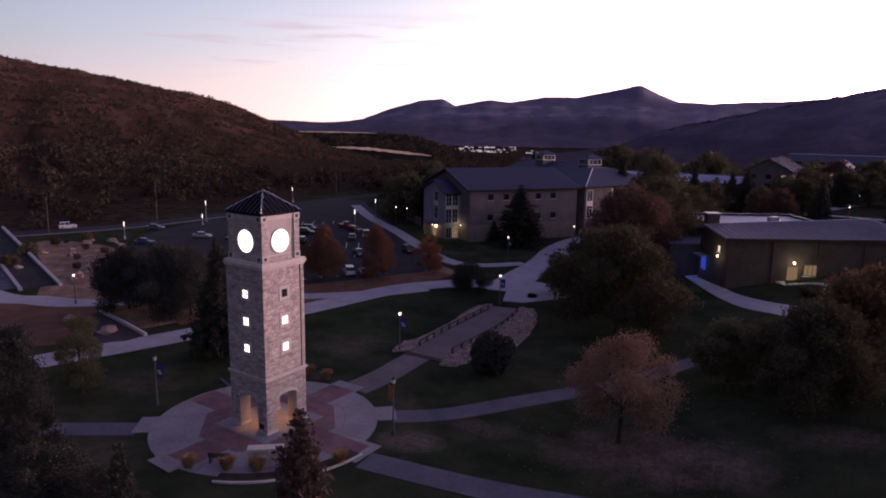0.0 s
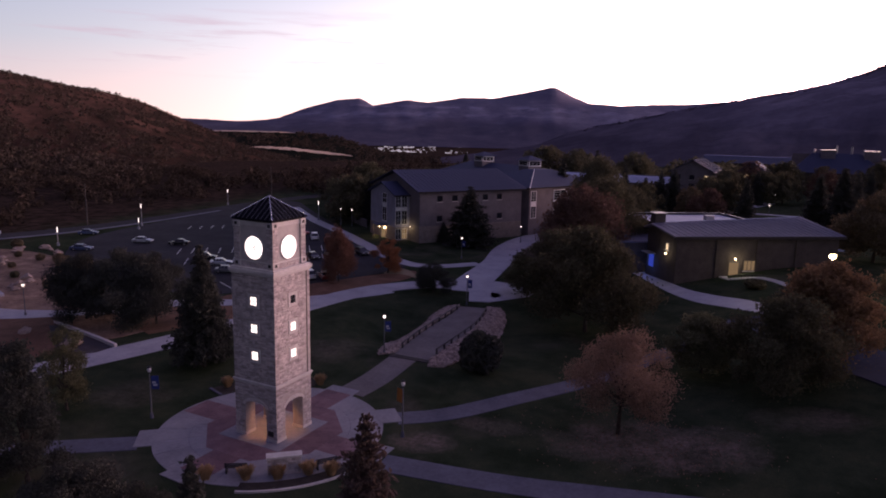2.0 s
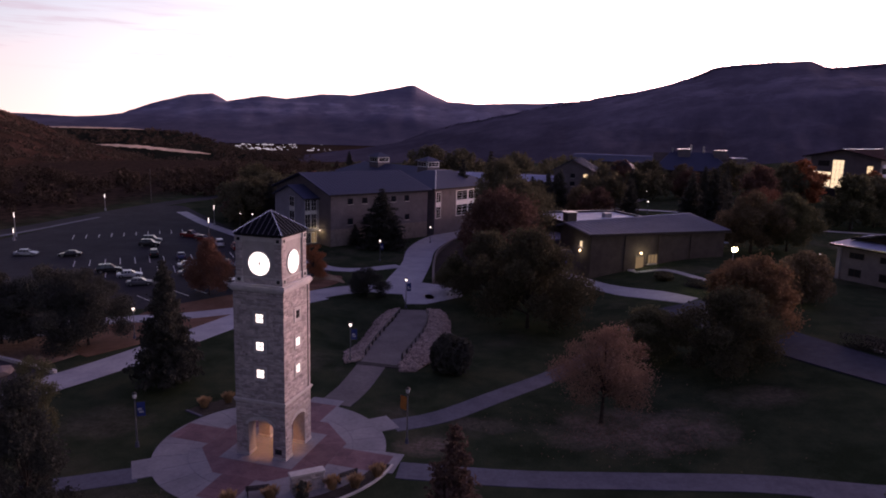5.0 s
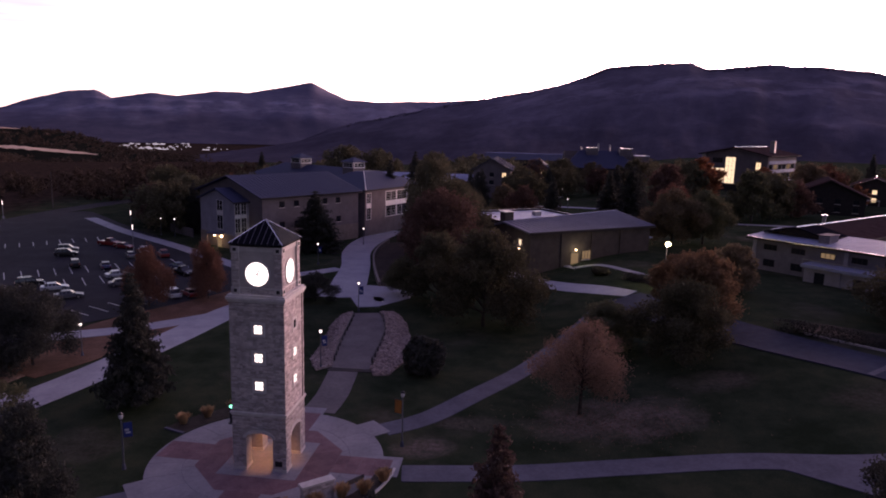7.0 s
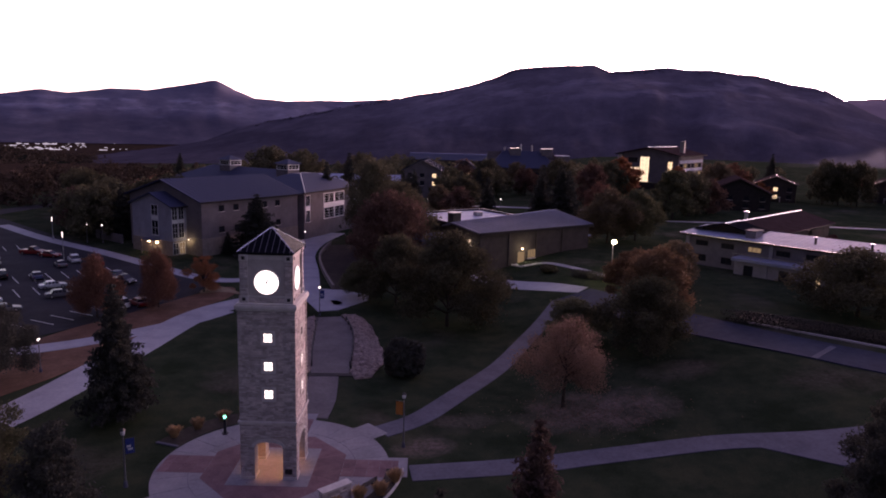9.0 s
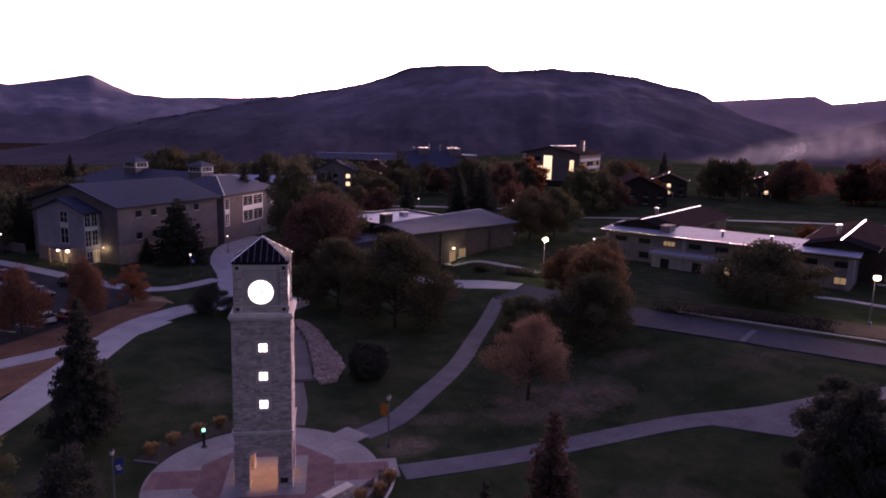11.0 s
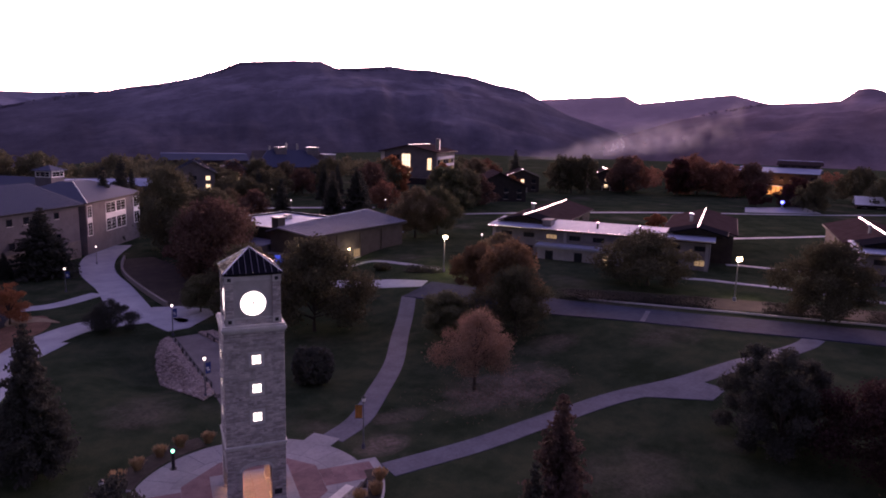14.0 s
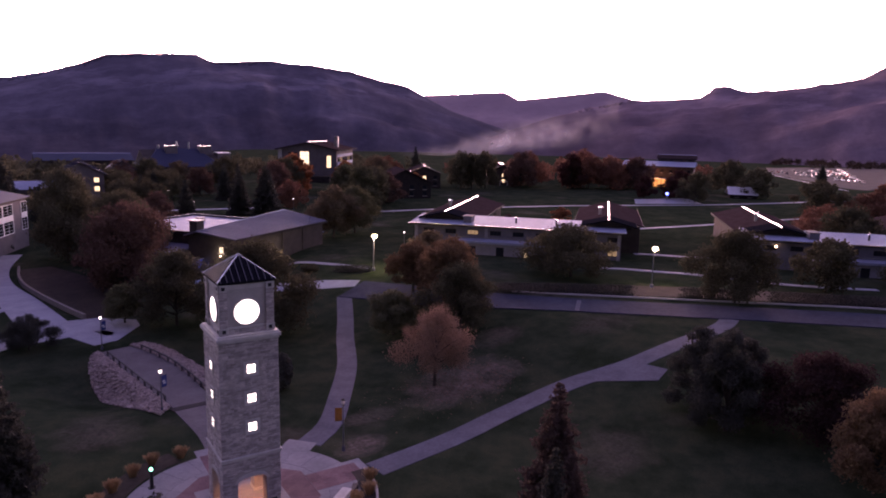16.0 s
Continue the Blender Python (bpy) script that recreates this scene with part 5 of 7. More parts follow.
grove([
    (bronze, -8.4, 58.7, 10.0, 1.0, "round bronze-leaved tree standing alone on the lawn"),
    (fir2, -21.5, 29.9, 12.5, 1.12, "brownish pine standing on the lawn beside the footpath"),
    (fir2, -23.5, 27.0, 8.0, 1.25, "short brownish pine beside a taller one"),
    (fir5, -54.9, 61.2, 14.7, 0.88, "tall dark spruce between lawn and promenade"),
    (fir3, -55.4, 64.0, 10.5, 1.25, "dark spruce beside a taller one"),
    (dark2, -77.3, 74.4, 11.0, 1.05, "broad dark pine above the paved court"),
    (dark2, -84.5, 74.6, 10.0, 1.0, "broad dark pine in the garden"),
    (dark2, -72.6, 75.0, 10.4, 0.85, "dark pine beside the promenade"),
    (slim1, -59.8, 46.5, 8.6, 0.85, "slender young tree with thin green leaves on the lawn"),
    (rust1, -69.2, 104.9, 9.8, 0.66, "rust-orange tree on the bank of the parking lot"),
    (rust1, -61.1, 110.6, 9.8, 0.62, "rust-red tree on the bank of the parking lot"),
    (orange1, -55.3, 121.2, 7.2, 1.25, "bright orange tree on the lot's corner island"),
    (fir1, -48.2, 158.6, 15.0, 2.0, "tall dark spruce in front of the hall"),
    (fir3, -55.2, 159.6, 5.6, 1.9, "low dark conifer at the hall's wall"),
    (green1, -14.4, 94.0, 15.2, 1.0, "large dark green tree on the lawn"),
    (green1, -20.8, 108.5, 12.5, 1.0, "large dark green tree beside the landing"),
    (umber1, -20.0, 136.0, 18.5, 0.88, "very large rust-brown tree beside the north walk"),
    (green1, -15.6, 150.0, 18.5, 0.85, "large dark tree behind the rust-brown one"),
    (green1, -19.0, 178.0, 22.0, 0.68, "tall dark leafy tree beside the pavilion"),
    (green1, -11.0, 172.0, 15.0, 1.0, "large dark tree behind the brick building"),
    (green2, -27.0, 114.8, 6.6, 1.1, "small dark green tree beside the landing"),
    (amber1, 14.8, 89.8, 9.4, 1.15, "olive and orange tree beside the road"),
    (green1, 7.4, 70.0, 10.4, 1.0, "broad dark green tree between lawn and road"),
    (amber1, 12.6, 78.5, 12.0, 1.12, "orange-brown tree at the road's edge"),
    (green2, 0.2, 77.5, 7.0, 1.3, "low dark green tree on the lawn"),
    (green1, 46.8, 78.6, 10.4, 1.55, "broad dark tree in front of the residence hall"),
    (green1, 52.0, 47.5, 12.6, 1.05, "broad dark tree beside the road"),
    (olive1, 36.5, 147.0, 13.4, 1.15, "dull green tree behind the brick building"),
    (green2, 45.5, 150.0, 13.0, 1.0, "tall green tree behind the brick building"),
    (dark1, 4.6, 27.3, 11.4, 1.0, "dark pointed pine in a group of three on the lawn"),
    (dark1, 6.7, 31.9, 9.9, 1.1, "dark pointed pine in a group of three on the lawn"),
    (dark1, 9.4, 27.6, 8.6, 1.1, "shorter dark pine in a group of three on the lawn"),
    (maroon1, 9.0, 19.6, 9.0, 1.15, "dark maroon tree on the near lawn"),
    (amber1, 2.5, 13.0, 9.4, 1.0, "rust-brown tree at the lawn's edge"),
    (dark1, -51.7, 34.7, 11.9, 0.84, "tall dark tree beside the footpath"),
    (dark2, -40.6, 28.2, 7.0, 1.0, "broad low dark tree on the near lawn"),
    (dark2, -36.4, 28.8, 6.0, 0.8, "smaller low dark tree beside another"),
    (dark2, -56.5, 30.5, 7.5, 1.0, "broad dark tree beyond the footpath"),
    (fir1, -29.0, 24.5, 11.3, 0.95, "narrow dark conifer on the near lawn"),
])
plant(bush4, -24.5, 71.0, 4.5, wide=1.1, unit=1.0, label="large rounded dark evergreen shrub on the lawn")
plant(dark2, -42.2, 109.4, 5.4, wide=1.2, label="open spreading dark pine beside the promenade")
for i, (x, y) in enumerate(((-46.9, 58.4), (-44.6, 60.0), (-42.5, 61.1), (-39.9, 60.7), (-39.3, 39.6), (-36.3, 40.6), (-34.0, 41.5), (-32.0, 42.9), (-30.2, 43.4), (-28.7, 45.3), (-48.8, 56.8))):
    plant(tuft(), x, y, 1.08, wide=1.15, unit=1.0, lift=0.02)


def leaf_litter(name, label, cx, cy, rx, ry, count, mat, seed):
    """Fallen leaves lying thickest near their tree."""
    rng = np.random.default_rng(seed)
    p = rng.normal(size=(count, 2)) * np.array([rx, ry]) * 0.55 + np.array([cx, cy])
    c = np.array([(x, y, G(x, y) + 0.05) for x, y in p])
    me = leaf_mesh(name, c, rng.uniform(0.05, 0.12, count), M[mat], rng)
    tagged(new(name, me), label, "fallen leaves", kind="stuff")


leaf_litter("fallen_leaves", "bronze leaves fallen on the lawn round their tree", -5.8, 56.6, 9.0, 5.5, 800, "bronze", 61)
leaf_litter("fallen_leaves", "dull amber leaves fallen beside the road", 12.0, 82.0, 8.0, 8.0, 700, "amberleaf", 62)
leaf_litter("fallen_leaves", "brown leaves fallen under the big tree by the walk", -20.0, 131.0, 8.0, 8.0, 1600, "umber", 63)

# ---- buildings ----
FLIP = Matrix.Diagonal((1, -1, 1, 1))


def wall_frame(x, y, z, turn):
    """A frame on a wall: x along it, y out of it, z up. turn 0 looks out to -y, -90 to -x, 90 to +x, 180 to +y."""
    return pose(x, y, z, 0, 0, turn) @ FLIP


def window(parent, m, w, h, pane="glass", frame="white", cols=2, rows=2, name="window", sill=True, edge=0.09):
    """Frame, pane, glazing bars and sill; m is at the window's centre on the wall."""
    o, i = (w / 2, h / 2), (w / 2 - edge, h / 2 - edge)
    f = B().hull([[m @ Vector((x * s, y, z * t)) for s, t in ((-1, -1), (1, -1), (1, 1), (-1, 1))] for x, z, y in ((*o, -0.02), (*o, 0.10), (*i, 0.10), (*i, -0.02), (*o, -0.02))], cap=False)
    ob = part(name, f, M[frame], parent)
    for k in range(1, cols):
        x = -w / 2 + w * k / cols
        part("glazing_bar", B().box(x - 0.035, 0.03, -h / 2 + edge, x + 0.035, 0.085, h / 2 - edge, m), M[frame], ob)
    for k in range(1, rows):
        z = -h / 2 + h * k / rows
        part("glazing_bar", B().box(-w / 2 + edge, 0.032, z - 0.03, w / 2 - edge, 0.08, z + 0.03, m), M[frame], ob)
    part("pane", B().box(-w / 2 + edge, 0.0, -h / 2 + edge, w / 2 - edge, 0.03, h / 2 - edge, m), M[pane], ob)
    if sill:
        part("sill", B().box(-w / 2 - 0.12, 0.0, -h / 2 - 0.14, w / 2 + 0.12, 0.18, -h / 2 - 0.003, m), M["trim"], ob)
    return ob


def gable_roof(parent, x0, x1, y0, y1, z0, z1, mat, over=0.7, along="x", thick=0.28, name="roof", label="", cap=True):
    """Two slopes; the ridge runs along x or y. z0 at the walls, z1 at the ridge."""
    def put(u, v, z):
        return (u, v, z) if along == "x" else (v, u, z)
    if along == "y":
        x0, x1, y0, y1 = y0, y1, x0, x1
    mid, half = 0.5 * (y0 + y1), 0.5 * (y1 - y0)
    k = (z1 - z0) / half
    a0, a1 = x0 - over, x1 + over
    ob = None
    for s in (-1, 1):
        e = mid + s * (half + over)
        ze = z0 - k * over
        b = B().hull([[put(u, mid, z1), put(u, e, ze), put(u, e, ze + thick), put(u, mid, z1 + thick)] for u in (a0, a1)])
        ob = part(name, b, M[mat], parent, label)
        part("fascia", B().hull([[put(u, e + s * 0.0, ze - 0.12), put(u, e + s * 0.09, ze - 0.12), put(u, e + s * 0.09, ze + thick), put(u, e, ze + thick)] for u in (a0, a1)]), M["darkwood"], ob)
        if mat in ("roofgrey", "roofblue") and a1 - a0 > 20:
            seams, n = B(), round((a1 - a0) / 1.2)
            for i in range(1, n):
                u = a0 + (a1 - a0) * i / n
                seams.hull([[put(w, mid, z1 + thick - 0.01), put(w, e, ze + thick - 0.01), put(w, e, ze + thick + 0.07), put(w, mid, z1 + thick + 0.07)] for w in (u - 0.035, u + 0.035)])
            tagged(part("seam", seams, M[mat], ob), kind="stuff")
    if cap:
        part("ridge_cap", B().hull([[put(u, mid - 0.16, z1 + thick - 0.04), put(u, mid + 0.16, z1 + thick - 0.04), put(u, mid, z1 + thick + 0.12)] for u in (a0, a1)]), M["edge"], ob, "bright metal ridge capping")
    return ob


def gable_wall(parent, x0, x1, y0, y1, zb, z0, z1, mat, along="x"):
    """A solid house body whose end walls rise to the ridge."""
    if along == "x":
        mid = 0.5 * (y0 + y1)
        b = B().hull([[(x, y0, zb), (x, y1, zb), (x, y1, z0), (x, mid, z1), (x, y0, z0)] for x in (x0, x1)])
    else:
        mid = 0.5 * (x0 + x1)
        b = B().hull([[(x0, y, zb), (x1, y, zb), (x1, y, z0), (mid, y, z1), (x0, y, z0)] for y in (y0, y1)])
    return part("wall", b, M[mat], parent)


def hip_roof(parent, x0, x1, y0, y1, z0, z1, mat, over=0.7, run=None, along="y", label=""):
    x0, x1, y0, y1 = x0 - over, x1 + over, y0 - over, y1 + over
    if along == "y":
        mid, run = 0.5 * (x0 + x1), run or 0.5 * (x1 - x0)
        a, c = (mid, y0 + run, z1), (mid, y1 - run, z1)
    else:
        mid, run = 0.5 * (y0 + y1), run or 0.5 * (y1 - y0)
        a, c = (x0 + run, mid, z1), (x1 - run, mid, z1)
    b = B()
    p = [(x0, y0, z0), (x1, y0, z0), (x1, y1, z0), (x0, y1, z0)]
    q = [b.bm.verts.new(v) for v in p]
    r, s = b.bm.verts.new(a), b.bm.verts.new(c)
    b.bm.faces.new(q[::-1])
    if along == "y":
        for f in ((q[0], q[1], r), (q[1], q[2], s, r), (q[2], q[3], s), (q[3], q[0], r, s)):
            b.bm.faces.new(f)
    else:
        for f in ((q[0], q[1], s, r), (q[1], q[2], s), (q[2], q[3], r, s), (q[3], q[0], r)):
            b.bm.faces.new(f)
    ob = part("roof", b, M[mat], parent, label)
    part("fascia", B().box(x0 - 0.05, y0 - 0.05, z0 - 0.3, x1 + 0.05, y1 + 0.05, z0 - 0.004), M["darkwood"], ob)
    for k, v in enumerate(p):
        end = a if (k in (0, 1) if along == "y" else k in (0, 3)) else c
        part("hip_cap", B().tube([Vector(v) + Vector((0, 0, 0.03)), Vector(end) + Vector((0, 0, 0.03))], [0.1, 0.1], 5), M["roofgrey"], ob)
    return ob


def wall_lamp(parent, m, mat="wallamp", r=0.22):
    ob = part("wall_lamp", B().box(-0.12, 0.0, -0.1, 0.12, 0.15, 0.25, m), M["black"], parent)
    c = m @ Vector((0, 0.3, 0))
    part("globe", B().ball(*c, r), M[mat], ob, "lit lamp globe")


def glow(x, y, z, watts, colour=(1.0, 0.72, 0.36), size=0.25):
    d = bpy.data.lights.new("lamp_glow", "POINT")
    d.energy, d.color, d.shadow_soft_size = watts, colour, size
    new("lamp_glow", d).matrix_basis = pose(x, y, z)


def lecture_hall():
    base = pose(-60.6, 156.6, -1.5, 0, 0, 46)
    t = thing("lecture_hall", "three-storey tan stucco hall with a slate metal roof", "building", m=base)
    E, R = 13.0, 17.2
    gable_wall(t, 0, 31, 0, 28, -0.5, E, R - 0.25, "hallwall")
    part("stone_base", B().box(-0.12, -0.12, -0.5, 31.0, 8.0, 4.2).bevel(0.03), M["hallbase"], t, "tan stone ground storey")
    gable_roof(t, 0, 31, 0, 28, E, R, "roofblue", 1.0, cap=False, label="slate-blue metal roof")
    # bay on the end wall, with a tall glazed return beside it
    gable_wall(t, -4, 0, 5.6, 21, -0.5, 11.6, 14.2, "baywall")
    gable_roof(t, -4, -0.6, 5.6, 21, 11.6, 14.3, "roofblue", 0.6, cap=False)
    part("bay_base", B().box(-4.1, 5.5, -0.5, -0.13, 21.1, 3.4).bevel(0.03), M["hallbase"], t)
    for x in (5.7, 10.1, 14.7, 19.3, 23.7):
        window(t, wall_frame(x, 0, 11.0, 0), 1.5, 1.5, cols=1, rows=1, frame="darkwood")
    for x in (5.7, 10.3, 19.4, 23.9):
        window(t, wall_frame(x, 0, 5.95, 0), 1.5, 1.5, cols=1, rows=1, frame="darkwood")
    for z, h in ((10.4, 2.6), (6.2, 3.6)):
        window(t, wall_frame(-4, 12.0, z, -90), 2.6, h, cols=2, rows=2, frame="white")
    part("spandrel", B().box(-4.12, 10.7, 8.06, -4.01, 13.3, 9.04), M["white"], t, "white panel between windows")
    for x in (-3.25, -1.5):
        for z, h in ((10.1, 3.2), (5.9, 3.6)):
            window(t, wall_frame(x, 5.6, z, 0), 1.55, h, cols=2, rows=3, frame="white", sill=False)
        window(t, wall_frame(x, 5.5, 1.7, 0), 1.55, 2.8, cols=2, rows=2, frame="white", sill=False, pane="dimlit" if x > -2 else "glass")
    part("return_panel", B().box(-4.0, 5.48, 7.74, -0.7, 5.59, 8.46), M["white"], t, "white panel between window bands")
    part("canopy", B().box(-6.2, 10.0, 3.3, -4.1, 15.2, 3.6).bevel(0.04), M["roofgrey"], t, "flat entrance canopy")
    for y in (10.4, 14.8):
        part("canopy_post", B().cyl(-6.0, y, -0.1, 3.3, 0.14), M["hallbase"], t)
    part("entrance_door", B().box(-4.22, 11.6, 0.0, -4.105, 13.6, 2.6), M["dimlit"], t, "dimly lit glazed entrance door")
    for y in (11.0, 14.2):
        wall_lamp(t, wall_frame(-4.1, y, 2.75, -90), r=0.3)
    wall_lamp(t, wall_frame(0, 4.6, 3.6, -90), "lamp", 0.16)
    # a turned pavilion and the long wing with two lanterns
    q = pose(33.74, 0.19, 0, 0, 0, 11)
    part("wall", B().box(0, 0, -0.5, 30, 22, E + 0.1, q), M["hallwall"], t)
    part("link_wall", B().box(31.02, 5.0, -0.5, 36.0, 20, E - 0.6), M["gymwall"], t, "dark recessed link")
    ob = part("roof", B().hull([[q @ Vector(v) for v in ((-1, -1, E + 0.1), (31, -1, E + 0.1), (31, 23, E + 0.1), (-1, 23, E + 0.1))], [q @ Vector(v) for v in ((10.9, 8.4, 17.2), (18.5, 8.4, 17.2), (18.5, 12, 17.2), (10.9, 12, 17.2))]]), M["roofblue"], t, "slate-blue metal hip roof")
    part("fascia", B().box(-1.05, -1.05, E - 0.2, 31.05, 23.05, E + 0.095, q), M["darkwood"], ob)
    for v, w in (((-1, -1), (10.9, 8.4)),):
        part("hip_cap", B().tube([q @ Vector((*v, E + 0.14)), q @ Vector((*w, 17.24))], [0.1, 0.1], 5), M["brightwhite"], ob, "bright metal hip capping")
    for z, h in ((10.6, 3.0), (6.3, 3.4)):
        window(t, q @ wall_frame(1.7, 0, z, 0), 2.3, h, cols=2, rows=4, frame="brightwhite", sill=False, edge=0.16)
        for x in (12.85, 18.6, 28.2):
            window(t, q @ wall_frame(x, 0, z, 0), 5.7 if x < 20 else 3.6, h, cols=2, rows=4, frame="brightwhite", sill=False, edge=0.2)
    for x0, x1 in ((0.55, 2.85), (10.0, 21.45), (26.4, 30.0)):
        part("spandrel", B().box(x0, -0.1, 8.02, x1, -0.01, 9.08, q), M["brightwhite"], t, "white panel between window bands")
    part("wall", B().box(45, 24, -0.5, 63, 72, E - 0.4), M["hallwall"], t)
    hip_roof(t, 45, 63, 18, 72, E - 0.4, 17.0, "roofblue", 1.0)
    for x, y in ((52.0, 25.0), (53.0, 53.0)):
        c = part("lantern", B().box(x - 2.5, y - 2.5, 15.0, x + 2.5, y + 2.5, 19.2), M["hallwall"], t, "square roof lantern with white windows")
        part("lantern_roof", B().hull([[(x + a, y + b, 19.2) for a, b in ((-3.3, -3.3), (3.3, -3.3), (3.3, 3.3), (-3.3, 3.3))], [(x + a, y + b, 20.6) for a, b in ((-0.2, -0.2), (0.2, -0.2), (0.2, 0.2), (-0.2, 0.2))]]), M["roofblue"], c)
        for m in (wall_frame(x, y - 2.5, 18.2, 0), wall_frame(x - 2.5, y, 18.2, -90)):
            window(c, m, 4.6, 1.7, frame="brightwhite", cols=3, rows=2, sill=False, edge=0.24, name="lantern_window")
    return t


lecture_hall()
_m = pose(-60.6, 156.6, -1.5, 0, 0, 46)
_p = _m @ Vector((-5.0, 12.6, 2.8))
glow(*_p, 160)
_p = _m @ Vector((-0.9, 4.0, 3.4))
glow(*_p, 45, (0.95, 0.85, 0.45))


def brick_building():
    t = thing("brick_hall", "long dark brick hall with a pale low-pitched metal roof", "building", m=pose(-1.1, 126.6, -1.2, 0, 0, 24.4))
    E = 9.75
    part("wall", B().hull([[(x, 0, -1.0), (x, 12.2, -1.0), (x, 12.2, E - 0.1), (x, 9.6, r), (x, 0, E)] for x, r in ((0, E + 0.7), (32.5, E + 1.6))]), M["gymwall"], t)
    top = ((-0.8, 9.4, E + 0.95), (31.6, 10.2, E + 2.2))
    for s, y in ((-1, -0.8), (1, 12.7)):
        low = ((-0.8, y, E - 0.05), (33.3, y, E - 0.05))
        roof = part("roof", B().hull([[(*a[:2], a[2]), (*b[:2], b[2]), (*b[:2], b[2] + 0.3), (*a[:2], a[2] + 0.3)] for a, b in zip(low, top)]), M["roofgrey"], t, "blue-grey metal roof")
        seams = B()
        for i in range(1, 28):
            a, b = (Vector(q[0]).lerp(Vector(q[1]), i / 28) for q in (low, top))
            seams.hull([[a + Vector((d, 0, 0.29)), b + Vector((d, 0, 0.29)), b + Vector((d, 0, 0.37)), a + Vector((d, 0, 0.37))] for d in (-0.035, 0.035)])
        tagged(part("seam", seams, M["roofgrey"], roof), kind="stuff")
        part("fascia", B().hull([[(x, y - 0.05 + s * 0.05, E - 0.3), (x, y + 0.05 + s * 0.05, E - 0.3), (x, y + 0.05 + s * 0.05, E + 0.24), (x, y - 0.05 + s * 0.05, E + 0.24)] for x in (-0.85, 33.35)]), M["darkwood"], roof)
    part("roof_end", B().hull([[(31.6, 10.2, E + 2.2), (33.3, -0.8, E - 0.05), (33.3, 12.7, E - 0.05)], [(31.6, 10.2, E + 2.5), (33.3, -0.8, E + 0.25), (33.3, 12.7, E + 0.25)]]), M["roofgrey"], t)
    part("ridge_cap", B().tube([Vector(v) + Vector((0, 0, 0.3)) for v in top], [0.09, 0.09], 5), M["edge"], t, "bright metal ridge capping")
    for x in (8.0, 16.0, 24.0):
        part("pilaster", B().box(x - 0.3, -0.22, -1.0, x + 0.3, -0.005, E - 0.3), M["gymwall"], t)
    d = part("entrance_door", B().box(10.6, -0.12, 2.6, 12.4, -0.01, 5.0), M["dimlit"], t, "lit entrance door")
    part("door_frame", B().box(10.4, -0.1, 5.01, 12.6, -0.01, 5.2), M["black"], d)
    window(t, wall_frame(14.6, 0, 4.4, 0), 2.4, 2.0, pane="dimlit", frame="black", cols=3, rows=1)
    wall_lamp(t, wall_frame(11.6, 0, 5.7, 0), r=0.19)
    part("landing", B().box(8.6, -4.2, -0.5, 15.0, -0.25, 2.5).bevel(0.04), M["trim"], t, "raised entrance landing")
    for x in (8.7, 10.7, 12.7, 14.8):
        part("rail_post", B().cyl(x, -4.1, 2.5, 3.5, 0.04, n=6), M["black"], t)
    part("handrail", B().box(8.6, -4.15, 3.46, 15.0, -4.05, 3.54), M["black"], t)
    for y in (5.0, 8.0):
        window(t, wall_frame(32.5, y, 5.2, 90), 0.9, 2.2, pane="dimlit", frame="black", cols=1, rows=1)
    part("side_canopy", B().box(32.55, 1.0, 6.8, 34.6, 10.0, 7.05), M["roofpale"], t)
    window(t, wall_frame(0, 3.6, 7.4, -90), 1.2, 1.3, pane="brightlit", frame="black", cols=1, rows=1)
    wall_lamp(t, wall_frame(0, 3.6, 6.1, -90), r=0.18)
    part("entrance_panel", B().box(-0.16, 8.8, 2.4, -0.05, 10.8, 4.9), M["bluelit"], t, "blue-lit side entrance glazing")
    part("entrance_hood", B().box(-1.6, 8.2, 5.1, -0.05, 11.4, 5.3), M["steel"], t)
    part("vent_tower", B().box(0.2, 10.0, E + 0.4, 2.4, 12.0, E + 3.0).bevel(0.05), M["gymwall"], t, "square masonry vent stack")
    part("stack_cap", B().box(0.0, 9.8, E + 3.02, 2.6, 12.2, E + 3.2), M["steel"], t)
    return t


brick_building()
_m = pose(-1.1, 126.6, -1.2, 0, 0, 24.4)
glow(*(_m @ Vector((11.8, -1.6, 5.4))), 130, (0.95, 0.95, 0.55))
glow(*(_m @ Vector((-1.4, 3.6, 6.6))), 60, (0.95, 0.95, 0.62))


def flat_annex():
    t = thing("flat_annex", "low flat-roofed annex with a white membrane roof", "building", m=pose(-1.1, 126.6, -1.2, 0, 0, 24.4))
    part("wall", B().box(6, 12.9, -1, 30, 38, 8.7), M["gymwall"], t)
    part("roof", B().box(5.8, 12.9, 8.72, 30.2, 38.2, 9.0), M["roofpale"], t, "white membrane roof")
    for a, b, c, d in ((5.6, 38.21, 30.4, 38.5), (5.6, 12.9, 5.79, 38.2), (30.21, 12.9, 30.4, 38.2)):
        part("parapet", B().box(a, b, 8.5, c, d, 9.4), M["darkwood"], t)
    for a, b, c, d in ((5.55, 38.2, 30.45, 38.5), (5.55, 12.9, 5.85, 38.18), (30.15, 12.9, 30.45, 38.18)):
        part("parapet_cap", B().box(a, b, 9.41, c, d, 9.5), M["steel"], t)
    for x, y in ((21, 28),):
        part("roof_unit", B().box(x, y, 9.0, x + 2.0, y + 1.4, 10.1).bevel(0.05), M["steel"], t, "small grey roof unit")
    part("wall", B().box(-5, 14, -1, 5.5, 34, 6.4), M["gymwall"], t)
    part("roof", B().box(-5.4, 13.6, 6.42, 5.4, 34.4, 6.7), M["roofgrey"], t, "lower grey metal roof")


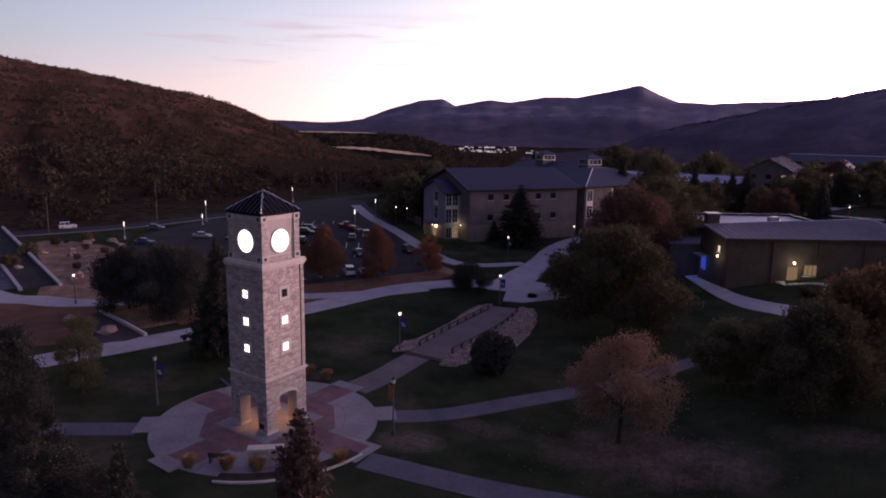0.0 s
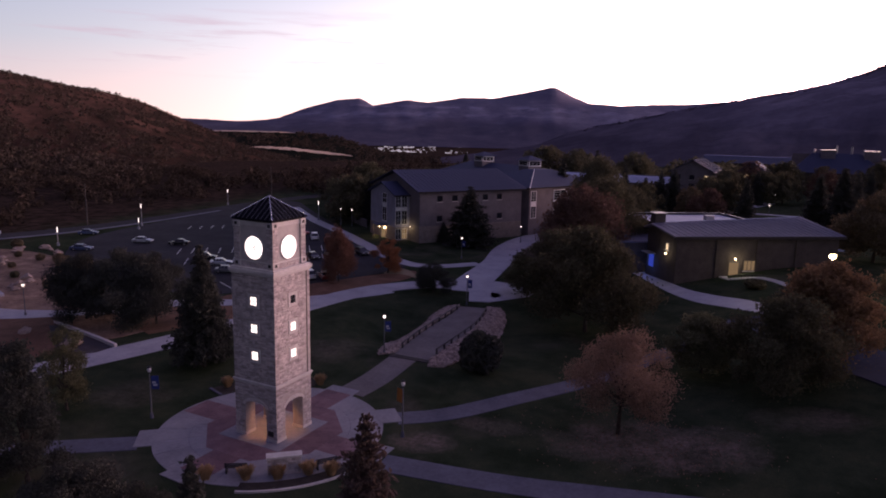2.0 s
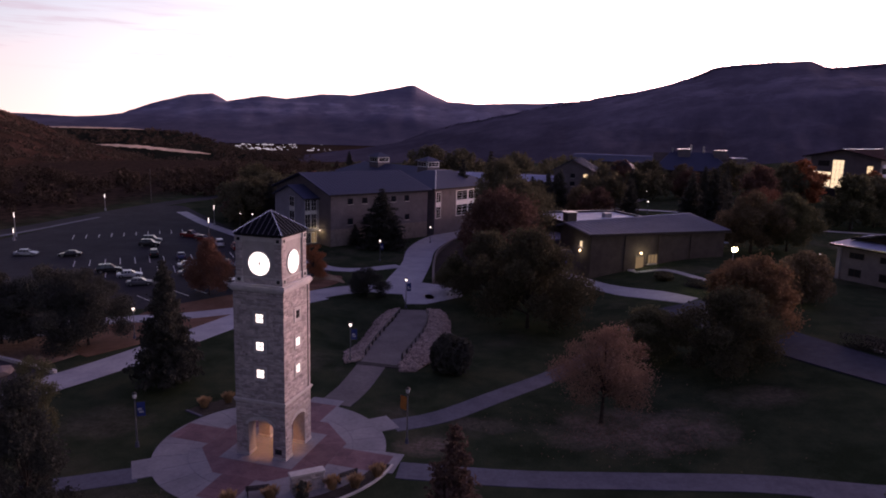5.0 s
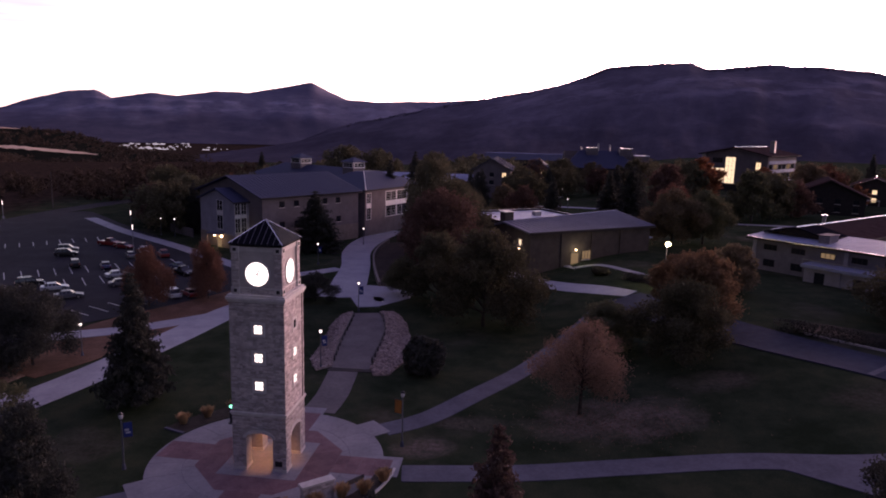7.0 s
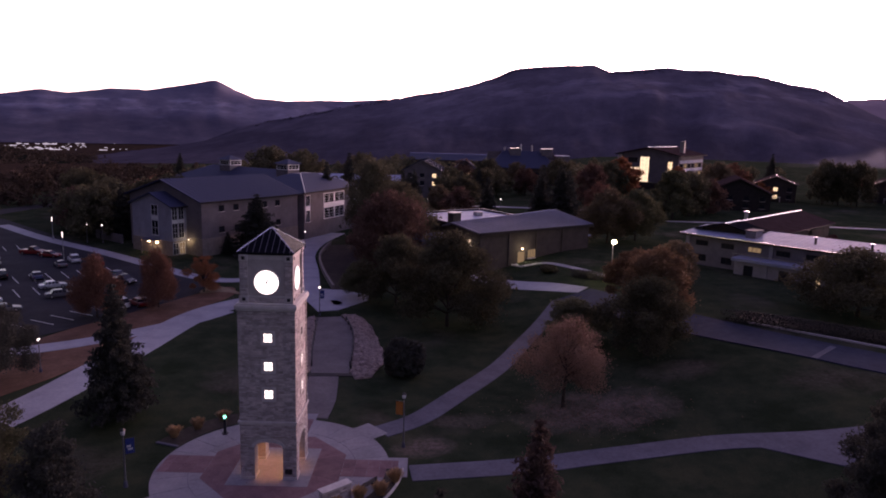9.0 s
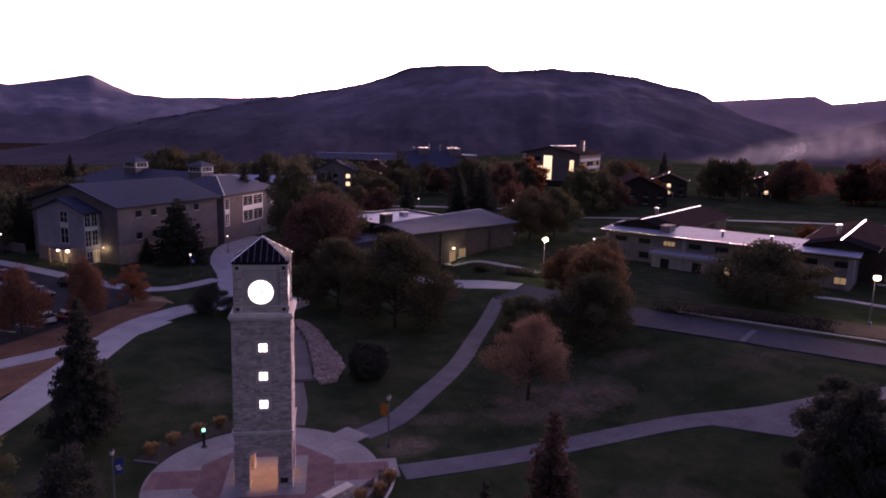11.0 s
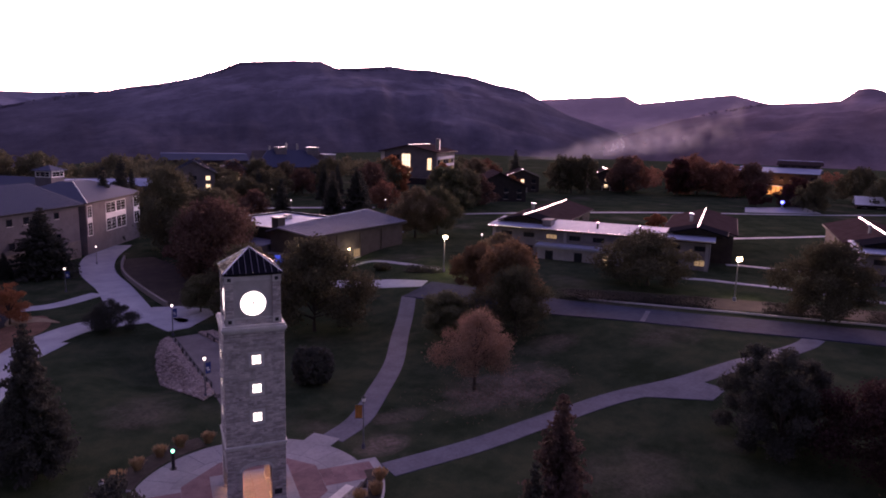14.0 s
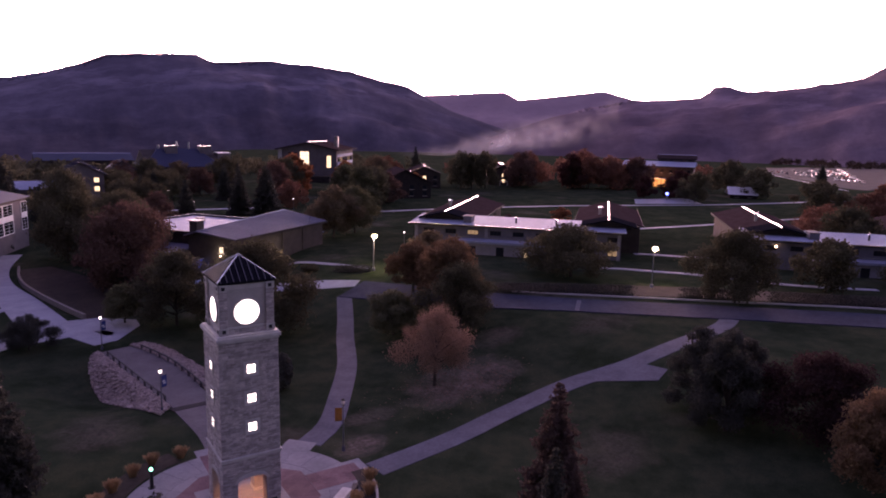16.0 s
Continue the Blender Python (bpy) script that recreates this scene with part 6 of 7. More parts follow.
flat_annex()
glow(*(_m @ Vector((-1.6, 10.0, 3.6))), 90, (0.15, 0.3, 1.0))


def residence_hall(x, y, turn, lit_at=(), lamp_at=()):
    t = thing("residence_hall", "two-storey buff stone residence hall with pale roof and brown gabled wings", "building", "residence halls", m=pose(x, y, 3.0, 0, 0, turn))
    L, E = 48.5, 6.3
    part("wall", B().box(0, 0, -2.5, L, 11.5, E), M["dormwall"], t)
    b = B().hull([[(u, -1.0, E - 0.05), (u, 11.6, E + 0.75), (u, 11.6, E + 1.0), (u, -1.0, E + 0.2)] for u in (-1.0, L + 1.0)])
    roof = part("roof", b, M["roofpale"], t, "pale membrane roof")
    seams = B()
    for k in range(51):
        u = -0.5 + 0.99 * k
        seams.hull([[(v, -1.0, E + 0.19), (v, 11.6, E + 0.99), (v, 11.6, E + 1.05), (v, -1.0, E + 0.25)] for v in (u - 0.04, u + 0.04)])
    tagged(part("seam", seams, M["roofpale"], roof), kind="stuff")
    part("gutter", B().box(-1.05, -1.26, E + 0.02, L + 1.05, -1.13, E + 0.2), M["edge"], roof, "bright metal gutter")
    part("fascia", B().box(-1.05, -1.12, E - 0.25, L + 1.05, -1.0, E + 0.2), M["darkwood"], roof)
    for k in range(9):
        u = 3.5 + 5.4 * k
        if 10.5 < u < 14:
            continue
        window(t, wall_frame(u, 0, 4.7, 0), 2.6, 1.1, pane="dimlit" if k in lit_at else "glass", frame="darkwood", cols=3, rows=1, sill=False)
        if not 12 < u < 31:
            window(t, wall_frame(u, 0, 1.6, 0), 2.2, 1.4, pane="dimlit" if k + 20 in lit_at else "glass", frame="darkwood", cols=2, rows=1, sill=False)
    for u in (0.4, 17.5, 34, 48.0):
        part("pier", B().box(u - 0.35, -0.25, -2.5, u + 0.35, -0.005, E - 0.3), M["baywall"], t, "pale stone pier")
    # one-storey front block
    part("front_block", B().box(12, -3.6, -2.5, 31, -0.27, 3.0), M["baywall"], t, "one-storey stone front block")
    part("front_roof", B().box(11.5, -4.1, 3.02, 31.5, -0.03, 3.3).bevel(0.04), M["roofpale"], t)
    part("front_fascia", B().box(11.5, -4.22, 2.7, 31.5, -4.12, 3.25), M["roofpale"], t, "pale fascia")
    part("terrace_rail", B().box(11.6, -4.0, 4.1, 31.4, -3.93, 4.2), M["steel"], t)
    for k in range(12):
        part("rail_post", B().box(11.7 + 1.78 * k, -3.99, 3.3, 11.76 + 1.78 * k, -3.94, 4.1), M["steel"], t)
    for u in (14.8, 21.4):
        window(t, wall_frame(u, -3.6, 1.0, 0), 2.0, 2.2, frame="baywall", cols=1, rows=1)
    window(t, wall_frame(27.4, -3.6, 0.9, 0), 0.9, 2.0, pane="warmlit", frame="darkwood", cols=1, rows=3, sill=False)
    for u in (18.1, 24.4):
        part("pier", B().box(u - 0.3, -3.8, -2.5, u + 0.3, -3.605, 2.7), M["baywall"], t)
    # vent chimney
    part("chimney", B().box(11.6, 1.6, E, 13.6, 5.2, E + 1.8), M["dormwall"], t, "square stone vent chimney")
    part("chimney_cap", B().box(11.4, 1.4, E + 1.82, 13.8, 5.4, E + 1.96), M["hallwall"], t, "grey cap")
    # gabled wings behind
    for c in (6.4, 45.6):
        gable_wall(t, c - 7.4, c + 7.4, 11.7, 48, -2.5, 6.4, 8.4, "gymwall", "y")
        gable_wall(t, c - 5.2, c + 5.2, 4.6, 11.6, E + 0.2, 7.2, 8.5, "darkwood", "y")
        gable_roof(t, c - 5.2, c + 5.2, 4.6, 10.6, 7.3, 8.6, "metalroof", 1.1, "y", label="dark clerestory gable roof")
        gable_roof(t, c - 7.4, c + 7.4, 13.4, 48, 6.5, 8.5, "roofbrown", 0.9, "y", label="brown shingle gable roof")
        part("roof_vent", B().cyl(c - 2.2, 20, 8.0, 9.9, 0.35), M["steel"], t)
        part("vent_cap", B().cyl(c - 2.2, 20, 9.9, 10.15, 0.65, 0.4), M["edge"], t)
    for u in (24.0, 33.5):
        part("roof_vent", B().cyl(u, 4, E + 0.4, E + 1.7, 0.22), M["black"], t)
        part("vent_cap", B().cyl(u, 4, E + 1.7, E + 1.95, 0.45, 0.3), M["edge"], t)
    for u in lamp_at:
        wall_lamp(t, wall_frame(u, 0, 5.1, 0))
    return t


residence_hall(43.1, 122.1, -56.5, (2, 28))
residence_hall(86.9, 59.3, -56.5, (), (4.6,))


def science_building():
    t = thing("science_building", "tall tan building with lit glazing and a dark shallow gable roof", "building", m=pose(122.3, 324, 3, 0, 0, -48))
    W, D, E = 31.0, 40.0, 16.8
    gable_wall(t, 0, W, 0, D, -3, E, E + 3.4, "hallwall", "y")
    gable_roof(t, 0, W, 0, D, E + 0.1, E + 3.5, "roofbrown", 1.6, "y", 0.4, label="dark shallow gable roof")
    window(t, wall_frame(13.9, 0, 9.4, 0), 4.9, 12.8, pane="brightlit", frame="black", cols=3, rows=6, sill=False)
    window(t, wall_frame(7.0, 0, 6.9, 0), 8.6, 6.8, pane="brightlit", frame="black", cols=4, rows=3, sill=False)
    window(t, wall_frame(7.6, 0, 14.0, 0), 5.0, 2.4, frame="black", cols=3, rows=1, sill=False)
    window(t, wall_frame(27.0, 0, 10.6, 0), 2.4, 6.4, pane="warmlit", frame="black", cols=2, rows=4, sill=False)
    part("corner_pier", B().box(-0.3, -0.4, -3, 1.6, -0.01, E - 0.2), M["trim"], t, "pale corner pier")
    for z in (3.2, 7.4, 11.6):
        part("floor_band", B().box(W, 1.5, z + 1.5, W + 0.3, D - 1.0, z + 2.9), M["roofpale"], t, "pale wall band")
        for k in range(6):
            window(t, wall_frame(W, 4.6 + 6 * k, z, 90), 4.6, 2.4, frame="black", cols=3, rows=1, sill=False, pane="dimlit" if (k + int(z)) % 3 == 0 else "glass")
    part("stack", B().box(W - 5, 16, E + 1, W - 3, 18, E + 7), M["steel"], t, "steel flue stack")
    part("low_block", B().box(-2, -7, -3, W - 2, -0.4, 3.2), M["darkwood"], t, "dark low entrance block")
    return t


science_building()


def blue_roof_building():
    t = thing("blue_roof_building", "broad brick building with a blue metal roof and rooftop plant boxes", "building", m=pose(54, 326, 2.5, 0, 0, -8))
    gable_wall(t, 0, 34.5, 0, 26, -4, 8.8, 16.6, "gymwall")
    hip_roof(t, 0, 34.5, 0, 26, 8.9, 17.2, "roofblue", 1.0, run=9.0, along="x", label="blue metal roof")
    for x in (11.0, 27.5):
        box = part("plant_box", B().box(x, 9.0, 14.0, x + 5.6, 13.5, 18.4).bevel(0.1), M["hallwall"], t, "tan rooftop plant box")
        part("plant_rim", B().box(x - 0.2, 8.8, 18.42, x + 5.8, 13.7, 18.6), M["edge"], box)
    for x, z in ((17.2, 20.6), (23.0, 20.2), (8.6, 18.9)):
        part("flue", B().cyl(x, 13, 15, z, 0.4), M["steel"], t)
    part("parapet", B().box(35.2, 6, 12.0, 41.5, 14, 15.0), M["hallwall"], t, "tan stair head")
    part("parapet_cap", B().box(34.9, 5.7, 15.02, 41.8, 14.3, 15.3), M["roofwhite"], t, "bright white flat roof")
    for x0, x1, e, r in ((-4.5, 2.5, 7.4, 10.8), (31.0, 38.0, 6.0, 9.0)):
        gable_wall(t, x0, x1, -6, -0.4, -4, e, r, "hallwall", "y")
        gable_roof(t, x0, x1, -6, -0.4, e + 0.1, r + 0.2, "roofblue", 0.6, "y", cap=False)
        window(t, wall_frame(0.5 * (x0 + x1), -6, 4.6, 0), 2.6, 3.2, pane="warmlit", frame="black", cols=2, rows=2)
    for k in range(6):
        window(t, wall_frame(4 + 5.0 * k, 0, 6.0, 0), 2.2, 1.6, frame="black", cols=2, rows=1)
    return t


blue_roof_building()


def gabled_house(name, label, x, y, z, turn, w, d, e, r, wall, roof, lit_cols=(), cap=True, group="", along="y"):
    """A smaller gabled building with its gable to the front."""
    t = thing(name, label, "building", group, m=pose(x, y, z, 0, 0, turn))
    gable_wall(t, 0, w, 0, d, -4, e, r, wall, along)
    gable_roof(t, 0, w, 0, d, e + 0.1, r + 0.2, roof, 0.9, along, cap=cap)
    n = max(2, round(w / 5))
    for k in range(n):
        for zz in ([e * 0.3, e * 0.72] if e > 5 else [e * 0.55]):
            window(t, wall_frame((k + 0.5) * w / n, 0, zz, 0), 1.8, min(1.8, e * 0.4), pane="warmlit" if k in lit_cols else "glass", frame="black", cols=2, rows=1)
    if group and along == "y":
        # bright metal boards along the front gable, and a landing under the lit stair
        for x0, x1 in ((-0.9, 0.5 * w), (w + 0.9, 0.5 * w)):
            k = (r - e) / (0.5 * w)
            z0 = e + 0.1 - 0.9 * k
            part("rake_board", B().hull([[(x0, y, z0), (x0, y, z0 + 0.45), (x1, y, r + 0.65), (x1, y, r + 0.2)] for y in (-1.1, -0.91)]), M["edge"], t, "bright metal gable board")
        x = (lit_cols[0] + 0.5) * w / n
        part("stair_landing", B().box(x - 2.2, -2.2, 1.9, x + 2.2, -0.05, 2.2), M["trim"], t, "pale stair landing")
        part("stair_post", B().box(x - 2.1, -2.1, -0.5, x - 1.8, -1.8, 1.9), M["trim"], t)
        part("stair_post", B().box(x + 1.8, -2.1, -0.5, x + 2.1, -1.8, 1.9), M["trim"], t)
    return t


gabled_house("classroom_house", "gabled brick classroom house with warm lit windows", 2, 268, 5.5, -14, 15, 22, 7.5, 11.5, "hallwall", "roofblue", (2,), cap=False)
gabled_house("classroom_house", "small gabled brick house with warm lit windows", 30, 300, 5, -14, 9, 16, 7.5, 10.5, "hallwall", "roofblue", (0, 1), cap=False)
gabled_house("long_hall", "long far hall with a pale flat-pitched roof", -48, 285, -1, -8, 60, 16, 8.0, 10.0, "dormwall", "roofpale", (), along="x")
gabled_house("far_long_hall", "long low far hall with a dark roof", 22, 385, 3, -10, 44, 20, 9, 12.0, "gymwall", "roofblue", (), along="x")
gabled_house("cottage_hall", "stone cottage hall with a lit stair window", 153, 254, 3, -36, 16, 18, 7.4, 10.6, "gymwall", "roofbrown", (1,), group="cottage halls by the field")
gabled_house("cottage_hall", "stone cottage hall with a lit stair window", 205.5, 249, 3, -40, 16, 18, 7.4, 10.6, "gymwall", "roofbrown", (1,), group="cottage halls by the field")
gabled_house("timber_barn", "dark barn-like hall with a brown roof", 110, 222, 3, -30, 22, 24, 6.5, 11.5, "darkwood", "roofbrown", (), cap=False)
gabled_house("union_building", "long pale-roofed hall with an orange-lit entrance", 281, 214, 5, -66, 38, 24, 9.0, 11.0, "gymwall", "roofpale", (), along="x")
gabled_house("union_upper_roof", "raised roof lantern of a long hall", 300, 203, 15.6, -66, 20, 10, 2.6, 4.2, "gymwall", "roofbrown", (), along="x")
gabled_house("equipment_shed", "small shed with a white metal roof", 252.2, 138.2, 3, -60, 11.5, 11, 1.9, 4.6, "darkwood", "roofwhite", (), along="x", cap=False)
_u = thing("union_entrance", "orange-lit glazed entrance porch of the long hall", "porch", m=pose(281, 214, 3, 0, 0, -66))
part("porch_glazing", B().box(15, -2.0, -1, 26, -1.2, 4.2), M["entrylit"], _u)
for _k in range(6):
    part("mullion", B().box(15 + 2.15 * _k, -2.12, -1, 15.25 + 2.15 * _k, -2.01, 4.2), M["darkwood"], _u)
part("porch_roof", B().box(14, -3.2, 4.22, 27, -1.0, 4.6), M["roofpale"], _u)
_g = pose(281, 214, 3, 0, 0, -66) @ Vector((20, -5, 4.0))
glow(*_g, 900, (1.0, 0.42, 0.12), 0.6)
structure("union_court", drape([(188, 149), (214, 133), (232, 150), (205, 160)], 0.08, 6), M["concrete"], "pale paved court before the long hall", "pavement")


def help_pillar(x, y):
    t = thing("help_pillar", "tall help pillar with a bright blue lamp", "help post", m=at(x, y))
    part("post", B().box(-0.25, -0.25, -0.1, 0.25, 0.25, 2.6).bevel(0.03), M["steel"], t)
    part("lens", B().ball(0, 0, 3.0, 0.65), M["bluelamp"], t, "bright blue lamp")


help_pillar(213.9, 149.3)

# ---- lamp posts ----
def walk_lamp(x, y, turn, h=5.3, banner="", lit_globe=True):
    """A post-top walk lamp, with a banner where the campus hangs one."""
    what = {"navy": "with a navy banner", "amber": "with an amber banner", "": "with an acorn globe"}[banner]
    t = thing("walk_lamp", f"slim grey post-top walk lamp {what}", "street lamp", "walk lamps", m=at(x, y, turn))
    part("base", B().cyl(0, 0, -0.1, 0.5, 0.2, 0.13, 12), M["path"], t, "pale flared base")
    part("post", B().cyl(0, 0, 0.5, h - 0.75, 0.075, 0.055, 10), M["post"], t)
    head = part("lantern_base", B().cyl(0, 0, h - 0.75, h - 0.6, 0.06, 0.16, 10), M["black"], t)
    part("lantern_cap", B().cyl(0, 0, h - 0.2, h, 0.24, 0.04, 10), M["black"], t)
    part("globe", B().hull([[(r * math.cos(a), r * math.sin(a), z) for a in [2 * math.pi * i / 10 for i in range(10)]] for z, r in ((h - 0.59, 0.13), (h - 0.4, 0.19), (h - 0.21, 0.16))]), M["lamp" if lit_globe else "headlamp"], head)
    if banner:
        for z in (h - 2.35, h - 0.98):
            part("banner_arm", B().box(0.05, -0.02, z, 0.86, 0.02, z + 0.04), M["black"], t)
        n = 8
        rows = []
        for i in range(n + 1):
            z, w = h - 2.3 + 1.3 * i / n, 0.02 * math.sin(6.2 * i / n)
            rows.append([(0.12, w - 0.006, z), (0.82, w - 0.006, z), (0.82, w + 0.006, z), (0.12, w + 0.006, z)])
        b = B().hull(rows)
        f = part("banner", b, M[banner], t, f"{banner} cloth banner")
        if banner == "navy":
            for s in (-0.032, 0.032):
                mk = B()
                mk.box(0.22, s - 0.004, h - 1.75, 0.55, s + 0.004, h - 1.55)
                mk.box(0.30, s - 0.004, h - 1.98, 0.68, s + 0.004, h - 1.82)
                part("banner_print", mk, M["bannermark"], f, "pale printed bars")
    return t


walk_lamp(-27.15, 51.75, 150, 5.5, "amber", False)
walk_lamp(-51.0, 47.7, 20, 5.2, "navy", False)
walk_lamp(-37.1, 72.6, 20, 5.2, "navy")
walk_lamp(-34.3, 102.6, 20, 5.2, "navy")
walk_lamp(-68.2, 78.4, 0, 4.6)
walk_lamp(-94.3, 73.2, 0, 5.0)
walk_lamp(-45.6, 141.5, 0, 5.0, "navy")
walk_lamp(-37.0, 168.0, 0, 4.6)
for _x, _y in ((-92, 178), (-104, 200), (-70, 172), (-88, 177)):
    walk_lamp(_x, _y, 0, 5.0)
for _x, _y in ((6, 232), (20, 246), (-14, 218), (28, 214), (60, 206), (82, 196), (96, 220), (122, 250), (138, 236), (36, 255), (-2, 268), (-22, 250)):
    walk_lamp(_x, _y, 0, 4.2)
walk_lamp(40.5, 123.0, 0, 4.4)


def street_lamp(x, y, h, turn, watts):
    """A tall steel street lamp with a bright flood head."""
    t = thing("street_lamp", "tall steel street lamp, its floodlight glaring", "street lamp", "tall street lamps", m=at(x, y, turn))
    part("base", B().cyl(0, 0, -0.2, 0.6, 0.3, n=12), M["concrete"], t)
    part("post", B().cyl(0, 0, 0.6, h, 0.11, 0.07, 10), M["steel"], t)
    hd = part("floodlight", B().box(-0.28, -0.42, h - 0.02, 0.28, 0.1, h + 0.22).bevel(0.04), M["steel"], t)
    # glowing ball made larger than the lens, to stand in for its halo
    part("lens", B().ball(0, -0.2, h - 0.14, 0.5, 0.8), M["flood"], hd, "warm lens, oversized to stand for its glare")
    if watts:
        p = t.matrix_basis @ Vector((0, -0.4, h - 0.55))
        glow(*p, watts, (1.0, 0.9, 0.52), 0.3)


street_lamp(19.6, 107.8, 7.3, 30, 1300)
street_lamp(51.0, 62.9, 7.6, 30, 500)


def lot_lamp(x, y, h=6.5):
    t = thing("lot_lamp", "parking lot lamp with a down-lit column", "street lamp", "parking lot lamps", m=at(x, y))
    part("base", B().cyl(0, 0, -0.1, 0.7, 0.28, n=12), M["concrete"], t)
    part("post", B().cyl(0, 0, 0.7, h - 1.3, 0.1, 0.08, 8), M["steel"], t)
    hd = part("column_head", B().cyl(0, 0, h - 0.12, h, 0.24, n=10), M["black"], t)
    part("light_column", B().cyl(0, 0, h - 1.3, h - 0.13, 0.1, n=10), M["lamp"], hd, "glowing light column")


for _x, _y, _h in ((-140.1, 152.3, 6.2), (-136.6, 147.0, 3.2), (-87.5, 146.9, 7.6), (-101.9, 183.5, 6.0), (-148, 205, 5.6), (-136, 120, 4.4)):
    lot_lamp(_x, _y, _h)


def utility_pole(x, y, h):
    t = thing("utility_pole", "tall bare wooden pole beside the road", "pole", "poles by the road", m=at(x, y))
    part("shaft", B().tube([(0, 0, -0.3), (0.03, 0, h * 0.5), (0, 0, h)], [0.2, 0.17, 0.13], 8), M["polewood"], t)
    part("cap", B().cyl(0, 0, h, h + 0.1, 0.17), M["black"], t)


for _x, _y, _h in ((-154.5, 148.0, 11), (-146.5, 232.0, 12), (-160, 118, 9)):
    utility_pole(_x, _y, _h)


# ---- things round the plaza ----
def sign_wall():
    t = thing("sign_wall", "low stone sign wall with a pale cap", "sign wall", m=pose(-33.95, 42.5, BASE + 0.02, 0, 0, 31))
    part("core", B().box(-1.3, -0.3, -0.1, 1.3, 0.3, 1.45), M["mortar"], t)
    rnd = random.Random(3)
    sets = []
    for turn, half, off in ((0, 1.3, 0.3), (180, 1.3, 0.3), (90, 0.3, 1.3), (-90, 0.3, 1.3)):
        sets.append((pose(0, 0, 0, 0, 0, turn) @ pose(0, -off, 0) @ FLIP, stones(rnd, -half, half, 0.0, 1.45)))
    tagged(part("stone_facing", stone_mesh(sets), M["stone"], t), kind="stuff")
    part("cap", B().box(-1.42, -0.42, 1.46, 1.42, 0.42, 1.62).bevel(0.02), M["trim"], t, "pale stone cap")


sign_wall()


def bench(x, y, turn):
    t = thing("plaza_bench", "dark slatted bench at the plaza's edge", "bench", "benches round the plaza", m=pose(x, y, BASE + 0.06, 0, 0, turn))
    for k in range(4):
        part("seat_slat", B().box(-0.9, -0.24 + 0.12 * k, 0.42, 0.9, -0.14 + 0.12 * k, 0.46), M["bench"], t)
    for k in range(3):
        part("back_slat", B().box(-0.9, 0.26, 0.55 + 0.13 * k, 0.9, 0.30, 0.65 + 0.13 * k), M["bench"], t)
    for s in (-0.75, 0.75):
        part("leg", B().box(s - 0.04, -0.24, -0.02, s + 0.04, 0.26, 0.415), M["black"], t)
        part("upright", B().box(s - 0.04, 0.305, 0.0, s + 0.04, 0.36, 0.95), M["black"], t)


bench(-37.6, 41.3, 200)
bench(-31.2, 44.4, 222)


def bed_kerb():
    """The curved kerb of the planting bed south of the plaza."""
    m = pose(*TOWER, 0, 0, 0, TOWER_TURN)
    arc = [radians(a) for a in range(296, 364, 4)]
    bed = B().prism([tuple((m @ Vector((r * math.cos(a), r * math.sin(a), 0)))[:2]) for r, seq in ((11.2, arc), (9.9, arc[::-1])) for a in seq], BASE - 0.1, BASE + 0.075)
    structure("plaza_bed", bed, M["bedsoil"], "dark planting bed along the plaza's edge", "bed")
    for k in range(0, len(arc) - 1, 2):
        q = arc[k:k + 3]
        b = B().prism([tuple((m @ Vector((r * math.cos(a), r * math.sin(a), 0)))[:2]) for r, seq in ((11.42, q), (11.22, q[::-1])) for a in seq], BASE - 0.1, BASE + 0.17)
        tagged(part("kerb_stone", b.bevel(0.02), M["trim"]), "pale curved kerb stone of the planting bed", "kerb", "kerb stones of the plaza bed")


bed_kerb()


def call_post(x, y):
    t = thing("call_post", "short black help post with a green light", "help post", m=pose(x, y, BASE + 0.05))
    part("foot", B().cyl(0, 0, -0.05, 0.06, 0.32), M["black"], t)
    part("post", B().box(-0.13, -0.13, 0.06, 0.13, 0.13, 1.6).bevel(0.02), M["black"], t)
    part("lens", B().ball(0, 0, 1.74, 0.17), M["greenlit"], t, "green signal lens")


call_post(-44.1, 56.8)


# dark bed with grasses along the plaza's rim, closed by a short pale kerb
_arc = [radians(97 + 53 * k / 14) for k in range(15)]
structure("rim_bed", drape([(TOWER[0] + r * math.cos(a), TOWER[1] + r * math.sin(a)) for r, arc in ((10.45, _arc), (12.9, _arc[::-1])) for a in arc], 0.035, 1.5), M["bedsoil"], "dark planting bed with dry grasses along the plaza", "bed")
structure("rim_kerb", ribbon([(TOWER[0] + r * math.cos(radians(151)), TOWER[1] + r * math.sin(radians(151))) for r in (10.5, 11.7, 12.9)], 0.3, 0.1), M["path"], "short pale kerb at the bed's end", "kerb")


# ---- rock-lined lane ----
LANE = [(-33.5, 72.2), (-33.25, 77, 5.2), (-32.5, 86, 6.1), (-32.3, 94, 5.4), (-32.9, 101.2, 4.2)]
paved("rock_lane", LANE, 4.6, 0.07, "lanestone", "weathered concrete lane between rock banks")
structure("lane_joint", drape([(-36.2, 71.7), (-30.6, 71.0), (-30.4, 71.9), (-36.2, 72.8)], 0.085), M["darkwood"], "dark drainage strip across the lane's end", "joint")


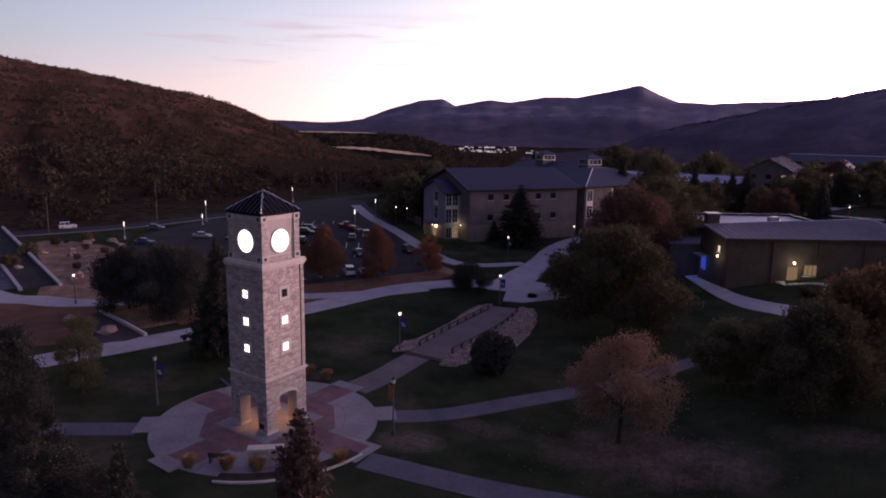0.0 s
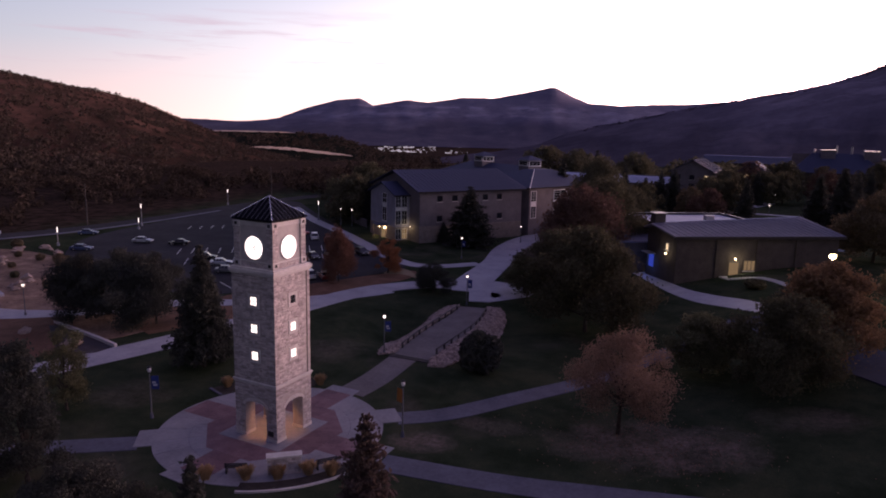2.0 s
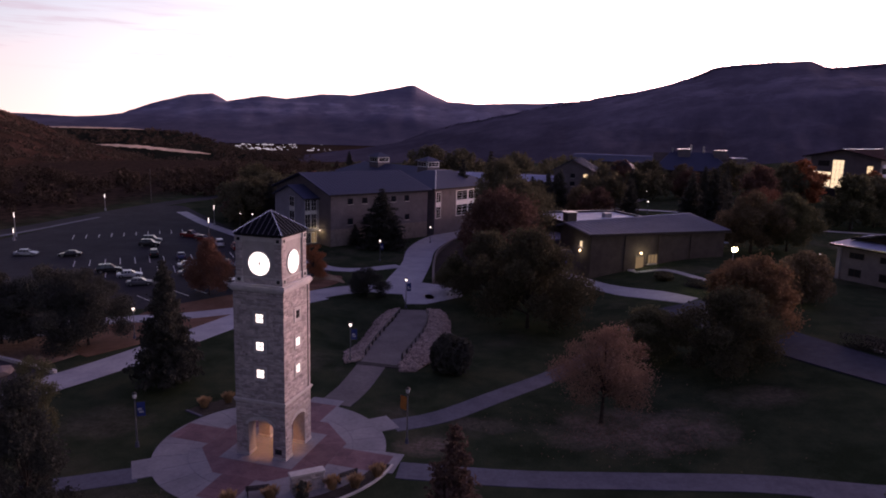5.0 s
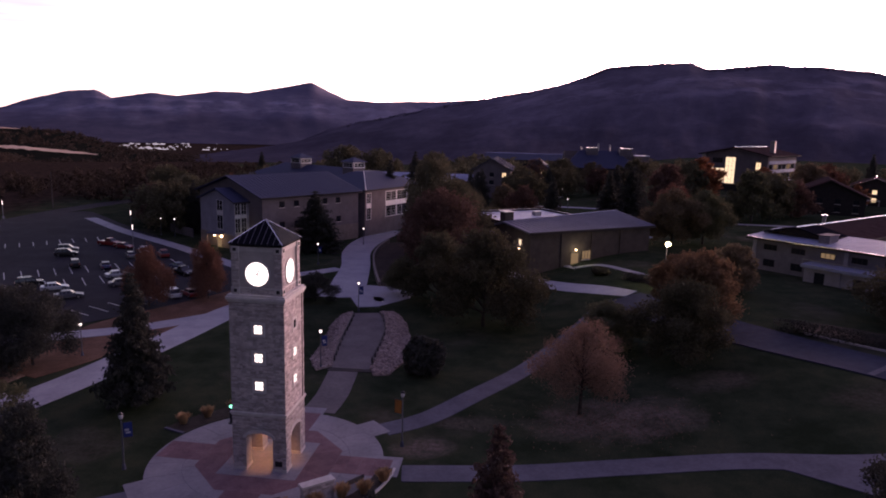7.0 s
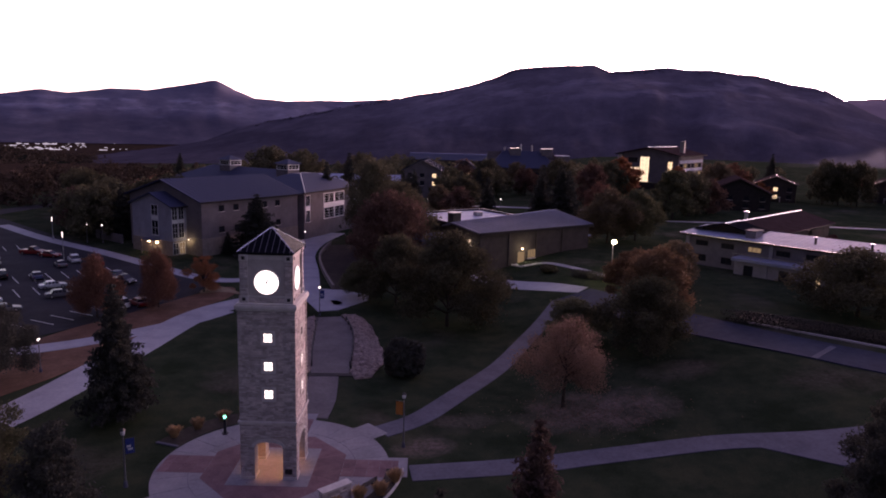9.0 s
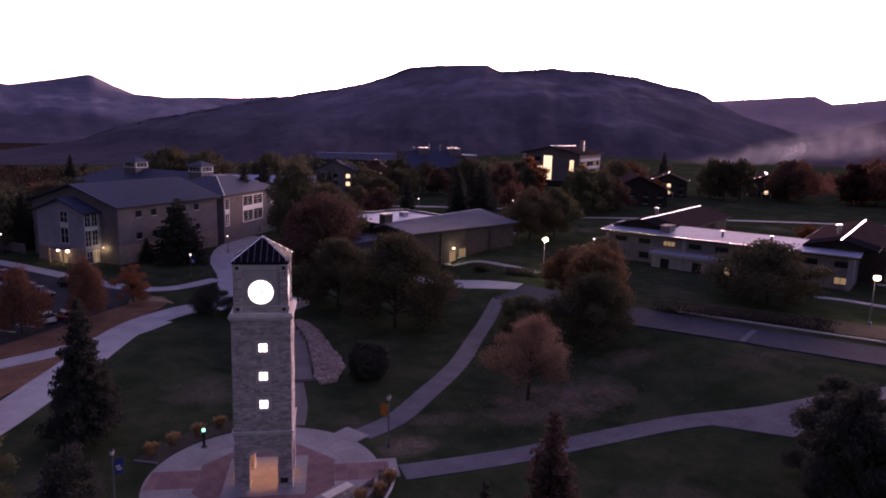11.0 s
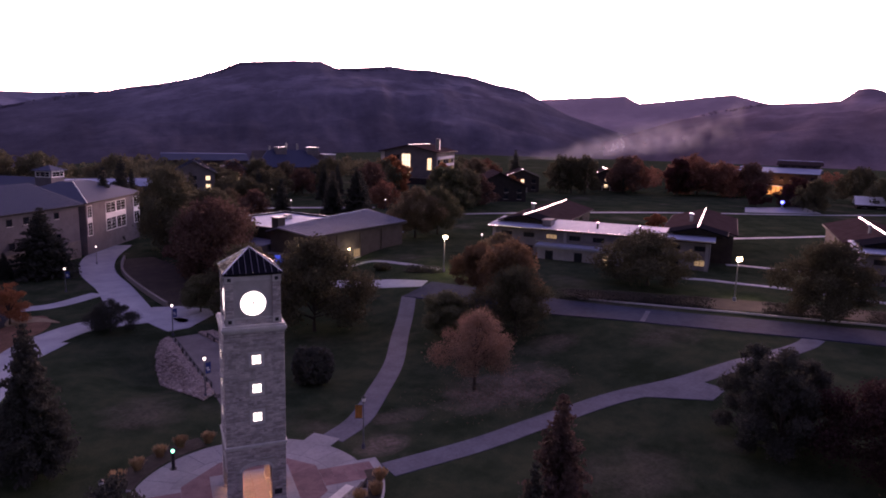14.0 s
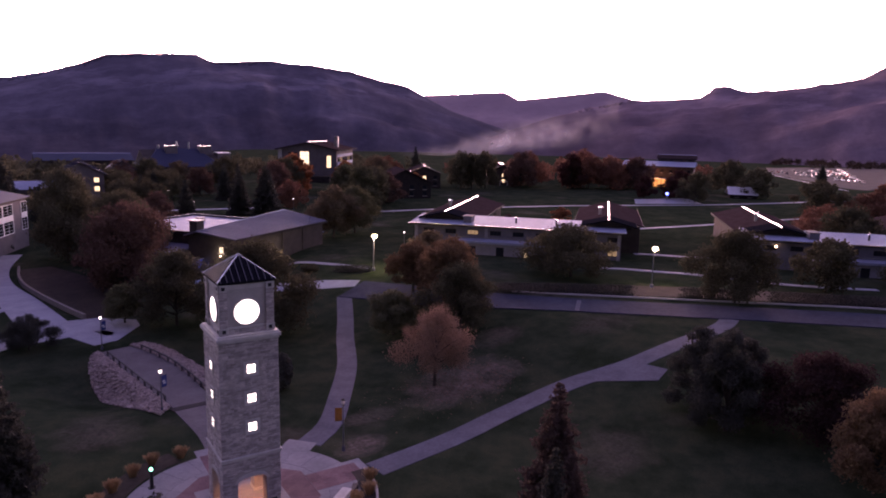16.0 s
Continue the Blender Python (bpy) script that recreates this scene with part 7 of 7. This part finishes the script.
def riprap(name, outline, seed):
    """A bank of pale quarry stones inside a plan outline."""
    base = structure(name + "_bed", drape(outline, 0.12, 1.4), M["rock"], "pale gravelly bed of the rock bank", "bank")
    rnd = random.Random(seed)
    xs, ys = [p[0] for p in outline], [p[1] for p in outline]

    def inside(x, y):
        hit = False
        for (ax, ay), (bx, by) in zip(outline, outline[1:] + outline[:1]):
            if (ay > y) != (by > y) and x < (bx - ax) * (y - ay) / (by - ay) + ax:
                hit = not hit
        return hit

    made, rest = 0, ([], [])
    tries = 0
    shapes = []
    for k in range(6):
        v, f = [], []
        clump(rnd, 0, 0, 0, 1.0, v, f, 0.6)
        shapes.append((v, f, raw("quarry_stone", v, f, M["rock"])))
    while tries < 3000:
        tries += 1
        x, y = rnd.uniform(min(xs), max(xs)), rnd.uniform(min(ys), max(ys))
        if not inside(x, y):
            continue
        r, k, a = rnd.uniform(0.13, 0.34), rnd.randrange(6), rnd.uniform(0, 360)
        m = pose(x, y, G(x, y) + 0.12, rnd.uniform(-15, 15), rnd.uniform(-15, 15), a) @ Matrix.Diagonal((r, r * rnd.uniform(0.6, 1), r, 1))
        if made < 140:
            part("quarry_stone", shapes[k][2], M["rock"], base, m=m)
            made += 1
        else:
            n = len(rest[0])
            rest[0].extend(tuple(m @ Vector(v)) for v in shapes[k][0])
            rest[1].extend(tuple(n + i for i in f) for f in shapes[k][1])
    tagged(part("quarry_stones", raw("quarry_stones", *rest, M["rock"]), M["rock"], base), kind="stuff")


riprap("west_rock_bank", [(-35.9, 73.2), (-37.6, 71.8), (-39.0, 78), (-39.3, 86), (-38.9, 92), (-37.8, 97), (-36, 100.9), (-35.1, 101.3), (-35.2, 97), (-35.7, 86), (-35.9, 78)], 31)
riprap("east_rock_bank", [(-30.9, 72.2), (-30.6, 69.9), (-28.7, 70.2), (-26.5, 76), (-25.8, 83), (-25.9, 89), (-26.3, 95.6), (-27.4, 99.8), (-28.6, 102), (-30.6, 101.8), (-29.6, 95), (-29.4, 87), (-30.4, 77)], 32)


def rail_fence(pts, name="post_rail", group="rails of the rock-lined lane"):
    t = thing("timber_rail", "low dark timber post-and-rail along the lane", "railing", group, m=at(*pts[0]))
    inv = t.matrix_basis.inverted()
    line = curve_points(pts, 2.6)
    top = []
    for p in line:
        q = inv @ Vector((p.x, p.y, G(p.x, p.y)))
        part("post", B().box(q.x - 0.1, q.y - 0.1, q.z - 0.1, q.x + 0.1, q.y + 0.1, q.z + 0.75), M["bench"], t)
        top.append(q + Vector((0, 0, 0.66)))
    for a, b in zip(top, top[1:]):
        d = (b - a).normalized()
        s = Vector((-d.y, d.x, 0)) * 0.06
        part("rail", B().hull([[p - s, p + s, p + s + Vector((0, 0, 0.16)), p - s + Vector((0, 0, 0.16))] for p in (a, b)]), M["bench"], t)


rail_fence([(-35.7, 75.4), (-35.6, 82), (-35.2, 90), (-34.8, 98.5)])
rail_fence([(-30.9, 74.6), (-30.1, 82), (-29.6, 90), (-30.1, 98.5)])


# ---- low walls ----
def low_wall(name, pts, h, w, mat, label):
    line = curve_points(pts, 2.5)
    b = B()
    rings = []
    for k, p in enumerate(line):
        a, c = line[max(0, k - 1)], line[min(len(line) - 1, k + 1)]
        d = (c - a).normalized()
        n = Vector((-d.y, d.x, 0)) * w / 2
        l, r = p - n, p + n
        z = G(p.x, p.y)
        rings.append([(l.x, l.y, z - 0.2), (r.x, r.y, z - 0.2), (r.x, r.y, z + h), (l.x, l.y, z + h)])
    b.hull(rings)
    tagged(part(name, b, M[mat]), label, "wall", kind="structure")


low_wall("north_walk_wall", [(-31.4, 121), (-32.2, 128), (-33.2, 140), (-33.6, 152), (-32.6, 162), (-30.5, 172)], 0.95, 0.45, "hallbase", "low tan retaining wall along the north walk")
low_wall("hall_screen_wall", [(-83, 176), (-92, 186)], 2.2, 0.4, "hallwall", "plain tan screen wall beside the hall")
low_wall("west_bed_wall", [(-69.7, 63.9), (-77.5, 67.4), (-86.8, 71.3)], 0.45, 0.4, "trim", "pale low wall edging the mulch bed")
low_wall("road_kerb", [(73.5, 21), (64.5, 33), (52, 47.5), (36.3, 66), (27, 77)], 0.22, 0.4, "trim", "pale kerb along the road")


# ---- open-air seating at the garden's edge ----
def open_seating():
    m = pose(-108.9, 78.4, -1.5, 0, 0, 153)
    t = thing("open_air_seating", "gently sloping dark seating bank between pale concrete edges", "seating bank", m=m)
    L, up = 66, 1.6
    part("bank", B().hull([[(0, -2.2, -0.5), (0, 3.0, -0.5), (0, 3.0, 0.12), (0, -2.2, 0.12)], [(L, -2.2, -0.5), (L, 3.0, -0.5), (L, 3.0, up), (L, -2.2, up)]]), M["asphalt"], t, "dark sloping bank")
    for y in (-2.9, 3.1, 11.0):
        part("side_wall", B().hull([[(-1, y, -0.5), (-1, y + 0.6, -0.5), (-1, y + 0.6, 0.45), (-1, y, 0.45)], [(L, y, -0.5), (L, y + 0.6, -0.5), (L, y + 0.6, up + 0.5), (L, y, up + 0.5)]]), M["concrete"], t, "pale concrete edge wall")
    for k in range(26):
        x = 1.0 + 2.4 * k
        part("step", B().box(x, 3.8, -0.5, x + 2.42, 10.9, 0.1 + 0.06 * k), M["path"], t)


open_seating()


# ---- boulders and scrub of the garden ----
def boulder_mesh(seed):
    rnd = random.Random(seed)
    v, f = [], []
    clump(rnd, 0, 0, 0, 1.0, v, f, 0.7)
    return raw("boulder", v, f, M["boulder"])


_b = [boulder_mesh(s) for s in range(5)]
_rnd = random.Random(77)
for _k in range(46):
    _x, _y = _rnd.uniform(-142, -84), _rnd.uniform(82, 116)
    if _y < 55 - 0.35 * _x * 0.5 or _y - 80 > (-_x - 72) * 0.62:
        continue
    _r = _rnd.uniform(0.4, 1.3)
    tagged(part("boulder", _b[_k % 5], M["boulder"], m=at(_x, _y, _rnd.uniform(0, 360), 0.05, _r)), "tan boulder lying in the dry garden", "boulder", "garden boulders")
for _x, _y, _r in ((-75.5, 63.0, 1.3), (-86.5, 66.0, 0.9), (-88.0, 84.0, 1.2), (-91, 86, 0.9), (-99.5, 93.5, 1.6)):
    tagged(part("boulder", _b[int(_r * 10) % 5], M["boulder"], m=at(_x, _y, _x * 7 % 360, 0.05, _r)), "pale boulder in the mulch bed", "boulder", "garden boulders")
for _k in range(40):
    _x, _y = _rnd.uniform(-145, -82), _rnd.uniform(80, 118)
    if _y - 80 > (-_x - 70) * 0.65:
        continue
    plant(bush2 if _k % 3 else bush1, _x, _y, _rnd.uniform(0.8, 2.6), wide=1.2, unit=1.0, label="scrubby shrub in the dry garden", group="garden shrubs")

# ---- cars ----
CARS = {}


def car(style, paint):
    """One car of each style and paint; x ahead, wheels on z = 0."""
    key = (style, paint)
    if key in CARS:
        return CARS[key]
    L, W, belt, top = {"sedan": (4.6, 1.8, 0.92, 1.42), "suv": (4.7, 1.88, 1.08, 1.76), "boxy": (4.2, 1.85, 1.18, 1.85), "pickup": (5.5, 1.95, 1.1, 1.85)}[style]
    name = {"white": "white", "silver": "silver", "black": "black", "red": "red", "blue": "dark blue", "grey": "grey"}[paint]
    kind = {"sedan": "saloon car", "suv": "sport utility car", "boxy": "boxy off-road car", "pickup": "pickup truck"}[style]
    t = thing("car", f"{name} {kind} parked on the asphalt", "car", "parked cars")
    h = L / 2
    prof = [(-h, 0.45), (-h + 0.05, belt - 0.12), (-h + 0.25, belt), (h - 1.25, belt - 0.02), (h - 0.2, belt - 0.2), (h, belt - 0.4), (h - 0.02, 0.4), (h - 0.2, 0.24), (-h + 0.2, 0.24)]
    b = B().hull([[(x, s * (W / 2 - (0.09 if z > belt - 0.1 else 0.0)), z) for x, z in prof] for s in (-1, 1)])
    body = part("body", b.bevel(0.05), M["car" + paint], t)
    a0, a1 = {"sedan": (-h + 0.75, h - 1.25), "suv": (-h + 0.12, h - 1.2), "boxy": (-h + 0.1, h - 1.35), "pickup": (-h + 2.0, h - 1.45)}[style]
    k = 0.22 if style == "boxy" else 0.55
    cab = [[(x, s * y, z) for x, y, z, s in ((a0, W / 2 - 0.1, belt - 0.02, -1), (a1, W / 2 - 0.1, belt - 0.02, -1), (a1, W / 2 - 0.1, belt - 0.02, 1), (a0, W / 2 - 0.1, belt - 0.02, 1))],
           [(x, s * y, z) for x, y, z, s in ((a0 + 0.8 * k, W / 2 - 0.26, top - 0.06, -1), (a1 - 1.3 * k, W / 2 - 0.26, top - 0.06, -1), (a1 - 1.3 * k, W / 2 - 0.26, top - 0.06, 1), (a0 + 0.8 * k, W / 2 - 0.26, top - 0.06, 1))]]
    part("glasshouse", B().hull(cab), M["glass"], t, "dark car windows")
    part("roof_panel", B().box(a0 + 0.8 * k, -W / 2 + 0.24, top - 0.06, a1 - 1.3 * k, W / 2 - 0.24, top).bevel(0.03), M["car" + paint], body)
    for s in (-1, 1):
        for x in (a0 + 0.9 * k + 0.1, 0.5 * (a0 + a1) - 0.1, a1 - 1.2 * k - 0.15):
            part("pillar", B().hull([[(x + dx, s * (W / 2 - 0.1), belt - 0.02) for dx in (-0.06, 0.06)] + [(x + 0.06, s * (W / 2 - 0.085), belt - 0.02)], [(x + dx * 0.8, s * (W / 2 - 0.25), top - 0.05) for dx in (-0.06, 0.06)] + [(x + 0.05, s * (W / 2 - 0.235), top - 0.05)]]), M["car" + paint], body)
        for x in (-h + 0.85, h - 0.85):
            w = part("wheel", B().hull([[(x + 0.33 * math.cos(q), s * yy, 0.33 + 0.33 * math.sin(q)) for q in [2 * math.pi * i / 14 for i in range(14)]] for yy in (W / 2 - 0.2, W / 2 + 0.02)]), M["tyre"], t)
            part("rim", B().hull([[(x + 0.2 * math.cos(q), s * yy, 0.33 + 0.2 * math.sin(q)) for q in [2 * math.pi * i / 10 for i in range(10)]] for yy in (W / 2 - 0.05, W / 2 + 0.035)]), M["rim"], w)
        part("headlight", B().box(h - 0.16, s * (W / 2 - 0.32) - 0.17, belt - 0.42, h + 0.015, s * (W / 2 - 0.32) + 0.17, belt - 0.26), M["headlamp"], t)
        part("tail_light", B().box(-h - 0.015, s * (W / 2 - 0.2) - 0.12, belt - 0.35, -h + 0.1, s * (W / 2 - 0.2) + 0.12, belt - 0.15), M["carred"], t)
    t.matrix_basis = pose(0, -900, -200)
    CARS[key] = t
    SHAPES[key] = t
    return t


def park(style, paint, x, y, turn, label=""):
    return tagged(copy_thing(car(style, paint), at(x, y, turn, 0.055)), label)


for row in (
    ("suv", "black", -102.3, 147.0, 18), ("pickup", "red", -98.8, 161.5, -15), ("sedan", "red", -93.8, 157.6, -20), ("suv", "white", -87.0, 151.6, 118),
    ("sedan", "grey", -88.0, 146.4, 118), ("boxy", "black", -95.0, 135.2, 117), ("sedan", "blue", -88.6, 134.7, 117), ("sedan", "silver", -82.8, 126.2, 30),
    ("sedan", "grey", -79.3, 119.2, 28), ("sedan", "grey", -84.4, 109.6, 25), ("sedan", "silver", -89.5, 115.2, 28), ("sedan", "blue", -73.6, 134.6, -40),
    ("pickup", "black", -71.3, 129.4, -40), ("suv", "red", -81.3, 147.8, 120), ("sedan", "red", -64.6, 112.0, 128), ("suv", "white", -67.6, 111.2, 128),
    ("suv", "black", -67.6, 136.6, -42), ("sedan", "blue", -141.6, 134.8, 28), ("sedan", "silver", -121.6, 130.6, 16), ("suv", "black", -95.4, 118.2, 30),
    ("sedan", "black", -112.0, 131.4, 200), ("sedan", "blue", -126.6, 117.2, 20), ("suv", "grey", -104.6, 152.4, 16), ("sedan", "black", -75.6, 128.6, -42),
):
    park(*row)
jeep = park("boxy", "white", -161.2, 124.4, 52, "white boxy off-road car on the road, tail lamps lit")
for _s in (-1, 1):
    part("tail_lamp", B().box(-2.16, _s * 0.7 - 0.16, 0.85, -2.11, _s * 0.7 + 0.16, 1.15), M["tail"], jeep, "lit red tail lamp")

# the far lot on the rise
structure("far_lot", drape(rounded([(360, 118), (418, 104), (620, 140), (745, 200), (608, 266), (526, 240), (440, 171)], 1), 0.06, 12), M["farlot"], "far asphalt parking lot", "parking lot")
structure("far_lot_kerb", ribbon([(517, 234), (436, 176), (357, 119)], 1.4, 0.3), M["concrete"], "pale concrete kerb along the far lot", "kerb")
_rnd = random.Random(9)
for _i in range(5):
    for _j in range(16):
        if _rnd.random() < 0.22:
            continue
        _x, _y = 446 + 26 * _i + 5.2 * _j, 136 + 10 * _i + 5.6 * _j - 0.9 * _i * _j
        park(_rnd.choice(("sedan", "suv")), _rnd.choice(("white", "silver", "silver", "grey", "red", "white", "white")), _x, _y, 28 + _rnd.uniform(-3, 3))

# stall lines: rows of short painted strokes across the lot
def stall_rows():
    for x0, y0, x1, y1, n, dx, dy in ((-125, 152, -104, 168, 10, -2.9, 5.4), (-105, 121.5, -75.5, 139.5, 13, -3.4, 6.0), (-96.5, 112.6, -70, 129.5, 11, -3.4, 6.0),
                                      (-78.5, 96.5, -62, 115.5, 9, -4.4, 3.2)):
        for i in range(n):
            u = i / (n - 1)
            x, y = x0 + (x1 - x0) * u, y0 + (y1 - y0) * u
            d = Vector((dx, dy, 0)).normalized()
            s = Vector((-d.y, d.x, 0)) * 0.08
            p, q = Vector((x, y, 0)), Vector((x + dx, y + dy, 0))
            b = B().prism([(v.x, v.y) for v in (p - s, q - s, q + s, p + s)], -1.46, -1.438)
            tagged(part("stall_line", b, M["paint"]), "white painted stall line on the asphalt", "stall line", "parking stall lines")


stall_rows()

# ---- woods and trees farther off ----
FAR = [
    (green1f, -90.3, 184, 14, 1.0), (fir1, -84.5, 183, 15, 1.1), (green1f, -96, 192, 13, 1.1), (green1f, -80, 196, 15, 1.1), (umber1f, -101, 203, 12, 1.2),
    (green1f, 22, 262, 11, 1.0), (umber1f, 34, 300, 13, 1.1), (green1f, 48, 306, 13, 1.2), (olive1f, 64, 312, 12, 1.2), (green1f, 80, 300, 14, 1.1), (fir1, -2, 240, 15, 1.1), (green1f, 40, 262, 11, 1.2), (umber1f, 54, 268, 11, 1.2),
    (fir1, -14.5, 256.8, 17.0, 1.0), (fir1, 2.5, 243.1, 14.6, 1.3), (fir3, 18.2, 232.4, 12.5, 1.4), (fir1, 29.6, 251.9, 12.0, 1.3), (green1f, -8, 214, 13.0, 0.9), (olive1f, 6, 210, 11.0, 0.9), (umber1f, 10, 198, 10.5, 1.0),
    (red1f, 213.0, 160.0, 10.5, 1.3), (red1f, 221.0, 152.0, 10.0, 1.3), (umber1f, 70, 236, 15, 1.0), (umber1f, 100, 205, 12, 1.1), (orange1f, 118, 258, 14, 1.2), (orange1f, 146, 240, 9, 1.3), (umber1f, 205, 226, 18, 1.0), (umber1f, 256, 190, 16.5, 1.2), (orange1f, 116, 133, 4.6, 2.0),
    (green1f, 172.7, 237.3, 18.0, 0.72), (green1f, 178.0, 234.6, 17.0, 0.75), (green1f, 184.5, 231.9, 18.0, 0.72), (rust1f, 218.9, 232.6, 18.5, 0.9), (red1f, 225.7, 209.9, 18.5, 1.2), (rust1f, 236, 206, 18.5, 1.0),
    (rust1f, 246.0, 199.4, 17.5, 1.1), (red1f, 234.4, 154.9, 13.0, 1.4), (red1f, 226, 147, 12.5, 1.3), (green1f, 216.1, 137.3, 13.0, 1.0), (green1f, 274.3, 148.7, 16.5, 1.1), (green1f, 262, 130, 14, 1.2),
    (green1f, 199.6, 82.3, 13.5, 1.3), (rust1f, 198.3, 65.9, 11.5, 1.4), (orange1f, 93.9, 262.2, 17.0, 1.3), (green1f, 88, 258, 15, 1.0), (fir1, 175.3, 274.4, 20.0, 1.0), (olive1f, 115.9, 250.5, 12.6, 1.1),
    (fir3, 38.2, 202.5, 14.5, 1.7), (fir3, 41.5, 192.0, 16.5, 1.7), (fir3, 45.5, 197.0, 15.0, 1.6), (fir3, 19.6, 200.1, 12.7, 1.5), (green1f, 22.4, 274.5, 11, 1.2),
    (green1f, -55.0, 340, 20, 1.2), (green1f, -38, 330, 19, 1.2), (green1f, -11.9, 309.1, 19, 1.1), (fir1, -98.0, 345.2, 16.5, 1.2), (green1f, 13.2, 233.8, 11.3, 1.1), (green1f, 31.6, 256.2, 11.3, 1.2),
    (fir1, 66.0, 258.7, 14.0, 1.0), (fir3, 54.6, 247.0, 14.4, 1.4), (orange1f, 99, 272.6, 17.0, 1.4), (green2f, 106.4, 239.6, 13.5, 1.2), (fir1, -30.7, 199.9, 21, 1.0), (fir1, -22.7, 223.6, 23, 1.0),
    (fir3, -7.0, 252.9, 12.3, 1.7), (fir3, 1.8, 252.4, 12.4, 1.7), (green1f, 17.6, 224.8, 10.7, 1.1), (green1f, -17.0, 313.5, 14.5, 1.0), (rust1f, 64, 214, 10, 1.1), (green2f, 79, 191, 16.0, 1.0), (green1f, 90, 200, 14.5, 1.1),
    (olive1f, 140, 262, 16, 1.1), (rust1f, 150, 268, 15.5, 1.2), (green1f, 196, 262, 14, 1.2), (rust1f, 262, 230, 20, 1.1), (green1f, 318, 120, 6.5, 1.4), (rust1f, 340, 96, 7, 1.4),
    (green1f, -88, 205, 12, 1.2), (green1f, -98, 222, 13, 1.2), (green2f, -84, 190, 9, 1.2), (green1f, -108, 240, 14, 1.2), (green1f, -80, 226, 14, 1.2), (rust1f, -92, 252, 12, 1.2), (green1f, -120, 268, 13, 1.2),
    (fir1, -66, 240, 16, 1.1), (green1f, -74, 258, 15, 1.2), (red1f, 84.0, 128.0, 5.0, 1.6), (fir3, 78, 128, 6.5, 1.6), (green1f, 121.8, 50, 12, 1.3), (rust1f, 139, 62, 11, 1.3), (green1f, 92, 30, 9, 1.2),
    (green1f, 74, 40, 10, 1.2), (fir3, 423, 154, 12.5, 1.7), (olive1f, 28, 100, 8.5, 1.1),
]
for tpl, x, y, h, w in FAR:
    plant(tpl, x, y, h, wide=w)


def belt(name, label, count, box, h0, h1, seed, mat):
    """A far belt of trees, too many to tell apart."""
    rnd = random.Random(seed)
    x0, y0, x1, y1 = box
    cs, rs = [], []
    for _ in range(count):
        x, y, h = rnd.uniform(x0, x1), rnd.uniform(y0, y1), rnd.uniform(h0, h1)
        for k in range(3):
            cs.append((x + rnd.uniform(-0.2, 0.2) * h, y + rnd.uniform(-0.2, 0.2) * h, terrain(x, y) + h * 0.22 * k))
            rs.append(h * (0.42 - 0.09 * k))
    foliage_cloud(name, label, "woods", cs, rs, 1.3, 26, 0.3, M[mat], seed)


belt("road_belt", "dark belt of trees beyond the lot road", 150, (-270, 120, -170, 330), 5, 9, 51, "scrub")
belt("north_belt", "dark belt of trees north of the lot", 140, (-190, 255, -90, 420), 6, 11, 52, "scrub")
belt("hall_belt", "dark belt of trees behind the hall", 70, (-80, 262, 0, 420), 9, 15, 53, "deepgreen")
belt("valley_belt", "dark belt of trees at the valley's edge", 60, (-15, 330, 70, 430), 10, 15, 57, "deepgreen")
belt("east_belt", "dark and rusty far trees beyond the field", 120, (250, 215, 420, 330), 8, 14, 54, "rust")
belt("mid_belt", "dark far trees behind the campus", 150, (20, 360, 260, 470), 8, 14, 55, "deepgreen")
belt("lot_belt", "dark far trees beyond the far lot", 120, (660, 40, 860, 300), 6, 11, 56, "scrub")

# long clipped hedges along the road bank
def hedge(line, w, h, label):
    """A clipped hedge: a leafy box along a line, over a few woody stems."""
    t = thing("hedge", label, "hedge", "hedges along the road")
    rng = np.random.default_rng(int(line[0][0] * 7) + 100)
    pts = curve_points([(*p, 0) for p in line], 0.5)
    st = B()
    for p in pts[::3]:
        g = G(p.x, p.y)
        st.tube([(p.x, p.y, g - 0.1), (p.x + 0.1, p.y, g + 0.5 * h)], [0.05, 0.02], 4)
    tagged(part("stem", st, M["bark"], t), kind="stuff")
    n = 110 * len(pts)
    k = rng.integers(0, len(pts), n)
    base = np.array([(p.x, p.y, G(p.x, p.y)) for p in pts])[k]
    off = rng.uniform(-0.5, 0.5, (n, 3))
    axis = rng.integers(0, 3, n)
    off[np.arange(n), axis] = np.sign(off[np.arange(n), axis]) * rng.uniform(0.38, 0.52, n)
    off *= np.array([w, w, h])
    off[:, 2] += 0.5 * h
    part("foliage", leaf_mesh("foliage", base + off, rng.uniform(0.10, 0.2, n), M["needle"], rng), M["needle"], t)


hedge([(24.8, 78.6), (30, 74.4), (36, 68.8), (42.6, 62.2)], 1.8, 1.6, "long clipped dark hedge on the bank above the road")
hedge([(48.8, 55.2), (52, 51.2), (55.2, 47.8)], 1.8, 1.6, "short clipped dark hedge on the bank above the road")
hedge([(57.6, 43.4), (63, 37.2), (69.2, 30.2), (74, 24)], 2.0, 1.7, "long clipped dark hedge beside the lower residence hall")
hedge([(14.6, 113.4), (18.2, 108.0)], 1.8, 1.2, "low clipped dark hedge beside the lit doorway walk")
plant(bush1, 11.5, 119, 1.5, wide=2.2, unit=1.0, label="low clipped dark shrub at the brick wall")

# ---- the templates have served ----
for template in SHAPES.values():
    for ob in (*template.children_recursive, template):
        bpy.data.objects.remove(ob)
